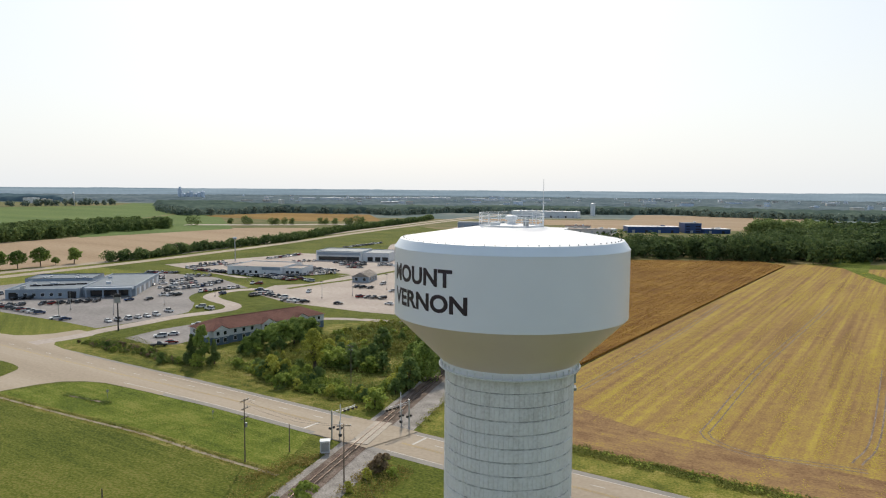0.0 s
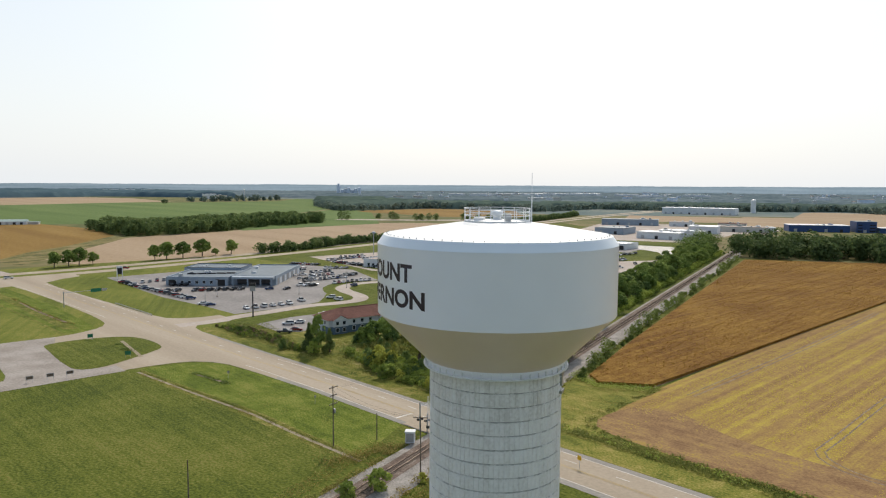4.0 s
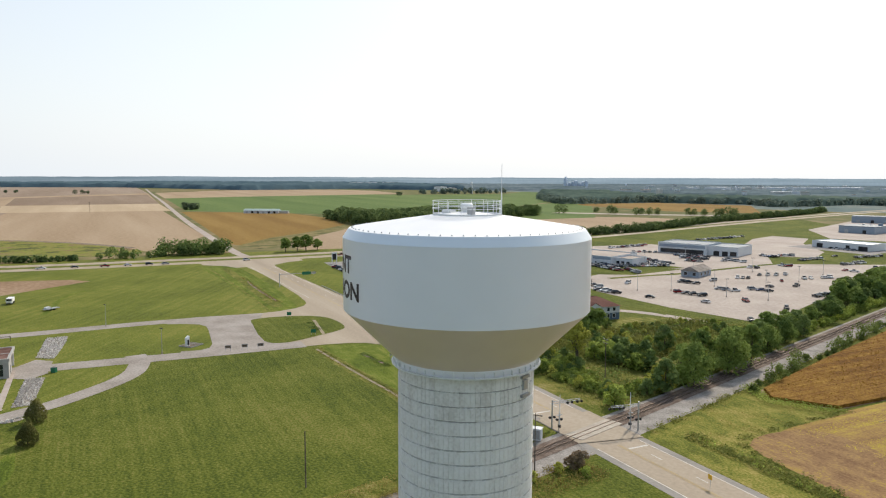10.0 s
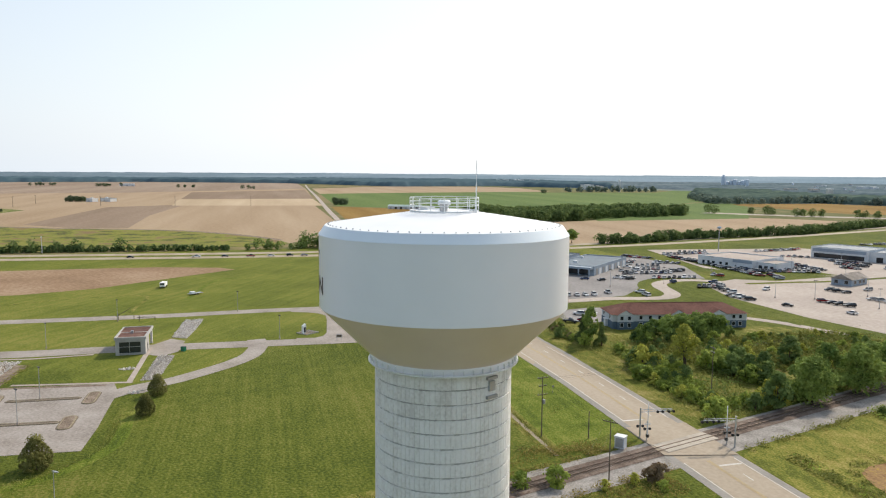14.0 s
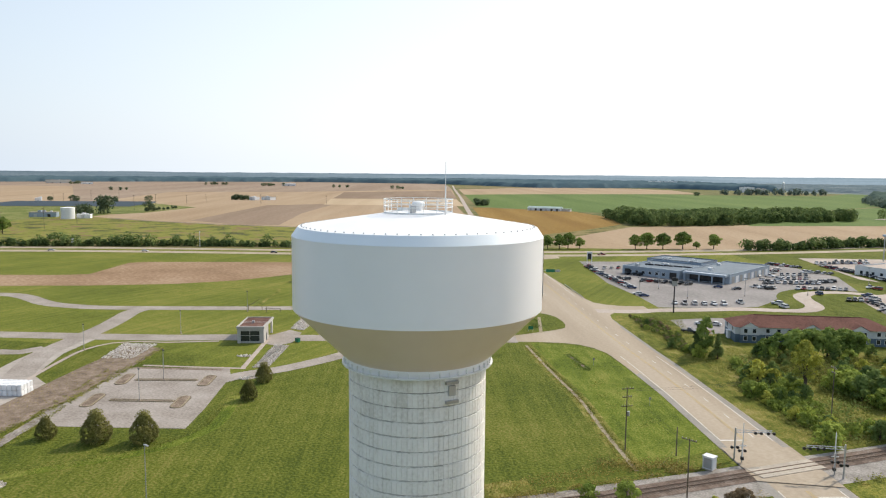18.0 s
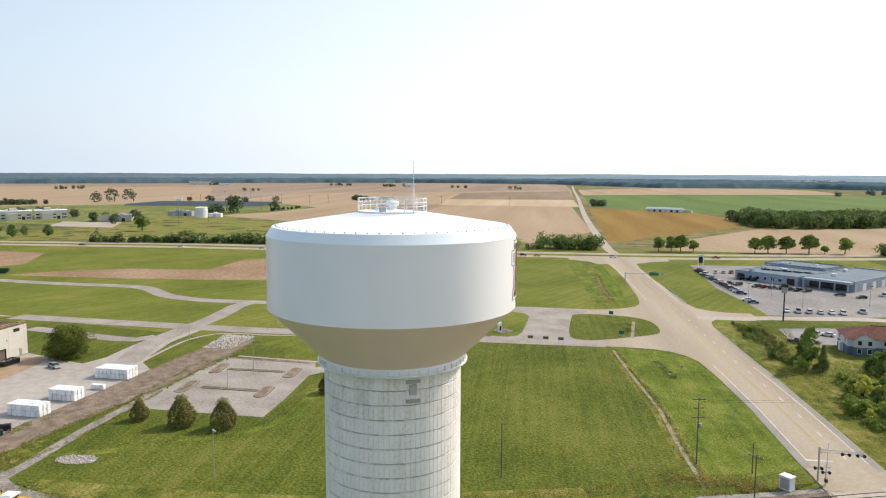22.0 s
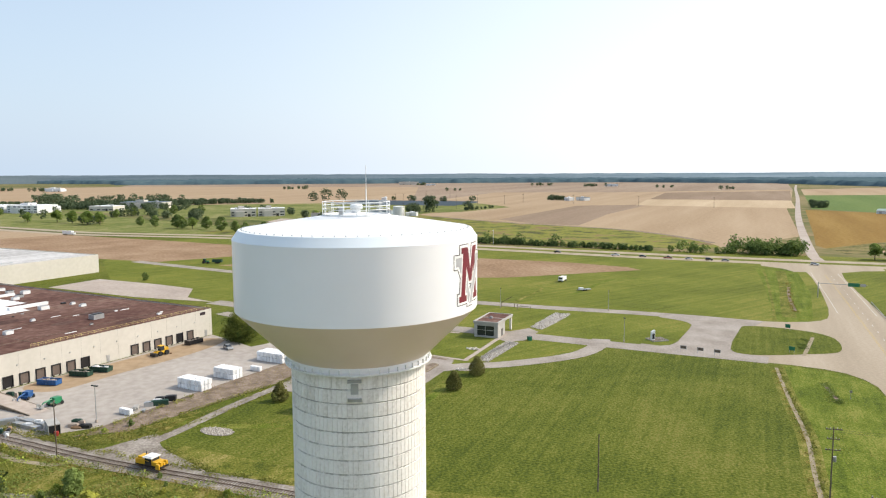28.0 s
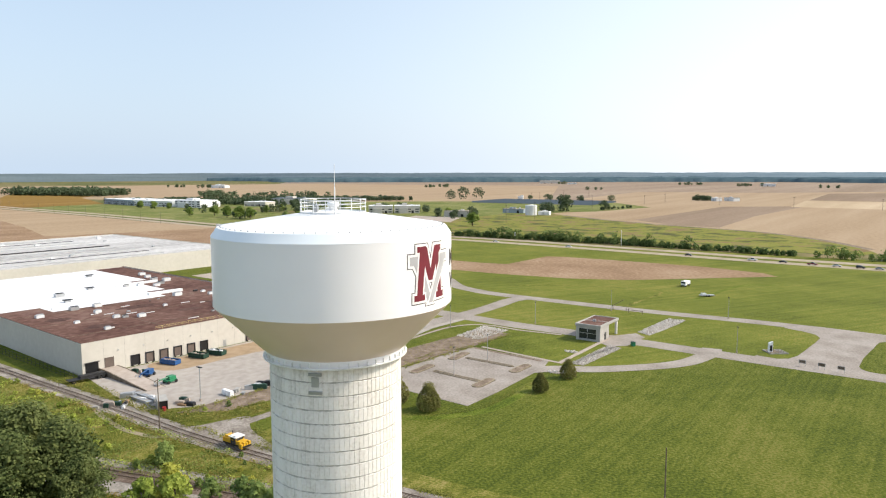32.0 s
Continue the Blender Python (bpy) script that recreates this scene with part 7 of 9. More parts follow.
for k in range(120):
    a, d = radians(rr.uniform(48, 112)), rr.uniform(1850, 3700)
    x, y = d * math.cos(a), d * math.sin(a)
    w = rr.uniform(14, 60) if rr.random() < 0.3 else rr.uniform(10, 20)
    t = thing("town_house", x, y, 0, rr.uniform(0, 180), "small far town building with a pale roof", "house", "roofs of the far town")
    hh = rr.uniform(12, 19)
    part("wall", boxes((0, w, 0, w * 0.5, 0, hh)), rr.choice([WALL_WHITE, WALL_CREAM, HAZE_GREY]), t)
    part("roof", boxes((-0.4, w + 0.4, -0.4, w * 0.5 + 0.4, hh, hh + 1.2)), rr.choice([ROOF_MEMBRANE, WALL_WHITE, HAZE_GREY, LOT]), t)

for x, y, w in ((-690, 2674, 60), (-616, 2723, 90), (-530, 2785, 60), (-471, 2848, 110), (-380, 2911, 80), (-322, 2974, 70), (-247, 3038, 120), (-186, 3090, 60), (-60, 2900, 90), (60, 2760, 70), (200, 2900, 100)):
    t = thing("town_hall_roof", x, y, 0, -20, "long white works hall in the far town", "industrial building", "roofs of the far town")
    part("wall", boxes((0, w, 0, 30, 0, 17)), WALL_WHITE, t)
    part("roof", boxes((-0.4, w + 0.4, -0.4, 30.4, 17, 18)), ROOF_MEMBRANE, t)

# the gatehouse
gate = thing("gatehouse", -180.3, 40.3, 0, angle_of((-180.3, 40.3), (-176.6, 46.6)), "grey block gatehouse with an open drive-through", "gatehouse")
GL = 7.4
gate.matrix_world = gate.matrix_world @ Matrix.Diagonal((1.15, 1.2, 1.12, 1))
for dims in ((0, 0.9, 0, 0.35, 0, 4.9), (GL - 1.2, GL, 0, 0.35, 0, 4.9), (0.9, GL - 1.2, 0, 0.35, 3.6, 4.9), (0, 0.35, 0.35, 6.5, 0, 4.9), (GL - 0.35, GL, 0.35, 6.5, 0, 4.9), (0.35, GL - 0.35, 6.2, 6.5, 0, 4.9)):
    part("wall", boxes(dims), GATE_GREY, gate, "grey block wall")
for x in (0, GL - 0.6):
    part("drive_pier", boxes((x, x + 0.6, 12.4, 13.0, 0, 4.2)), CONCRETE, gate)
part("roof_edge", boxes((-0.25, GL + 0.25, -0.25, 0.15, 4.3, 4.98), (-0.25, GL + 0.25, 12.9, 13.3, 4.3, 4.98), (-0.25, 0.15, 0.15, 12.9, 4.3, 4.98), (GL - 0.15, GL + 0.25, 0.15, 12.9, 4.3, 4.98)), GATE_GREY, gate, "thick grey roof edge")
part("roof", boxes((0.15, GL - 0.15, 0.15, 12.9, 4.6, 4.8)), ROOF_BROWN, gate, "brown gravel roof")
part("window", boxes((0.9, GL - 1.2, 0.2, 0.26, 0.6, 3.6)), GLASS, gate, "dark recessed window")
part("sill", boxes((0.9, GL - 1.2, 0.05, 0.3, 0.0, 0.6)), BRICK_GREY, gate)
part("window_bar", boxes((3.4, 3.5, 0.14, 0.2, 0.6, 3.6), (0.9, GL - 1.2, 0.14, 0.2, 2.2, 2.3)), GALV, gate)
part("side_door", boxes((GL - 0.02, GL + 0.04, 3.2, 4.4, 0.0, 2.3)), DARK_METAL, gate)
part("roof_vent", boxes((3.0, 3.7, 5.0, 5.7, 4.8, 5.5)), GALV, gate)
sheet("gate_apron", [(-176, 47), (-186, 54), (-190, 62), (-184, 64), (-172, 56), (-170, 50)], 0.1, ASPHALT_LIGHT, "worn asphalt by the gatehouse", "road")
ribbon("gate_path", [(-183, 52), (-166, 42), (-150, 32.5)], 1.5, 0.11, LOT, "narrow concrete footpath", "path")


# ---- rails, signals, poles ----
slp = bmesh.new()
box(slp, -1.3, 1.3, -0.12, 0.12, 0, 0.13)
sleeper_mesh = bpy.data.meshes.new("sleeper")
slp.to_mesh(sleeper_mesh)
slp.free()
sleeper_mesh.materials.append(SLEEPER)
sl_co = np.array([v.co[:] for v in sleeper_mesh.vertices])
sl_fa = np.array([p.vertices[:] for p in sleeper_mesh.polygons])


def spaced(line, gap):
    out, need = [], 0.0
    for a, b in zip(line, line[1:]):
        d = (b - a).length
        while need < d:
            out.append((a.lerp(b, need / d), math.atan2(b.y - a.y, b.x - a.x) - math.pi / 2))
            need += gap
        need -= d
    return out


def sleepers(line, owner, z, y0, y1, most):
    near, rest = [], []
    for q, a in spaced(line, 0.62):
        (near if y0 < q.y < y1 and len(near) < most else rest).append((q, a))
    for q, a in near:
        o = new("sleeper", sleeper_mesh)
        o.parent, o.location, o.rotation_euler.z = owner, (q.x, q.y, z), a
    co, fa = [], []
    for k, (q, a) in enumerate(rest):
        c, s = math.cos(a), math.sin(a)
        co.append(sl_co @ np.array([[c, s, 0], [-s, c, 0], [0, 0, 1]]) + np.array([q.x, q.y, z]))
        fa.append(sl_fa + 8 * k)
    me = bpy.data.meshes.new("sleeper_rest")
    me.from_pydata(np.concatenate(co), [], np.concatenate(fa).tolist())
    me.materials.append(SLEEPER)
    o = new("sleeper_rest", me)
    o.parent = owner
    o["kind"] = "stuff"


sleepers(main_line, main_track, 0.035, 40, 170, 200)
sleepers(spur_line, spur_track, 0.0, -90, 20, 180)
# planked crossing
cx, cy = rail_x(98.6), 98.6
cr = thing("level_crossing", cx, cy, 0, math.degrees(math.atan2(1, 0.2505)), "pale concrete panel level crossing", "level crossing")
for k in range(5):
    for y0, y1 in ((-2.2, -0.82), (-0.6, 0.6), (0.82, 2.2)):
        part("panel", boxes((-7.6 + k * 3.03, -4.6 + k * 3.03, y0, y1, 0.06, 0.30)), PALE_PANEL, cr)
sheet("crossing_fill", [uv(68, 62.7), uv(84, 62.7), uv(84, 77.5), uv(65, 77.5)], 0.2, CONCRETE_ROAD, "worn asphalt at the crossing", "road")


def pole(x, y, h, arms=(), label="weathered wooden utility pole with crossarm", name="utility_pole", lean=0.0, turn=0.0):
    t = thing(name, x, y, 0, turn, label, "pole")
    part("shaft", bar(bmesh.new(), (0, 0, -0.2), (lean, 0, h), 0.14, 8, 0.09), WOOD_POLE, t)
    for z, w in arms:
        a = part("crossarm", boxes((lean - w, lean + w, -0.2, -0.08, z, z + 0.14)), WOOD_POLE, t)
        for k in (-0.9, -0.4, 0.4, 0.9):
            part("insulator", bar(bmesh.new(), (lean + k * w, -0.14, z + 0.14), (lean + k * w, -0.14, z + 0.34), 0.06), GALV, a)
    return t


pa = pole(-49.4, 79.4, 13.3, ((12.9, 1.3), (11.2, 1.0), (9.3, 1.2)), turn=70)
part("transformer", bar(bmesh.new(), (0.4, 0, 7.3), (0.4, 0, 8.2), 0.28, 10), GALV, pa, "grey transformer can")
pole(-37.5, 135, 12.5, ((11.9, 1.2), (10.8, 0.9)), turn=-35)
pole(-42, 86, 6, (), "short plain wooden pole")
pole(-27.5, 70.8, 11.5, ((11.1, 1.4),), turn=10)
pole(-58.8, 41.8, 10.5, (), "plain wooden pole in the grass")
pole(-88.5, -60, 11.5, ((11.0, 1.1),), "wooden pole with crossarm beside the spur")
for x, y in ((-78, -7),):
    t = thing("street_lamp", x, y, 0, 20, "tall grey lamp post in the grass", "street lamp")
    part("shaft", bar(bmesh.new(), (0, 0, 0), (0, 0, 9.5), 0.1, 8, 0.06), GALV, t)
    part("head", boxes((-0.1, 1.1, -0.15, 0.15, 9.5, 9.65)), GALV, t)
WIRES = [((-49.4, 79.4, 12.7), (-37.5, 135, 12.0)), ((-49.4, 79.4, 12.7), (-27.5, 70.8, 11.2)), ((-37.5, 135, 12.0), (-20, 196, 12.0)), ((-27.5, 70.8, 11.2), (-8, 20, 11.2))]
for a, b in WIRES:
    for off in (-0.8, 0.8):
        bm = bmesh.new()
        a2, b2 = Vector(a) + Vector((off, off * 0.4, 0)), Vector(b) + Vector((off, off * 0.4, 0))
        pts = [a2.lerp(b2, k / 8) - Vector((0, 0, 1.2 * (1 - (2 * k / 8 - 1) ** 2))) for k in range(9)]
        rings = [[bm.verts.new(p + Vector((0.012 * math.cos(k * math.pi / 2), 0, 0.012 * math.sin(k * math.pi / 2)))) for k in range(4)] for p in pts]
        for lo, hi in zip(rings, rings[1:]):
            for k in range(4):
                bm.faces.new((lo[k], lo[(k + 1) % 4], hi[(k + 1) % 4], hi[k]))
        tagged(mesh_object("overhead_wire", bm, DARK_METAL), "thin sagging overhead wire between poles", "wire")
# thin poles of the power lines through the far fields
for x, y, h in ((-724, 24, 20), (-782, 58, 21), (-685, -12, 19), (-1345, 82, 15), (-1339, 97, 15), (-1530, 215, 22), (-1032, 157, 21), (-1198, 219, 17), (-1180, 264, 16), (-1256, 316, 15), (-1150, 380, 16), (-1080, 470, 16), (-1000, 560, 16), (-1420, 150, 18)):
    t = thing("utility_pole", x, y, 0, 60, "thin tall wooden pole of a far power line", "pole", "poles of the far power lines")
    part("shaft", bar(bmesh.new(), (0, 0, -0.2), (0, 0, h), 0.26, 6, 0.17), WOOD_POLE, t)
    part("crossarm", boxes((-1.5, 1.5, -0.12, 0.12, h - 0.9, h - 0.6)), WOOD_POLE, t)
t = thing("lamp_mast", -490, 108, 0, 0, "white lighting mast beside the highway", "mast")
part("shaft", bar(bmesh.new(), (0, 0, 0), (0, 0, 11), 0.2, 8, 0.14), SIGN_WHITE, t)
part("head", boxes((-0.5, 0.5, -0.3, 0.3, 10.6, 11.3)), SIGN_WHITE, t)
t = thing("road_sign", -538, 29, 0, 60, "pale sign on a post beside the highway", "sign")
part("post", bar(bmesh.new(), (0, 0, 0), (0, 0, 6), 0.14, 8), GALV, t)
part("panel", boxes((-0.9, 0.9, -0.06, 0.06, 2.6, 3.6), (-0.6, 0.6, -0.06, 0.06, 4.6, 5.8)), SIGN_WHITE, t)
# further poles and lamp posts
LAMPS = [(-80.7, 295.5), (-66.8, 304.9), (-52, 330), (-40, 300), (-30, 345), (-18, 372), (-46, 400), (-10, 410), (-70, 360), (-22, 300), (-160, 240), (-185, 250), (-150, 268), (-136, 296), (-160, 330), (-205, 300), (-176, 226), (-140, 360), (-110, 400), (-95, 440)]
t0 = thing("car_park_lamp", 0, 0, -300, 0, "tall slim grey car park lamp", "street lamp", "car park lamps")
part("shaft", bar(bmesh.new(), (0, 0, 0), (0, 0, 8.5), 0.11, 6, 0.08), GALV, t0)
part("head", boxes((-0.9, 0.9, -0.2, 0.2, 8.5, 8.7)), DARK_METAL, t0)
part("footing", bar(bmesh.new(), (0, 0, 0), (0, 0, 0.7), 0.3, 8), LOT, t0)
for x, y in LAMPS:
    copy_thing(t0, pose(x, y, 0, 0, 0, 30))
for x, y in ((-134, 2), (-150, 11), (-196, -3), (-204, 28), (-165, 88), (-218, 102), (-231, 60)):
    copy_thing(t0, pose(x, y, 0, 0, 0, 0) @ Matrix.Diagonal((0.8, 0.8, 0.95, 1)))["label"] = "slim dark lamp post by the drive"
for x, y in ((-108, -59),):
    copy_thing(t0, pose(x, y, 0, 0, 0, 60))["label"] = "lamp post at the yard edge"
PROTOS.append(t0)
for k in range(16):
    q = hl[6 + k * 4] if 6 + k * 4 < len(hl) else hl[-1]
    s = shifted(hl, -14)[min(6 + k * 4, len(hl) - 1)]
    pole(s.x, s.y, 13, ((12.3, 1.2),), "tall wooden pole along the highway", turn=30)
big = thing("pole_sign", -141, 207, 0, 20, "tall dark sign pole with a weathered panel", "sign")
part("shaft", bar(bmesh.new(), (0, 0, 0), (0, 0, 14.6), 0.3, 8, 0.22), DARK_METAL, big)
part("panel", boxes((-1.1, 1.1, -0.25, 0.25, 11.0, 13.2)), BRICK_GREY, big)
part("cap", boxes((-1.3, 1.3, -0.35, 0.35, 13.2, 14.4)), DARK_METAL, big)
wt = thing("sign_ball", -185, 470, 0, 0, "small far pole with a round white sign", "sign")
part("shaft", bar(bmesh.new(), (0, 0, 0), (0, 0, 17), 0.35, 8), GALV, wt)
part("head", lathe([(0.1, 16.4), (1.5, 17), (1.6, 17.6), (0.9, 18.3), (0.1, 18.4)], 16), WALL_BLUEGREY, wt)


def signal(x, y, turn, reach, label):
    """A crossing signal: mast with lights, a cantilever arm with two pairs of lights, and a raised gate arm."""
    t = thing("crossing_signal", x, y, 0, turn, label, "crossing signal", "level crossing signals")
    part("mast", bar(bmesh.new(), (0, 0, 0), (0, 0, 6.6), 0.17, 8), GALV, t)
    arm = bmesh.new()
    for dz in (0, 0.55):
        bar(arm, (0, 0, 5.6 + dz), (reach, 0, 5.9 + dz * 0.6), 0.06)
    for k in range(6):
        bar(arm, (reach * k / 6, 0, 5.6 + 0.05 * k), (reach * (k + 1) / 6, 0, 6.15 - 0.02 * k), 0.035)
    part("cantilever", arm, GALV, t, "grey lattice cantilever")
    for px, pz in ((reach * 0.62, 5.6), (reach * 0.97, 5.6), (0, 2.6)):
        h = part("light_bar", boxes((px - 0.7, px + 0.7, -0.06, 0.06, pz - 0.04, pz + 0.04)), DARK_METAL, t)
        for s in (-0.55, 0.55):
            part("hood", bar(bmesh.new(), (px + s, -0.18, pz), (px + s, 0.12, pz), 0.3, 10), BLACK, h)
    g = thing("gate_mast", 0, 0, 0, 0, "", "")
    g.parent = t
    g.location = (0.9, -1.6, 0)
    part("mast", bar(bmesh.new(), (0, 0, 0), (0, 0, 4.2), 0.12, 8), GALV, g)
    part("light_bar", boxes((-0.7, 0.7, -0.06, 0.06, 2.5, 2.6)), DARK_METAL, g)
    part("gate_arm", boxes((-0.07, 0.07, -0.3, -0.2, 1.2, 8.2)), SIGN_WHITE, g, "raised white gate arm")
    for s in (-0.55, 0.55):
        part("hood", bar(bmesh.new(), (s, -0.18, 2.55), (s, 0.12, 2.55), 0.28, 10), BLACK, g)
    part("crossbuck", boxes((-0.7, 0.7, -0.14, -0.1, 3.5, 3.7)), SIGN_WHITE, g)
    part("counterweight", boxes((-0.25, 0.25, -0.5, 0.1, 0.8, 1.4)), DARK_METAL, g)


signal(-34.6, 94.2, 52, 7.0, "railway crossing signal with cantilever lights and raised gate")
signal(-18.2, 103.6, 232, 7.0, "railway crossing signal with cantilever lights and raised gate")
cab = thing("relay_cabinet", -34.4, 86.2, 0, 10, "white steel relay cabinet beside the crossing", "cabinet")
part("body", boxes((-1.0, 1.0, -0.8, 0.8, 0.2, 2.5)), WALL_WHITE, cab)
part("lid", boxes((-1.12, 1.12, -0.92, 0.92, 2.5, 2.68)), WALL_WHITE, cab)
part("door", boxes((-0.8, 0.8, -0.84, -0.8, 0.4, 2.3)), BRICK_GREY, cab)
part("plinth", boxes((-1.1, 1.1, -0.9, 0.9, 0, 0.2)), LOT, cab)


def road_sign(x, y, turn, w, h, z, mat, label, posts=1, name="road_sign"):
    t = thing(name, x, y, 0, turn, label, "sign")
    for k in range(posts):
        px = 0 if posts == 1 else -w / 2 + 0.15 + k * (w - 0.3) / (posts - 1)
        part("post", bar(bmesh.new(), (px, 0, 0), (px, 0, z + h), 0.05), GALV, t)
    p = part("panel", boxes((-w / 2, w / 2, -0.1, -0.05, z, z + h)), mat, t)
    return t


for x, y in ((-150.3, 101.6), (-147.1, 105.6), (-144, 109.5)):
    s = road_sign(x, y, 52, 1.9, 1.0, 1.0, BRICK_GREY, "low grey notice board on two posts", 2, "notice_board")
    part("plate", boxes((-0.75, 0.75, -0.12, -0.1, 1.15, 1.85)), STAINED, s)
road_sign(-174, 152, 40, 1.7, 1.3, 0.9, SIGN_GREEN, "green guide sign beside the drive", 2)
road_sign(-144, 134, 40, 1.7, 1.2, 0.9, SIGN_GREEN, "low green guide sign on the island", 2)
road_sign(-100, 121, 60, 0.6, 0.6, 1.6, BRICK_GREY, "small dark road sign at the verge")
road_sign(2, 82, -30, 0.9, 0.9, 1.6, YELLOW, "orange-yellow warning sign at the verge")
road_sign(-66, 106, 60, 0.5, 0.5, 1.6, BRICK_GREY, "small road sign at the verge")
gantry = thing("sign_gantry", -234, 205, 0, 59, "arm over the road with a green sign", "sign")
part("mast", bar(bmesh.new(), (0, 0, 0), (0, 0, 7), 0.2, 8), GALV, gantry)
part("arm", boxes((0, 19, -0.12, 0.12, 6.3, 6.5)), GALV, gantry)
part("panel", boxes((11.5, 16, -0.2, -0.12, 5.6, 7.2)), SIGN_GREEN, gantry, "green sign panel")
part("side_panel", boxes((16.3, 18.4, -0.2, -0.12, 5.8, 7.0)), GALV, gantry)
ws = thing("pole_sign", -276, 293, 0, 45, "white framed sign with a dark panel on two legs", "sign")
part("leg", boxes((-1.6, -1.2, -0.2, 0.2, 0, 7)), SIGN_WHITE, ws)
part("leg", boxes((1.2, 1.6, -0.2, 0.2, 0, 7)), SIGN_WHITE, ws)
part("panel", boxes((-1.2, 1.2, -0.1, 0.1, 2.6, 6.4)), BLACK, ws)
part("head", boxes((-1.6, 1.6, -0.2, 0.2, 6.4, 7.4)), SIGN_WHITE, ws)
for gx, gy, lean in ((-233, 61, 35), (-226, 66, 0)):
    bg = thing("barrier_gate", gx, gy, 0, 60, "rusty barrier gate beside the drive", "gate")
    part("post", bar(bmesh.new(), (0, 0, 0), (0, 0, 2.2), 0.14), WOOD_POLE, bg)
    part("far_post", bar(bmesh.new(), (5.5, 0, 0), (5.5, 0, 1.6), 0.12), WOOD_POLE, bg)
    part("arm", bar(bmesh.new(), (-0.8, 0, 1.4), (5.6 * math.cos(radians(lean)), 0, 1.4 + 5.6 * math.sin(radians(lean))), 0.09), STAINED, bg, "brown barrier arm")
    part("brace", bar(bmesh.new(), (0, 0, 2.1), (3.0 * math.cos(radians(lean)), 0, 1.4 + 3.0 * math.sin(radians(lean))), 0.04), STAINED, bg)
mon = thing("stone_sign", -166.5, 98.5, 0, 8, "slender white sign slab standing in a dark planted bed", "sign")
part("bed", boxes((-2.4, 2.4, -0.9, 4.4, 0, 0.22)), STAINED, mon, "dark brown planted bed")
part("bed_kerb", boxes((-2.6, 2.6, -1.1, -0.9, 0, 0.3), (-2.6, 2.6, 4.4, 4.6, 0, 0.3), (-2.6, -2.4, -0.9, 4.4, 0, 0.3), (2.4, 2.6, -0.9, 4.4, 0, 0.3)), BRICK_GREY, mon)
bm = bmesh.new()
v = [bm.verts.new(p) for p in [(x, y, z) for x in (-0.45, 0.45) for y, z in ((-0.5, 0.22), (0.7, 0.22), (0.7, 3.5), (-0.5, 2.9))]]
part("slab", bm_face(v, bm, [(3, 2, 1, 0), (4, 5, 6, 7), (0, 1, 5, 4), (1, 2, 6, 5), (2, 3, 7, 6), (3, 0, 4, 7)]), SIGN_WHITE, mon, "white slab with a slanting top")
part("panel", boxes((0.45, 0.5, -0.3, 0.5, 0.5, 2.3)), BLACK, mon, "black lower panel")
for k in range(9):
    part("stone", boxes((-2.0 + 0.5 * k, -1.7 + 0.5 * k, 2.4 + 0.5 * (k % 3), 2.75 + 0.5 * (k % 3), 0.2, 0.42)), BRICK_GREY, mon)
gb = thing("waste_bin", -171.6, 57.6, 0, 20, "green waste bin by the drive", "bin")
part("body", boxes((-0.7, 0.7, -0.5, 0.5, 0.1, 1.4)), SIGN_GREEN, gb)
part("lid", boxes((-0.75, 0.75, -0.55, 0.55, 1.4, 1.5)), DUMPSTER_GREEN, gb)
# islands in the small car park
def stadium(L, r, z0, z1, inner=0.0):
    """A kerb ring (or a filled slab) with round ends."""
    pts = [(L * s + r * math.cos(a), r * math.sin(a)) for s, a0 in ((1, -90), (-1, 90)) for a in (radians(a0 + 30 * k) for k in range(7))]
    bm = bmesh.new()
    k = (r - inner) / r if inner else 0
    ins = [(L * s + (r - inner) * math.cos(a), (r - inner) * math.sin(a)) for s, a0 in ((1, -90), (-1, 90)) for a in (radians(a0 + 30 * q) for q in range(7))]
    n = len(pts)
    top = [bm.verts.new((x, y, z1)) for x, y in pts]
    low = [bm.verts.new((x, y, z0)) for x, y in pts]
    for q in range(n):
        bm.faces.new((low[q], low[(q + 1) % n], top[(q + 1) % n], top[q]))
    if inner:
        it = [bm.verts.new((x, y, z1)) for x, y in ins]
        for q in range(n):
            bm.faces.new((top[q], top[(q + 1) % n], it[(q + 1) % n], it[q]))
    else:
        bm.faces.new(top)
    return bm


for a, b, r in (((-136, -10), (-145, -5), 1.4), ((-124, 8), (-132, 12.5), 1.4), ((-151, 0), (-160, 4.5), 1.4), ((-138.5, 18), (-147, 23), 1.4), ((-138.5, -4), (-129.5, 9), 0.75), ((-153.5, 4.5), (-144.5, 18.5), 0.75)):
    c = ((a[0] + b[0]) / 2, (a[1] + b[1]) / 2)
    t = thing("parking_island", c[0], c[1], 0, angle_of(a, b), "stained kerbed parking island with dry brown weeds", "kerb island", "parking islands")
    L2 = math.dist(a, b) / 2 - r
    part("kerb", stadium(L2, r, 0.05, 0.24, 0.3 if r > 1 else 0.2), PATH, t)
    part("soil", stadium(L2, r - 0.2, 0.05, 0.19), BANK if r > 1 else STAINED, t, "dusty brown soil" if r > 1 else "dark weedy soil")
    part("weed_line", stadium(L2, r + 0.28, 0.04, 0.1), STAINED, t, "dark brown weeds along the kerb")


# ---- vehicles ----
CAR_PAINT = [("black", (0.012, 0.012, 0.014)), ("white", (0.66, 0.66, 0.66)), ("silver", (0.36, 0.37, 0.38)), ("dark grey", (0.05, 0.053, 0.058)), ("red", (0.22, 0.012, 0.014)), ("blue", (0.025, 0.05, 0.13))]


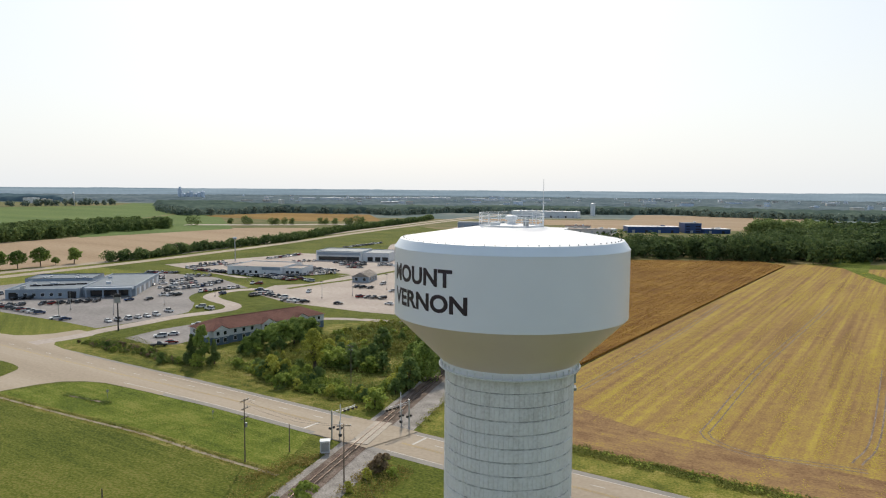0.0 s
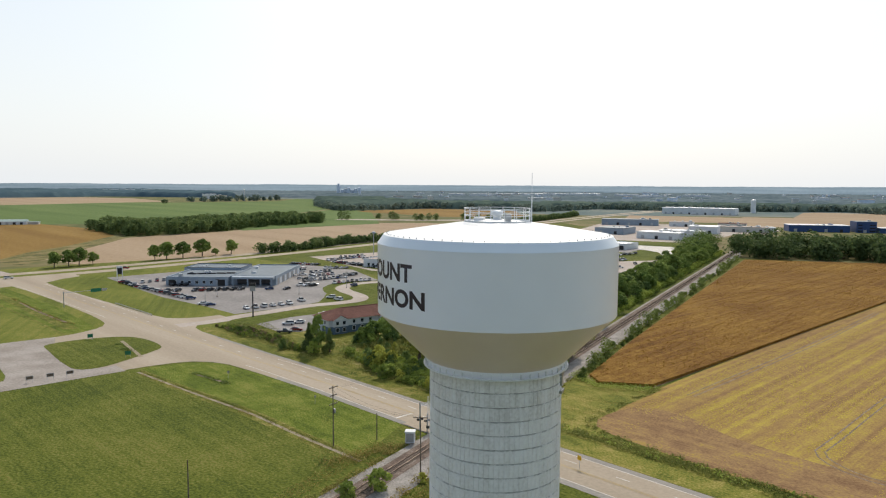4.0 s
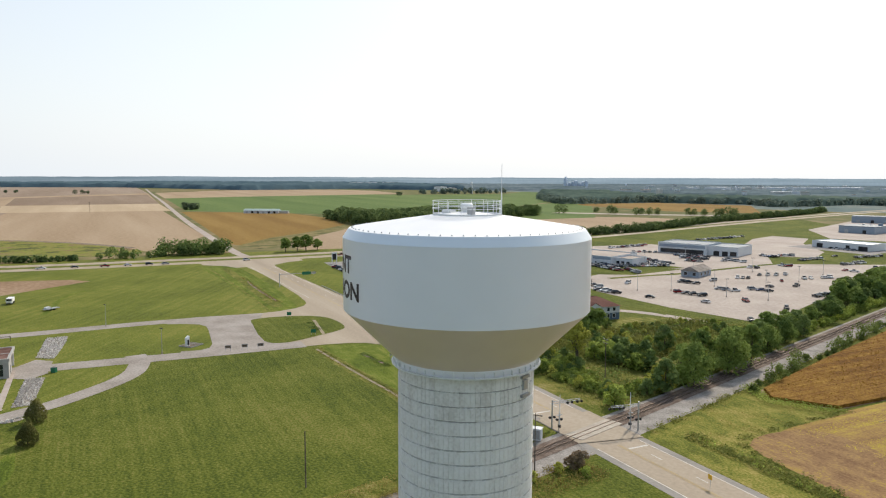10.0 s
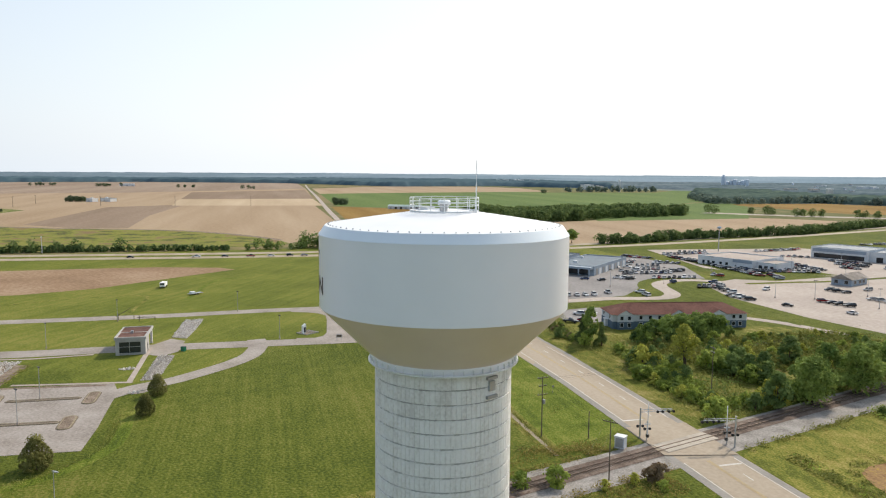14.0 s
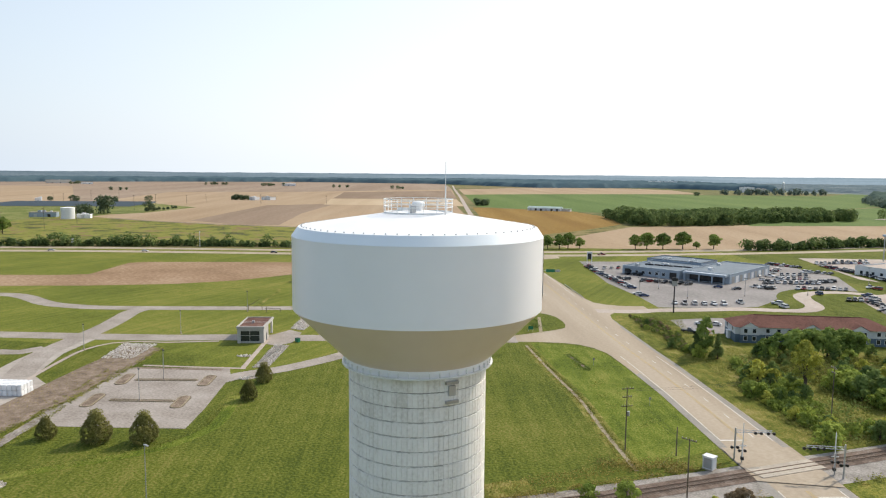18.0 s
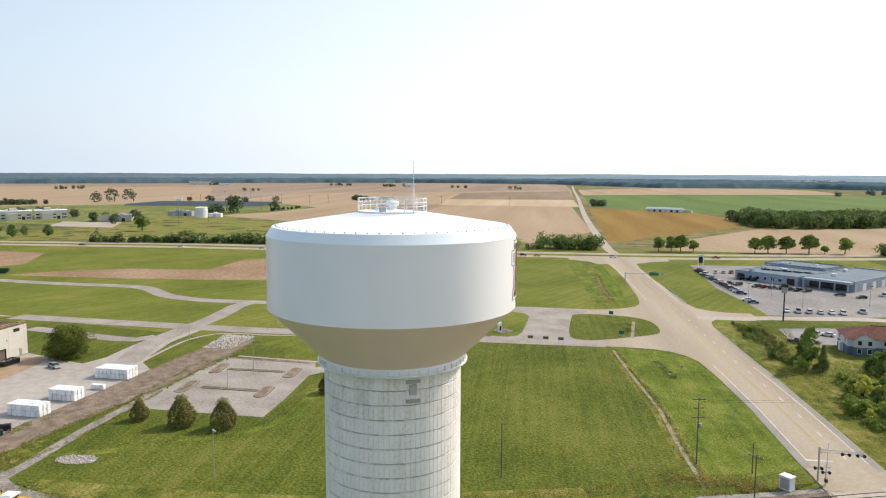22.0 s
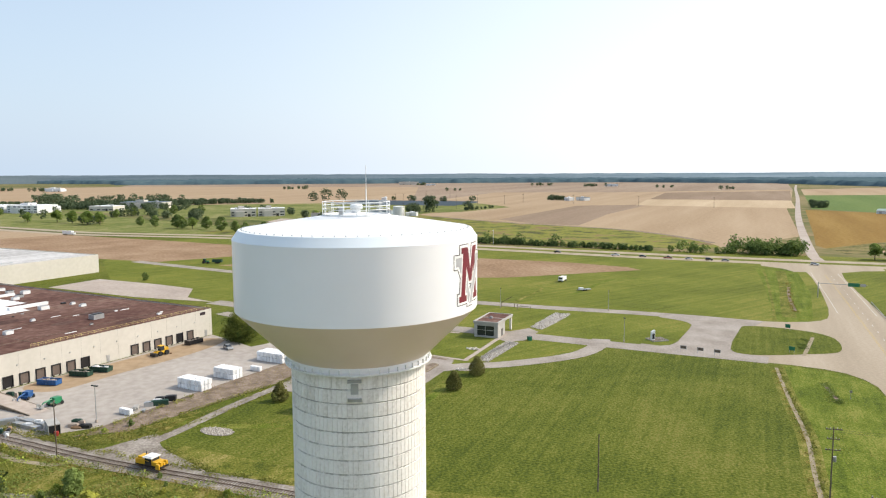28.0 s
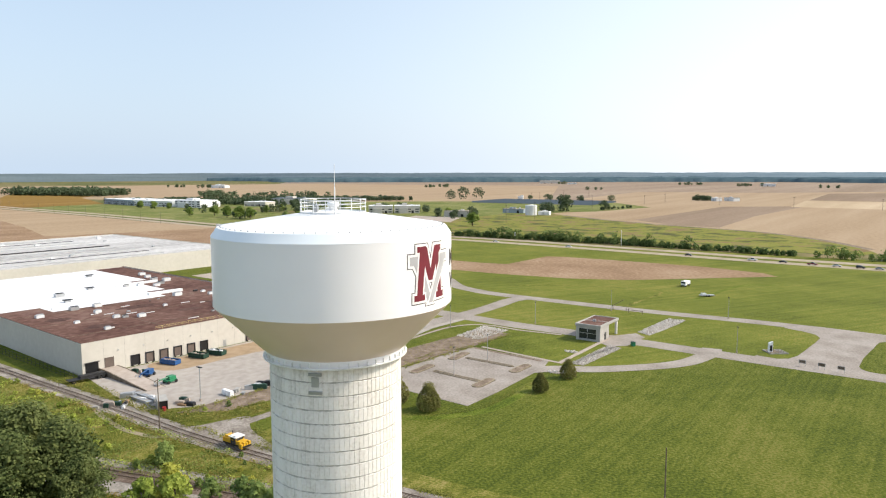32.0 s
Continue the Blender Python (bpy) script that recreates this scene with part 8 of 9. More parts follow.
def car(kind, colour, rgb):
    """A parked car: body pressed from a side outline, glasshouse, wheels, lamps."""
    m = bpy.data.materials.get("car_" + colour.replace(" ", "_")) or plain("car_" + colour.replace(" ", "_"), rgb, 0.22, 0.1, 0.05, 0.6)
    t = thing(kind, 0, 0, -300, 0, f"shiny {colour} {kind.replace('_', ' ')} parked on the lot", "car", "parked cars")
    L, W, H = {"sedan": (4.7, 1.8, 1.42), "suv": (4.8, 1.9, 1.75), "pickup": (5.6, 1.95, 1.8)}[kind]
    side = {"sedan": [(-.5, .25), (-.5, .62), (-.47, .66), (.22, .66), (.48, .56), (.5, .25)], "suv": [(-.5, .22), (-.5, .62), (-.46, .62), (.2, .62), (.48, .56), (.5, .22)],
            "pickup": [(-.5, .25), (-.5, .56), (-.12, .56), (.2, .6), (.49, .56), (.5, .25)]}[kind]
    top = {"sedan": [(-.43, .65), (-.26, 1.0), (.06, 1.0), (.26, .65)], "suv": [(-.48, .61), (-.45, .97), (-.4, 1.0), (.06, 1.0), (.25, .61)], "pickup": [(-.12, .55), (-.1, 1.0), (.08, 1.0), (.25, .58)]}[kind]

    def press(outline, w, wt):
        bm = bmesh.new()
        zs = [z for _, z in outline]
        lo, hi = min(zs), max(zs)
        rows = []
        for s in (-1, 1):
            rows.append([bm.verts.new((x * L, s * (w + (wt - w) * (z - lo) / (hi - lo)) / 2, z * H)) for x, z in outline])
        n = len(outline)
        for k in range(n):
            bm.faces.new((rows[0][k], rows[0][(k + 1) % n], rows[1][(k + 1) % n], rows[1][k]))
        bm.faces.new(rows[0][::-1])
        bm.faces.new(rows[1])
        bmesh.ops.recalc_face_normals(bm, faces=bm.faces[:])
        return bm

    part("body", press(side, W, W * 0.96), m, t)
    part("glasshouse", press(top, W * 0.93, W * 0.76), GLASS, t, "dark car glass")
    xr = [x for x, z in top if z == 1.0]
    part("roof", boxes((min(xr) * L, max(xr) * L, -W * 0.375, W * 0.375, H - 0.02, H + 0.03)), m, t)
    wb = bar(bmesh.new(), (0, -0.11, 0), (0, 0.11, 0), 0.34, 10)
    wm = bpy.data.meshes.new("wheel")
    wb.to_mesh(wm)
    wb.free()
    wm.materials.append(RUBBER)
    for sx in (-0.31, 0.32):
        for sy in (-1, 1):
            o = new("wheel", wm)
            o.parent = t
            o.location = (sx * L, sy * (W / 2 - 0.1), 0.34)
    part("headlights", boxes((L * 0.485, L * 0.502, -W * 0.43, -W * 0.25, 0.42 * H, 0.5 * H), (L * 0.485, L * 0.502, W * 0.25, W * 0.43, 0.42 * H, 0.5 * H)), SIGN_WHITE, t)
    if kind == "pickup":
        part("bed", boxes((-L * 0.48, -L * 0.13, -W * 0.4, W * 0.4, H * 0.561, H * 0.567)), DARK_METAL, t)
    return t


CARS = [car(k, c, rgb) for k in ("sedan", "suv", "pickup") for c, rgb in CAR_PAINT]
PROTOS += CARS
crng = random.Random(77)


def pick_car(tint=None):
    w = [0.24, 0.30, 0.17, 0.15, 0.08, 0.06]
    c = crng.choices(range(6), w)[0] if tint is None else tint
    return CARS[crng.choices(range(3), [0.4, 0.42, 0.18])[0] * 6 + c]


def park(x, y, turn, tint=None):
    copy_thing(pick_car(tint), pose(x, y, 0.1, 0, 0, turn + crng.choice([0, 180]) + crng.uniform(-2, 2)))


def car_row(x0, y0, x1, y1, n, skew=62, tint=None):
    """Cars side by side on a line."""
    a = angle_of((x0, y0), (x1, y1))
    for k in range(n):
        f = k / max(1, n - 1)
        park(x0 + (x1 - x0) * f, y0 + (y1 - y0) * f, a + skew, tint)


# dealership lot
for r in ((-246, 268, -193, 240, 14), (-179, 228.5, -174, 227, 2), (-206, 263, -186, 274, 7), (-154, 224, -141, 240, 6, 88, 1), (-163, 296, -156, 297, 3), (-168, 312, -166, 320, 3),
          (-181, 348, -174, 360, 5), (-149, 310, -135, 328, 9), (-157, 336, -153, 350, 6), (-197, 369, -190, 353, 5), (-222, 256, -214, 259, 3), (-252, 282, -244, 296, 5)):
    car_row(*r)
for x, y in ((-164, 282), (-172.5, 279), (-157, 301), (-186, 333), (-182, 338), (-177, 342), (-172, 330), (-176, 322), (-170, 318), (-130, 262), (-124, 257), (-135, 304), (-140, 250)):
    park(x, y, crng.uniform(0, 180))
# packed lots of the two further dealers
for r in ((-201, 419, -185, 450, 13), (-192, 410, -167, 395, 11), (-167, 398, -143, 381, 11), (-142, 380, -113, 362, 13), (-118, 382, -95, 400, 12), (-116, 426, -97, 412, 11), (-111, 371, -101, 358, 5),
          (-108, 467, -86, 463, 10), (-92, 436, -84, 434, 4), (-73, 458, -64, 452, 5), (-165, 488, -150, 520, 9), (-126, 600, -106, 640, 10), (-56, 497, -47, 493, 5), (-47, 505, -38, 510, 6), (-122, 390, -104, 404, 9), (-180, 436, -172, 452, 6)):
    car_row(*r)
for r in ((-176, 404, -150, 386, 11), (-136, 388, -118, 376, 9), (-124, 398, -104, 412, 10), (-140, 470, -126, 476, 5), (-100, 452, -84, 450, 7), (-160, 500, -150, 530, 8), (-118, 620, -100, 660, 9), (-200, 440, -190, 458, 6)):
    car_row(*r)
# the half-empty lot
for r in ((-97, 285, -86, 281, 4), (-118, 298, -111, 310, 6), (-36, 443, -32, 441, 3), (-17, 386, -14, 389, 2), (-9, 396, -5, 399, 4), (-48, 368, -43, 371, 3), (-5, 324, 3, 342, 6), (9, 392, 18, 422, 8), (-51, 420, -47, 421, 2)):
    car_row(*r)
for x, y in ((-28, 399), (-57, 350), (-17, 354), (-28, 344), (-26, 369), (-44.5, 279), (-30, 292), (-16, 258), (-20, 247), (-12, 282), (-1, 438), (4, 435), (14, 461), (-92, 315), (-69, 278), (-60, 448), (-72, 449), (-13, 521), (-132, 345), (-128, 344)):
    park(x, y, crng.uniform(0, 180))
for x, y in ((-119.6, 196.5), (-116.7, 200.5), (-111.3, 187), (-113.6, 182), (-115, 220), (-111, 222)):
    park(x, y, 20)
for r in ((-228, 276, -222, 279, 3), (-236, 300, -234, 320, 6), (-242, 330, -240, 360, 9), (-174, 332, -166, 346, 6), (-163, 322, -153, 336, 7), (-182, 372, -170, 378, 5), (-214, 388, -196, 390, 7), (-262, 278, -250, 271, 4),
          (-120, 318, -112, 308, 4), (-110, 302, -100, 294, 4), (-30, 480, -20, 500, 8), (0, 520, 14, 540, 7), (-4, 470, 6, 488, 6), (-20, 585, -4, 575, 6)):
    car_row(*r)
for r in ((-62, 300, -50, 296, 4), (-48, 322, -40, 319, 3), (-70, 336, -62, 334, 3), (-34, 330, -26, 328, 3), (2, 356, 9, 374, 6), (14, 402, 22, 420, 6), (-40, 388, -32, 392, 3), (-2, 300, 1, 314, 4)):
    car_row(*r)
# highway traffic, standing as the clip shows the queue at the junction
for x, y in ((-357, 228), (-362, 220), (-369, 210), (-376, 199), (-386, 186), (-396, 171), (-420, 138), (-470, 64), (-505, 10), (-546, -58), (-330, 270), (-300, 330)):
    copy_thing(pick_car(), pose(x - 5, y + 3, 0.1, 0, 0, 57))
for x, y in ((-520, 40), (-440, 150), (-565, -40), (-250, 500)):
    copy_thing(pick_car(), pose(x - 19, y + 13, 0.1, 0, 0, 57 + 180))
park(-174, -41, 30, 2)


def lorry(x, y, turn, box_mat, label, L=9.0, tipper=False):
    t = thing("lorry", x, y, 0.05, turn, label, "lorry")
    part("chassis", boxes((-L / 2, L / 2, -0.5, 0.5, 0.6, 0.9)), DARK_METAL, t)
    part("cab", boxes((L / 2 - 2.2, L / 2, -1.15, 1.15, 0.7, 2.7)), SIGN_WHITE, t, "white cab")
    part("windscreen", boxes((L / 2 - 0.5, L / 2 + 0.02, -1.0, 1.0, 1.7, 2.5)), GLASS, t)
    part("box", boxes((-L / 2, L / 2 - 2.5, -1.2, 1.2, 1.0, 2.6 if tipper else 3.8)), box_mat, t)
    for sx in (-0.42, -0.3, 0.36):
        for sy in (-1, 1):
            o = part("wheel", bar(bmesh.new(), (0, -0.15, 0), (0, 0.15, 0), 0.5, 12), RUBBER, t)
            o.location = (sx * L, sy * 1.0, 0.5)


lorry(-296, 106, -35, SIGN_WHITE, "white tipper lorry parked on the grass", 6.2, True)
lorry(-640, -262, 60, SIGN_WHITE, "white box lorry on the highway", 14)
tt = thing("tractor", -402, -93, 0.05, 80, "green farm tractor at the edge of the dusty field", "tractor")
part("hood", boxes((0.4, 2.3, -0.5, 0.5, 0.9, 1.8)), SIGN_GREEN, tt)
part("cab", boxes((-1.2, 0.4, -0.8, 0.8, 1.0, 2.8)), GLASS, tt)
part("cab_roof", boxes((-1.3, 0.5, -0.9, 0.9, 2.8, 3.0)), SIGN_GREEN, tt)
for sx, r in ((-0.8, 0.9), (1.7, 0.6)):
    for sy in (-1, 1):
        o = part("wheel", bar(bmesh.new(), (0, -0.2, 0), (0, 0.2, 0), r, 14), RUBBER, tt)
        o.location = (sx, sy * 1.0, r)
ft = thing("farm_trailer", -401, -85.5, 0.05, 80, "dark green high-sided farm trailer behind a tractor", "trailer")
part("tub", boxes((-3.0, 3.0, -1.2, -1.1, 0.9, 2.5), (-3.0, 3.0, 1.1, 1.2, 0.9, 2.5), (-3.0, -2.9, -1.1, 1.1, 0.9, 2.5), (2.9, 3.0, -1.1, 1.1, 0.9, 2.5), (-2.9, 2.9, -1.1, 1.1, 0.8, 0.95)), DUMPSTER_GREEN, ft)
part("drawbar", bar(bmesh.new(), (-4.4, 0, 0.6), (-3.0, 0, 0.8), 0.08), DARK_METAL, ft)
for sx in (-0.7, 0.8):
    for sy in (-1, 1):
        o = part("wheel", bar(bmesh.new(), (0, -0.2, 0), (0, 0.2, 0), 0.5, 12), RUBBER, ft)
        o.location = (sx, sy * 1.0, 0.5)
tr = thing("trailer", -267, 108, 0, 100, "low flat trailer parked on the grass", "trailer")
part("deck", boxes((-3.4, 3.4, -1.1, 1.1, 0.6, 0.8)), GALV, tr)
part("load", boxes((-2.6, -0.6, -0.8, 0.8, 0.8, 1.6)), WALL_WHITE, tr)
for sx in (-0.8, 0.5):
    for sy in (-1, 1):
        o = part("wheel", bar(bmesh.new(), (0, -0.12, 0), (0, 0.12, 0), 0.38, 10), RUBBER, tr)
        o.location = (sx, sy * 1.0, 0.38)

# ---- the loading yard ----
def dumpster(x, y, turn, mat, label, load=None):
    t = thing("dumpster", x, y, 0.06, turn, label, "dumpster", "open dumpsters in the yard")
    bm = bmesh.new()
    for dims in ((-2.9, 2.9, -1.2, -1.1, 0.2, 1.45), (-2.9, 2.9, 1.1, 1.2, 0.2, 1.45), (-2.9, -2.8, -1.1, 1.1, 0.2, 1.45), (2.8, 2.9, -1.1, 1.1, 0.2, 1.45), (-2.8, 2.8, -1.1, 1.1, 0.2, 0.3)):
        box(bm, *dims)
    part("tub", bm, mat, t)
    for k in range(8):
        for y0, y1 in ((-1.28, -1.2), (1.2, 1.28)):
            part("rib", boxes((-2.7 + k * 0.75, -2.58 + k * 0.75, y0, y1, 0.2, 1.45)), mat, t)
    part("rim", boxes((-2.95, 2.95, -1.28, -1.08, 1.45, 1.55), (-2.95, 2.95, 1.08, 1.28, 1.45, 1.55)), mat, t)
    bm = bmesh.new()
    rg = random.Random(int(x * 5))
    for k in range(26):
        a, b, q = rg.uniform(-2.4, 2.4), rg.uniform(-0.8, 0.8), rg.uniform(0.15, 0.4)
        box(bm, a - q, a + q, b - q * 0.7, b + q * 0.7, 0.3, rg.uniform(0.9, 1.6))
    part("contents", bm, load or GRAVEL, t, "rubbish in the tub")


dumpster(-140.7, -82, 72, BLUE, "blue open dumpster full of rubbish", LOT)
dumpster(-148.2, -76.6, 72, DUMPSTER_GREEN, "dark green open dumpster")
dumpster(-152.2, -72.6, 72, DUMPSTER_GREEN, "dark green open dumpster with white sacks", WRAP)
dumpster(-183, -53.5, -36, BLACK, "black open dumpster by the dock")


def pallets(x, y, turn, nx, ny, nz, label):
    """Shrink-wrapped sacks standing close together."""
    t = thing("wrapped_bales", x, y, 0.06, turn, label, "bales", "white wrapped bales")
    rg = random.Random(int(x * 7 + y))
    for i in range(nx):
        for j in range(ny):
            for k in range(nz):
                a, b = i * 1.25 - nx * 0.62, j * 1.25 - ny * 0.62
                bm = boxes((a, a + 1.14, b, b + 1.14, k * 1.45, k * 1.45 + 1.38))
                bmesh.ops.bevel(bm, geom=bm.edges[:], offset=0.12, segments=1, affect='EDGES')
                for v in bm.verts:
                    v.co.x += rg.uniform(-0.04, 0.04)
                    v.co.y += rg.uniform(-0.04, 0.04)
                part("bale", bm, WRAP, t)


pallets(-157.6, -24.5, 55, 8, 4, 2, "white wrapped bales stacked two high")
pallets(-141.4, -35.5, 55, 6, 3, 2, "white wrapped bales stacked two high")
pallets(-132, -42.5, 55, 7, 3, 2, "white wrapped bales stacked two high")
pallets(-146.8, -28.6, 55, 3, 1, 1, "a few white wrapped bales in a row")
pallets(-136, -40, 55, 2, 1, 1, "two white wrapped bales on the ground")
pallets(-113, -54, 55, 3, 1, 1, "white wrapped bales by the bank")


def loader(x, y, turn, mat, label):
    t = thing("wheel_loader", x, y, 0.06, turn, label, "machine")
    part("chassis", boxes((-2.2, 1.4, -0.8, 0.8, 0.7, 1.5)), mat, t)
    part("hood", boxes((-2.4, -0.9, -0.75, 0.75, 1.5, 2.2)), mat, t)
    part("cab", boxes((-0.8, 0.5, -0.75, 0.75, 1.5, 2.9)), GLASS, t)
    part("cab_roof", boxes((-0.9, 0.6, -0.85, 0.85, 2.9, 3.05)), mat, t)
    part("bucket", boxes((2.0, 3.0, -1.2, 1.2, 0.15, 1.1)), DARK_METAL, t)
    part("arm", boxes((0.6, 2.2, -0.6, -0.4, 0.9, 1.3), (0.6, 2.2, 0.4, 0.6, 0.9, 1.3)), mat, t)
    for sx in (-1.5, 0.9):
        for sy in (-1, 1):
            o = part("wheel", bar(bmesh.new(), (0, -0.25, 0), (0, 0.25, 0), 0.75, 12), RUBBER, t)
            o.location = (sx, sy * 1.0, 0.75)


loader(-169, -60.5, -36, YELLOW, "yellow wheel loader by the dock doors")


def boom_lift(x, y, turn, mat, label):
    t = thing("boom_lift", x, y, 0.06, turn, label, "machine")
    part("base", boxes((-1.5, 1.5, -1.0, 1.0, 0.5, 1.0)), mat, t)
    part("turret", boxes((-1.3, 0.7, -0.8, 0.8, 1.0, 1.9)), mat, t)
    part("boom", bar(bmesh.new(), (-1.0, 0, 1.8), (3.2, 0, 1.4), 0.2, 6), mat, t)
    part("jib", bar(bmesh.new(), (3.2, 0, 1.4), (3.9, 0, 0.6), 0.12, 6), mat, t)
    part("basket", boxes((3.6, 4.4, -0.8, 0.8, 0.3, 0.4), (3.6, 4.4, -0.8, -0.74, 0.4, 1.3), (3.6, 4.4, 0.74, 0.8, 0.4, 1.3)), GALV, t)
    for sx in (-1.1, 1.1):
        for sy in (-1, 1):
            o = part("wheel", bar(bmesh.new(), (0, -0.15, 0), (0, 0.15, 0), 0.45, 10), RUBBER, t)
            o.location = (sx, sy * 1.0, 0.45)


boom_lift(-128.5, -82.5, -10, BLUE, "blue boom lift folded in the yard")
boom_lift(-122.5, -73.5, -30, GREEN, "green boom lift folded in the yard")
fl = thing("flatbed_trailer", -123, -97, 0, -36, "dark flatbed trailer at the low dock", "trailer")
part("deck", boxes((-5, 5, -1.2, 1.2, 0.9, 1.1)), DARK_METAL, fl)
part("load", boxes((-4.5, 2, -1.0, 1.0, 1.1, 1.7)), DARK_METAL, fl)
for sx in (-4, -2.8, 3.8):
    for sy in (-1, 1):
        o = part("wheel", bar(bmesh.new(), (0, -0.15, 0), (0, 0.15, 0), 0.45, 10), RUBBER, fl)
        o.location = (sx, sy * 1.0, 0.45)
# scrap, stacks and pallets along the yard's edge
srng = random.Random(9)
SCRAP = [GALV, DARK_METAL, LOT, BRICK_GREY, DUMPSTER_GREEN, WALL_WHITE, DIRT]
for x, y, n in ((-107, -71, 8), (-103, -76, 6), (-110, -77, 6), (-105.5, -61, 5), (-116, -51.5, 3), (-119.5, -49, 3), (-123, -47.5, 3), (-102, -80, 4), (-130, -86, 3), (-170, -58, 2)):
    t = thing("scrap_pile", x, y, 0.06, srng.uniform(0, 180), "heap of pallets, sheet and metal scrap", "scrap", "scrap along the yard")
    for k in range(n):
        a, b, s, h = srng.uniform(-2.2, 2.2), srng.uniform(-1.4, 1.4), srng.uniform(0.5, 1.5), srng.uniform(0.3, 1.4)
        part("piece", boxes((a - s, a + s, b - s * 0.5, b + s * 0.5, 0.0, h), (a - s * 0.6, a + s * 0.8, b - s * 0.3, b + s * 0.4, h, h + 0.12)), srng.choice(SCRAP), t)
racks = thing("rack_stack", -108, -74, 0.06, angle_of((-111, -78), (-104, -67)), "stack of grey steel racks beside the spur", "racks")
for i in range(8):
    for j in range(2):
        bm = boxes((i * 1.3 - 5, i * 1.3 - 3.8, j * 1.6 - 1.5, j * 1.6 - 0.1, 0, 0.8 + 0.35 * ((i * 3 + j) % 3)))
        bmesh.ops.inset_individual(bm, faces=bm.faces[:], thickness=0.14, depth=-0.35)
        part("rack", bm, GALV if (i + j) % 3 else BRICK_GREY, racks)
ct = thing("open_container", -103.2, -66.5, 0.05, 30, "dark open-ended container with red canister", "container")
part("shell", boxes((-2.6, 2.6, -1.2, -1.1, 0.1, 2.1), (-2.6, 2.6, 1.1, 1.2, 0.1, 2.1), (-2.6, -2.5, -1.1, 1.1, 0.1, 2.1), (-2.6, 2.6, -1.2, 1.2, 2.1, 2.25)), BRICK_GREY, ct)
# added black plate in place of the shade within the open end
part("inside", boxes((2.2, 2.4, -1.1, 1.1, 0.1, 2.1)), BLACK, ct)
part("canister", bar(bmesh.new(), (3.2, 0.2, 0), (3.2, 0.2, 0.9), 0.5, 10), RED, ct)

# the yellow track machine on the spur
tm = thing("track_machine", -79.8, -39.4, 0.38, math.degrees(math.atan2(12.1, 7.2)), "yellow railway maintenance machine standing on the spur", "machine")
tm.matrix_world = tm.matrix_world @ Matrix.Diagonal((0.95, 1.0, 0.82, 1))
part("frame", boxes((-3.4, 3.4, -1.0, 1.0, 0.5, 0.9)), DARK_METAL, tm)
part("body", boxes((-3.2, -0.9, -1.1, 1.1, 0.9, 2.0)), YELLOW, tm, "yellow engine housing")
part("body_step", boxes((-2.8, -1.6, -0.8, 0.8, 2.0, 2.45)), YELLOW, tm)
part("nose", boxes((1.1, 2.4, -1.0, 1.0, 0.9, 1.75)), YELLOW, tm, "yellow front housing")
part("cab", boxes((-0.9, 1.1, -1.0, 1.0, 0.9, 2.5)), GLASS, tm)
for sx in (-0.85, 1.0):
    for sy in (-1.02, 0.92):
        part("cab_pillar", boxes((sx, sx + 0.1, sy, sy + 0.1, 0.9, 2.55)), YELLOW, tm)
part("cab_roof", boxes((-1.2, 1.3, -1.2, 1.2, 2.5, 2.68), (-0.9, 1.0, -0.9, 0.9, 2.68, 2.86)), SIGN_WHITE, tm, "white cab roof")
for k in range(4):
    part("work_head", boxes((2.3 + 0.3 * (k % 2), 3.2, -1.3 + k * 0.65, -0.9 + k * 0.65, 0.3, 1.5 + 0.25 * (k % 2))), YELLOW, tm)
part("exhaust", bar(bmesh.new(), (-1.8, 0.4, 2.5), (-1.8, 0.4, 3.3), 0.08), DARK_METAL, tm)
part("side_rail", boxes((-3.3, 0.5, -1.25, -1.2, 1.9, 1.97), (-3.3, 0.5, 1.2, 1.25, 1.9, 1.97)), YELLOW, tm)
for sx in (-2.4, 2.2):
    for sy in (-1, 1):
        o = part("wheel", bar(bmesh.new(), (0, -0.1, 0), (0, 0.1, 0), 0.42, 12), RAIL_STEEL, tm)
        o.location = (sx, sy * 0.75, 0.42)


# ---- white rock beds and fine ground cover ----
def rocks(name, poly, gap, size, label, seed):
    rg = np.random.default_rng(seed)
    bm = bmesh.new()
    for x, y in scatter(poly, gap, seed):
        s = size * (0.6 + rg.random())
        m = Matrix.Translation((x, y, 0.1 + s * 0.1)) @ Euler(rg.random(3) * 6).to_matrix().to_4x4() @ Matrix.Diagonal((s, s * 0.8, s * 0.6, 1))
        v = [bm.verts.new(m @ Vector(p)) for p in ((1, 0, 0), (-1, 0, 0), (0, 1, 0), (0, -1, 0), (0, 0, 1), (0, 0, -1))]
        for f in ((0, 2, 4), (2, 1, 4), (1, 3, 4), (3, 0, 4), (2, 0, 5), (1, 2, 5), (3, 1, 5), (0, 3, 5)):
            bm.faces.new([v[i] for i in f])
    tagged(mesh_object(name, bm, ROCK), label, "rocks", kind="stuff")
    sheet(name + "_bed", poly, 0.09, GRAVEL, "gravel under the white rock", "gravel")


def oval(x, y, a, b, turn, n=14):
    c, s = math.cos(radians(turn)), math.sin(radians(turn))
    return [(x + a * math.cos(k * math.tau / n) * c - b * math.sin(k * math.tau / n) * s, y + a * math.cos(k * math.tau / n) * s + b * math.sin(k * math.tau / n) * c) for k in range(n)]


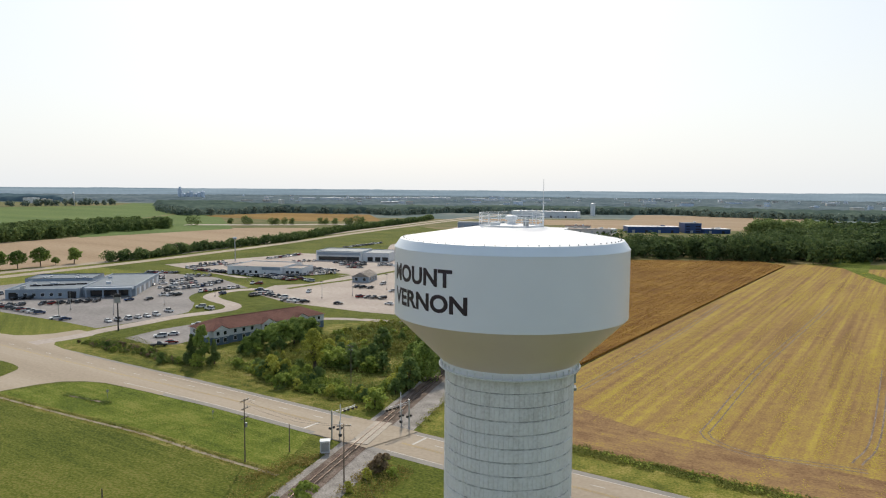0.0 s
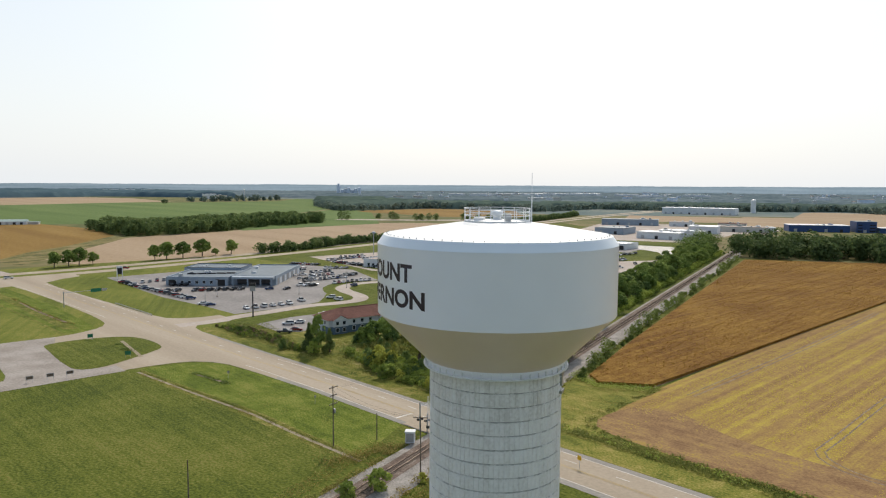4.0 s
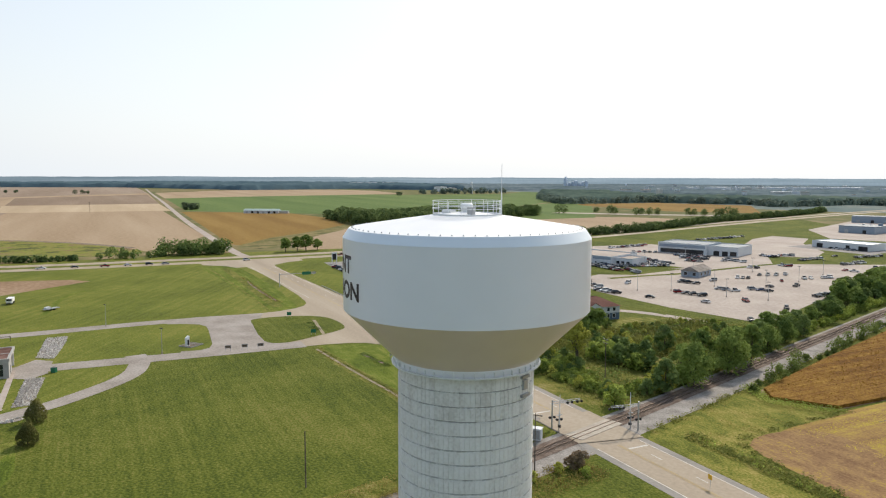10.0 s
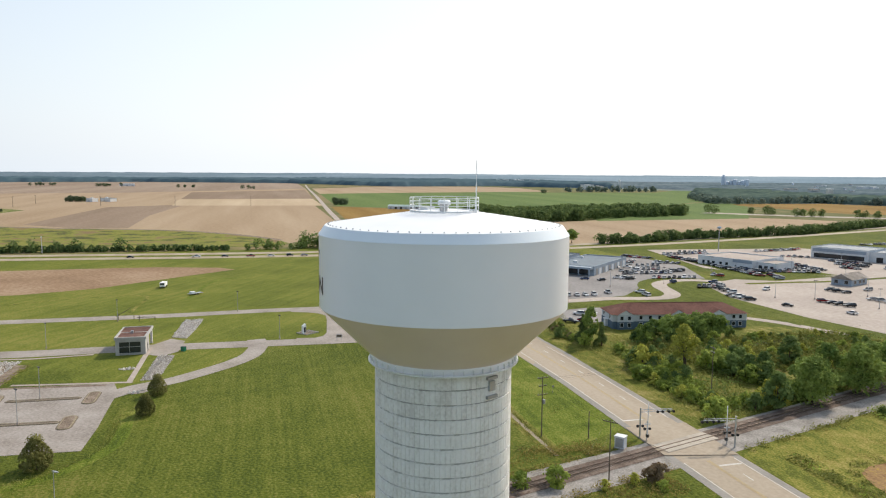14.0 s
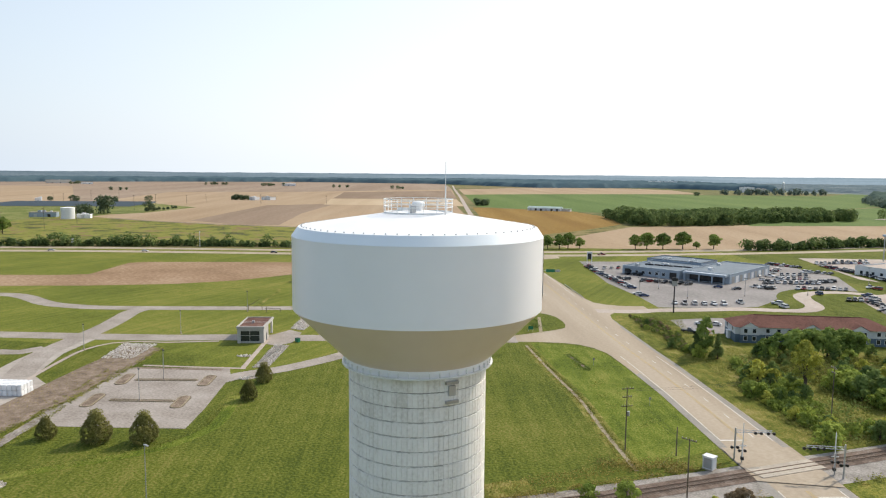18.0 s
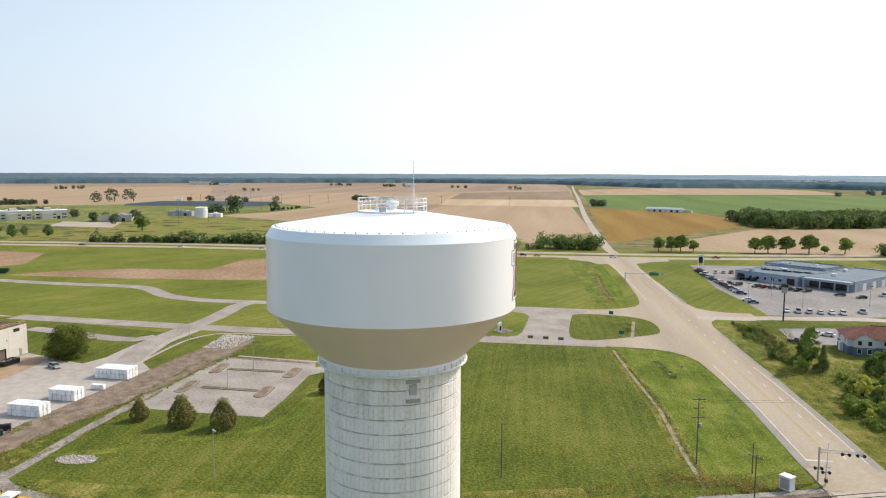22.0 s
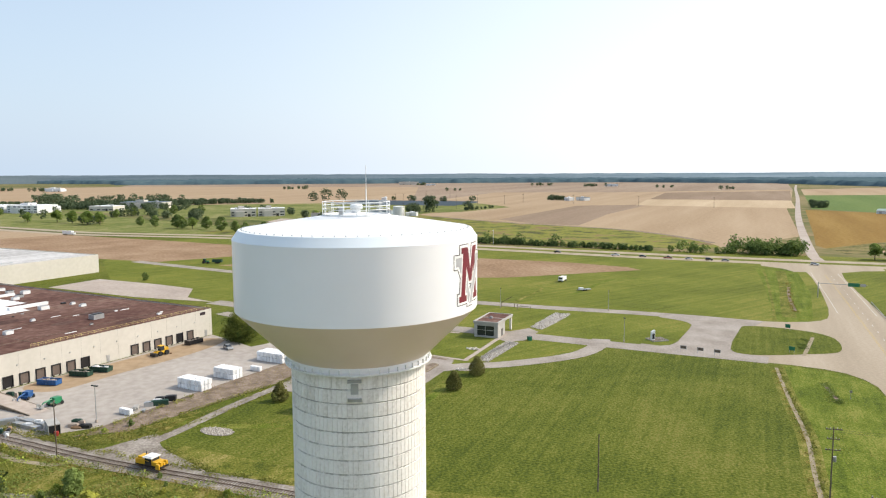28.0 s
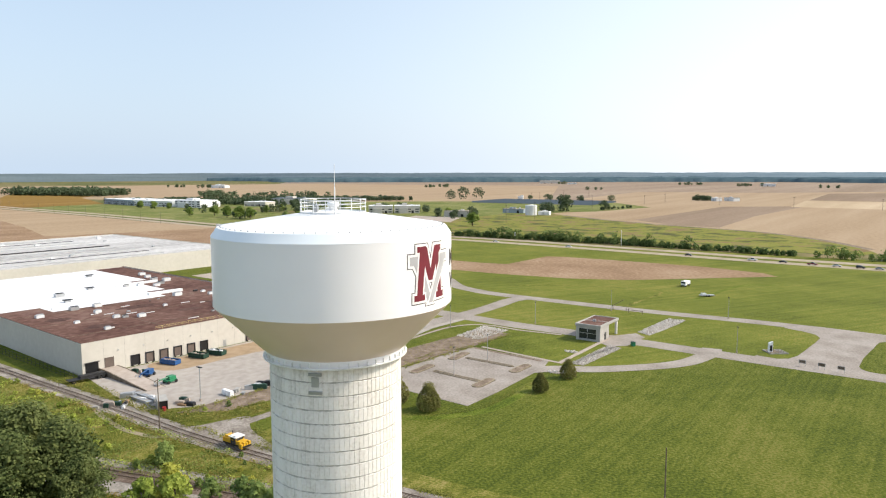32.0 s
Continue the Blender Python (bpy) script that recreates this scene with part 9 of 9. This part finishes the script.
rocks("rocks_oval", oval(-98.3, -30.7, 4.2, 2.3, 60), 0.42, 0.22, "oval bed of white rock in the grass", 1)
rocks("rocks_ditch", [(-149, 35), (-172, 50), (-168.5, 53.5), (-147, 39)], 0.55, 0.27, "white rock lining a shallow ditch", 2)
rocks("rocks_culvert", oval(-139.5, 30.5, 2.6, 1.4, 75), 0.6, 0.3, "white rock round a culvert", 5)
rocks("rocks_disc", oval(-163, 37, 2.2, 1.2, 60), 0.6, 0.3, "round patch of white rock in the lawn", 6)
ribbon("culvert_mud", [(-151, 37.5), (-160, 43.5), (-169, 51)], 1.0, 0.4, STAIN, "dark wet channel through the rock", "ditch")
rocks("rocks_drain", [(-187, 66), (-192, 63), (-216, 79), (-213, 85), (-200, 76)], 0.6, 0.28, "white rock lining a drain", 3)
rocks("rocks_slope", [(-182, 0), (-199, 9), (-192, 18), (-177, 8)], 0.6, 0.28, "pale rock at the head of the bank", 4)


def rows_of(across, along_len, seed, cut):
    """Broken streaks along the state road's normal."""
    def f(x, y):
        u, v = x * E1.x + y * E1.y, x * E2.x + y * E2.y
        return noise.noise((u / across + seed, v / along_len, seed)) + 0.45 * noise.noise((u / 2.0, v / 9.0, 5)) > cut
    return f


SOY_POLY = [(10, 122), (30, 114), (60, 96), (140, 40), (330, 0), (330, 440), (258, 455), (228, 476), (36, 168), (20, 143)]
cover("soy_headland", [(8, 110), (22, 95), (60, 72), (140, 26), (150, 36), (60, 94), (28, 116), (14, 122)], 0.7, LEAF_SOY, 0.14, "thin yellowing soy on the headland", 44, 0.08, rows_of(5, 30, 6.1, 0.22), "crop", 7.0)
cover("soy_plants", SOY_POLY, 0.6, LEAF_SOY, 0.15, "yellowing soy plants in broken streaks", 5, 0.08, rows_of(5, 80, 3.1, -0.02), "crop", 7.0)
CORN_POLY = [(0, 151), (3.5, 144), (17, 145.5), (32, 170), (226, 483), (220, 512), (93, 512), (11, 198)]
cover("corn_plants", CORN_POLY, 0.55, LEAF_CORN, 0.18, "dense ripe brown crop standing in rows", 6, 1.05, rows_of(1.7, 50, 8.2, -0.12), "crop", 2.2)
EDGE = [(0, 151), (3, 144), (17.5, 145), (33, 169.5), (130, 326)]
for k, (a, b) in enumerate(zip(EDGE, EDGE[1:])):
    d = (Vector(b) - Vector(a)).normalized()
    n = Vector((d.y, -d.x)) * 0.5
    cover("crop_edge", [tuple(Vector(a) + n), tuple(Vector(b) + n), tuple(Vector(b) - n), tuple(Vector(a) - n)], 0.24, LEAF_CORN, 0.13, "ragged edge of the ripe crop", 40 + k, 0.75, None, "crop", 0.2)
sheet("corn_canopy", [(0, 151), (3, 144), (17.5, 145), (33, 169.5), (227.5, 483), (221, 513), (93, 513), (11, 198)], 0.85, CORN, "dense canopy of ripe crop", "crop")
bm = bmesh.new()
edge = [(0, 151), (3, 144), (17.5, 145), (33, 169.5), (227.5, 483), (221, 513), (93, 513), (11, 198)]
for a, b in zip(edge, edge[1:] + edge[:1]):
    v = [bm.verts.new((*p, z)) for p, z in ((a, 0), (b, 0), (b, 0.85), (a, 0.85))]
    bm.faces.new(v)
tagged(mesh_object("corn_flank", bm, CORN), "shaded flank of the standing corn", "crop", kind="stuff")
band = lambda u0, u1, v0, v1: [uv(u0, v0), uv(u1, v0), uv(u1, v1), uv(u0, v1)]
cover("verge_weeds", band(-160, 62, 85.2, 89.8), 0.3, LEAF_WEED, 0.17, "strip of lush green weeds in the ditch", 7, 0.55, lambda x, y: noise.noise((x / 4, y / 4, 1)) > -0.3, "weeds", 2.0)
cover("verge_weeds_dark", band(-160, 62, 85.6, 89.4), 0.55, LEAF_BRUSH, 0.2, "coarse dark weeds in the ditch", 9, 0.75, lambda x, y: noise.noise((x / 3, y / 3, 6)) > 0.05, "weeds", 1.0)

cover("rail_weeds", [(rail_x(60) - 13, 56), (rail_x(84) - 13, 84), (rail_x(84) - 8, 84), (rail_x(20) - 8, 20), (rail_x(20) - 11, 20)], 0.4, LEAF_DRY, 0.12, "dry yellow weeds along the ballast", 10, 0.5)
cover("rail_weeds_east", [(rail_x(30) + 9.5, 30), (rail_x(80) + 10, 80), (rail_x(80) + 17, 77), (rail_x(60) + 15, 60), (rail_x(30) + 15, 30)], 0.4, LEAF_DRY, 0.13, "dry yellow weeds beside the railway", 11, 0.5)
cover("scrub_low", [(-100, 170), (-92, 156), (-66, 138), (-34, 118), (-24, 122), (-20, 140), (0, 205), (-20, 240), (-46, 238), (-52, 205), (-76, 178)], 0.5, LEAF_WEED, 0.16, "tangled green undergrowth", 12, 0.9, lambda x, y: noise.noise((x / 9, y / 9, 2)) > -0.1, "weeds", 2.0)
cover("scrub_rank", [(-84, 160), (-66, 142), (-40, 124), (-27, 121), (-22, 138), (-6, 180), (0, 205), (-20, 238), (-46, 236), (-54, 205), (-74, 178)], 0.6, LEAF_MID, 0.24, "rank dark weeds and brambles in the scrub", 82, 1.3, lambda x, y: noise.noise((x / 7, y / 7, 21)) > -0.05, "weeds", 1.4)
cover("scrub_edge", [uv(84, 79), uv(176, 78.5), uv(176, 88), uv(84, 86)], 0.5, LEAF_DRY, 0.09, "rough dry grass along the road", 13, 0.3, lambda x, y: noise.noise((x / 6, y / 6, 4)) > 0.0, "weeds", 1.6)
SPUR_POLY = [(-66, -58), (-58, -30), (-52, -4), (-58, 0), (-74, -33), (-88, -60), (-112, -100), (-124, -122), (-90, -110), (-76, -90)]
cover("spur_scrub", SPUR_POLY, 0.36, LEAF_WEED, 0.10, "rough green scrub between the tracks", 14, 0.6, lambda x, y: noise.noise((x / 5, y / 5, 7)) > -0.05, "weeds", 2.0)
cover("spur_scrub_dry", SPUR_POLY, 0.7, LEAF_DRY, 0.09, "dry yellow scrub between the tracks", 15, 0.4, lambda x, y: noise.noise((x / 7, y / 7, 9)) > 0.1, "weeds", 1.6)
for x, y in scatter(SPUR_POLY, 6.0, 61):
    if math.dist((x, y), (-80, -56)) > 7:
        place(random.choice([BUSH, YELLOWB, BUSH, BUSHD]), x, y, random.uniform(0.2, 0.42))
cover("spur_rank", SPUR_POLY, 0.42, LEAF_MID, 0.15, "rank dark weeds between the tracks", 31, 0.7, lambda x, y: noise.noise((x / 8, y / 8, 12)) > 0.02, "weeds", 1.6)
cover("spur_lush", SPUR_POLY, 0.45, LEAF_BRUSH, 0.15, "bright knee-high weeds between the tracks", 32, 0.8, lambda x, y: noise.noise((x / 6, y / 6, 15)) > 0.22, "weeds", 1.6)
ribbon("spur_trail", [(-112, -92), (-102, -83), (-94.6, -76), (-87, -66.5), (-84, -59.5), (-85, -53)], 1.4, 0.06, PATH, "worn dirt trail between the tracks", "path")
YARD_EDGE = [(-127.4, -105), (-115, -86.5), (-109, -78), (-102, -67.5), (-97.6, -60.5), (-100.8, -50.9), (-104.6, -46.3), (-113, -36.8), (-96.2, -43.5), (-93.2, -58), (-96.6, -65), (-105.5, -80), (-119.4, -102)]
sheet("yard_edge_ground", YARD_EDGE, 0.046, GRASS_ROUGH, "rough grass between spur and yard", "grass")
cover("yard_edge_tall", YARD_EDGE, 0.34, LEAF_WEED, 0.13, "knee-high weeds between spur and yard", 33, 0.7, lambda x, y: noise.noise((x / 5, y / 5, 2)) > -0.2, "weeds", 1.8)
cover("yard_edge_dry", YARD_EDGE, 0.5, LEAF_DRY, 0.12, "dry stalks between spur and yard", 34, 0.8, lambda x, y: noise.noise((x / 4, y / 4, 8)) > 0.0, "weeds", 1.6)
place(BUSHD, -104.5, -50.5, 0.35)
place(BUSH, -101, -55, 0.3)
place(BUSHD, -69.5, -50, 0.9)
cover("yard_edge_weeds", [(-101, -64), (-105, -57), (-96, -49), (-91, -54), (-104, -76), (-120, -106), (-116, -100)], 0.4, LEAF_WEED, 0.12, "weeds at the yard's edge", 16, 0.5, None, "weeds", 2.0)
cover("swale_weeds", [(-104, -42), (-104, -32), (-102.5, -19), (-102, -3), (-106.5, 11), (-127, 24.5), (-126, 21), (-104, 7), (-98.5, -3), (-99, -20), (-100.5, -34)], 0.32, LEAF_WEED, 0.10, "yellow-green weeds in the swale", 17, 0.45, lambda x, y: noise.noise((x / 3, y / 3, 9)) > -0.25, "weeds", 1.6)
cover("ditch_weeds", [uv(100, 55), uv(150, 50), uv(150, 46), uv(112, 46), uv(92, 50)], 0.6, LEAF_WEED, 0.12, "coarse weeds in a shallow ditch", 18, 0.3, lambda x, y: noise.noise((x / 4, y / 4, 5)) > 0.15, "weeds", 2.0)
cover("meadow_weeds", [(-13, 110), (0, 103), (4, 110), (10, 128), (17, 142), (3, 144), (-4, 152), (-9, 146)], 0.5, LEAF_DRY, 0.10, "coarse weeds in the rough meadow", 19, 0.3, lambda x, y: noise.noise((x / 5, y / 5, 3)) > 0.12, "weeds", 2.0)
cover("meadow_rank", [(-3, 156), (2.6, 143.6), (18, 144), (20, 142.5), (14, 138.5), (2, 139), (-6, 150)], 0.3, LEAF_BRUSH, 0.14, "rank green weeds at the crop's edge", 20, 0.9, None, "weeds", 2.0)
cover("hedge_flats", [(-146, 188), (-128, 196), (-112, 180), (-98, 164), (-100, 156), (-132, 174)], 0.42, LEAF_WEED, 0.12, "weedy slope above the road", 21, 0.6, None, "weeds", 2.0)

cover("bank_weeds", [(-99, -61), (-128, -41), (-152, -23), (-176, -5), (-193, 10), (-186, 18.3), (-171, 8.4), (-149, -7.6), (-126, -27.6), (-101.2, -49.8)], 0.6, LEAF_DRY, 0.08, "dry stalks on the stony bank", 19, 0.25)
for x, y in ((-126, 182),):
    place(crng.choice([BUSH, BUSHD, DRY]), x, y, crng.uniform(0.4, 0.7))
for x, y, s in ((-332, -110, 0.42), (-749, -229, 1.0), (-735, -210, 1.1), (-711, -182, 1.3), (-697, -174, 1.2), (-694, -163, 1.0), (-689, -148, 1.2), (-661, -129, 1.3), (-652, -114, 1.0), (-664, -106, 0.8), (-652, -87, 0.9), (-962, -209, 1.2), (-974, -248, 1.2),
                (-841, -47, 0.9), (-678, -11, 1.2), (-826, -344, 1.2), (-803, -319, 1.2), (-772, -292, 1.3), (-773, -279, 1.2), (-825, -376, 1.0), (-910, -304, 1.0), (-942, -293, 1.0), (-1015, -538, 1.0), (-1002, -510, 1.0), (-1002, -487, 0.9)):
    place(crng.choice([DARKT, OAK]), x, y, s * 1.5, s * 1.25)

def fringe(name, line, off, spread, per_m, mat, size, lift, label, seed, cut=0.0):
    """A ragged fringe of weeds along a line."""
    rg = np.random.default_rng(seed)
    base = shifted(smooth_line(line, 0.5), off)
    pts = []
    for q in base:
        for _ in range(max(1, int(per_m * 0.5))):
            d = rg.normal() * spread
            p = (q.x + d + rg.random() - 0.5, q.y + rg.normal() * spread)
            if noise.noise((p[0] / 3, p[1] / 3, seed)) > cut:
                pts.append(p)
    p = np.array(pts)
    n = len(p)
    c = np.column_stack([p, 0.12 + lift * rg.random(n)])
    nrm = rg.normal(size=(n, 3)) + np.array([0, 0, 1.8])
    nrm /= np.linalg.norm(nrm, axis=1)[:, None]
    t = np.cross(nrm, rg.normal(size=(n, 3)))
    t /= np.linalg.norm(t, axis=1)[:, None]
    b = np.cross(nrm, t)
    s = size * (0.6 + 0.8 * rg.random(n))[:, None]
    q = np.stack([c - t * s - b * s * 0.6, c + t * s - b * s * 0.6, c + t * s * 0.7 + b * s * 0.7, c - t * s * 0.7 + b * s * 0.7], 1)
    tagged(new(name, quads_mesh(name, q, mat)), label, "weeds", kind="stuff")


PATH_LOT = [(-96, -48), (-100, -43), (-120, -27), (-142, -14), (-166, 1)]
NEAR_SPUR = [(-120.8, -110.2), (-101.5, -77.6), (-85, -50.9), (-71.3, -24.7), (-58, 2), (-49, 28), (-40, 55)]
fringe("path_fringe", PATH_LOT, 1.7, 0.35, 26, LEAF_WEED, 0.1, 0.15, "grass creeping over the path's edge", 91, -0.15)
fringe("path_fringe", PATH_LOT, -1.7, 0.35, 26, LEAF_WEED, 0.1, 0.15, "grass creeping over the path's edge", 92, -0.15)
fringe("path_grass", PATH_LOT, 0.0, 0.3, 14, LEAF_DRY, 0.08, 0.1, "dry grass along the middle of the path", 93, 0.0)
fringe("spur_fringe", NEAR_SPUR, 3.4, 0.7, 44, LEAF_WEED, 0.12, 0.4, "weeds along the spur's gravel", 94, -0.1)
fringe("spur_fringe", NEAR_SPUR, -3.4, 0.8, 44, LEAF_DRY, 0.11, 0.35, "dry weeds along the spur's gravel", 95, -0.1)
fringe("rail_fringe", [(rail_x(y), y) for y in (-60, 0, 60, 88)], 5.2, 0.6, 40, LEAF_DRY, 0.12, 0.4, "dry weeds along the ballast", 96, -0.1)
fringe("rail_fringe", [(rail_x(y), y) for y in (-60, 0, 60, 86)], -7.6, 0.7, 40, LEAF_DRY, 0.12, 0.45, "dry weeds along the ballast", 97, -0.1)
fringe("rail_fringe", [(rail_x(y), y) for y in (106, 130, 180, 240)], -9.0, 0.7, 40, LEAF_WEED, 0.14, 0.5, "weeds along the ballast", 98, -0.1)
fringe("bank_fringe", [(-186, 18.3), (-171, 8.4), (-149, -7.6), (-126, -27.6), (-101.2, -49.8)], 0.0, 0.6, 40, LEAF_WEED, 0.12, 0.25, "grass creeping up the bank", 99, -0.15)
fringe("crossing_fringe", [(-90, -40), (-77, -29), (-73, -27)], 0.3, 0.8, 50, LEAF_WEED, 0.11, 0.25, "grass creeping over the gravel", 100, -0.2)
fringe("soy_fringe", [(20, 144), (9.5, 126), (3, 108), (22, 92), (34, 84.5), (70, 63), (110, 39)], 0.0, 0.7, 30, LEAF_WEED, 0.14, 0.3, "weeds at the field's edge", 101, -0.1)
fringe("ditch_fringe", [(-113, 123), (-105, 119.5), (-97, 116)], 0.0, 0.7, 50, LEAF_MID, 0.13, 0.3, "coarse dark weeds in the ditch", 103, -0.2)
fringe("island_ditch", [(-160, 149), (-152, 143), (-148, 140)], 0.0, 0.8, 50, LEAF_MID, 0.13, 0.25, "dark rushes in the island's hollow", 104, -0.2)
fringe("road_ditch", [(-200, 172), (-221, 184), (-249, 201), (-275, 217)], 0.0, 0.8, 26, LEAF_DRY, 0.13, 0.3, "dry reeds in the road ditch", 105, 0.0)
fringe("bank_scrub", [(-100, -60), (-112, -52), (-128, -40)], -1.0, 0.7, 40, LEAF_WEED, 0.14, 0.5, "weeds along the top of the bank", 106, 0.0)
fringe("path_side", [(-129, 119.5), (-104, 107), (-78, 94.5), (-60, 84), (-41, 73.5)], 0.8, 0.4, 26, LEAF_WEED, 0.11, 0.2, "longer grass beside the path", 107, -0.1)
fringe("path_side", [(-129, 119.5), (-104, 107), (-78, 94.5), (-60, 84), (-41, 73.5)], -0.8, 0.4, 26, LEAF_DRY, 0.09, 0.15, "dry grass beside the path", 108, 0.0)
fringe("crossing_bank", [(-47, 70), (-40, 78), (-37, 83)], 0.0, 1.2, 60, LEAF_DRY, 0.13, 0.7, "tall yellow weeds by the crossing", 102, -0.3)

# road paint: edge lines, centre lines and lane dashes
def stripe(name, u0, u1, off, w, mat, dash=0):
    """A painted line at a fixed distance from the middle of the road."""
    bm = bmesh.new()
    us, vs = [r[0] for r in R_LINE], [r[1] for r in R_LINE]
    step = 3.0
    u, k = u0, 0
    while u < u1:
        e = min(u1, u + step)
        if not dash or k % 4 == 0:
            va, vb = float(np.interp(u, us, vs)) + off, float(np.interp(e, us, vs)) + off
            q = [bm.verts.new((*uv(p, r), 0.085)) for p, r in ((u, va - w / 2), (u, va + w / 2), (e, vb + w / 2), (e, vb - w / 2))]
            f = bm.faces.new(q)
            f.normal_update()
            if f.normal.z < 0:
                f.normal_flip()
        u, k = e, k + 1
    part(name, bm, mat, road)


for u0, u1 in ((-330, 64), (88, 158)):
    stripe("edge_line", u0, u1, -5.6, 0.22, PAINT_WHITE)
    stripe("edge_line", u0, u1, 5.6, 0.22, PAINT_WHITE)
stripe("edge_line", 268, 392, -6.6, 0.22, PAINT_WHITE)
stripe("edge_line", 268, 392, 6.6, 0.22, PAINT_WHITE)
for u0, u1 in ((-330, 64), (88, 385)):
    stripe("centre_line", u0, u1, -0.55, 0.18, PAINT_YELLOW)
    stripe("centre_line", u0, u1, -0.1, 0.18, PAINT_YELLOW)
stripe("lane_dash", 90, 390, 2.4, 0.22, PAINT_WHITE, 1)
stripe("lane_dash", -330, 60, 2.4, 0.22, PAINT_WHITE, 1)
stripe("stop_line", 88, 88.6, -3.0, 5.0, PAINT_WHITE)
stripe("stop_line", 61, 61.6, 2.8, 5.0, PAINT_WHITE)

# low rail along the shoulder of the state road
g = thing("guard_rail", -200.6, 208.4, 0, -30.2, "low galvanised guard rail on the road shoulder", "guard rail")
for k in range(11):
    part("post", boxes((-19.6 + 3.9 * k, -19.4 + 3.9 * k, -0.08, 0.08, 0, 0.72)), DARK_METAL, g)
part("rail", boxes((-20, 20, -0.17, -0.1, 0.42, 0.52), (-20, 20, -0.13, -0.09, 0.5, 0.64), (-20, 20, -0.17, -0.1, 0.62, 0.74)), GALV, g)

# the patterns that the trees were copied from go
for p in PROTOS:
    for o in [*p.children_recursive, p]:
        bpy.data.objects.remove(o)
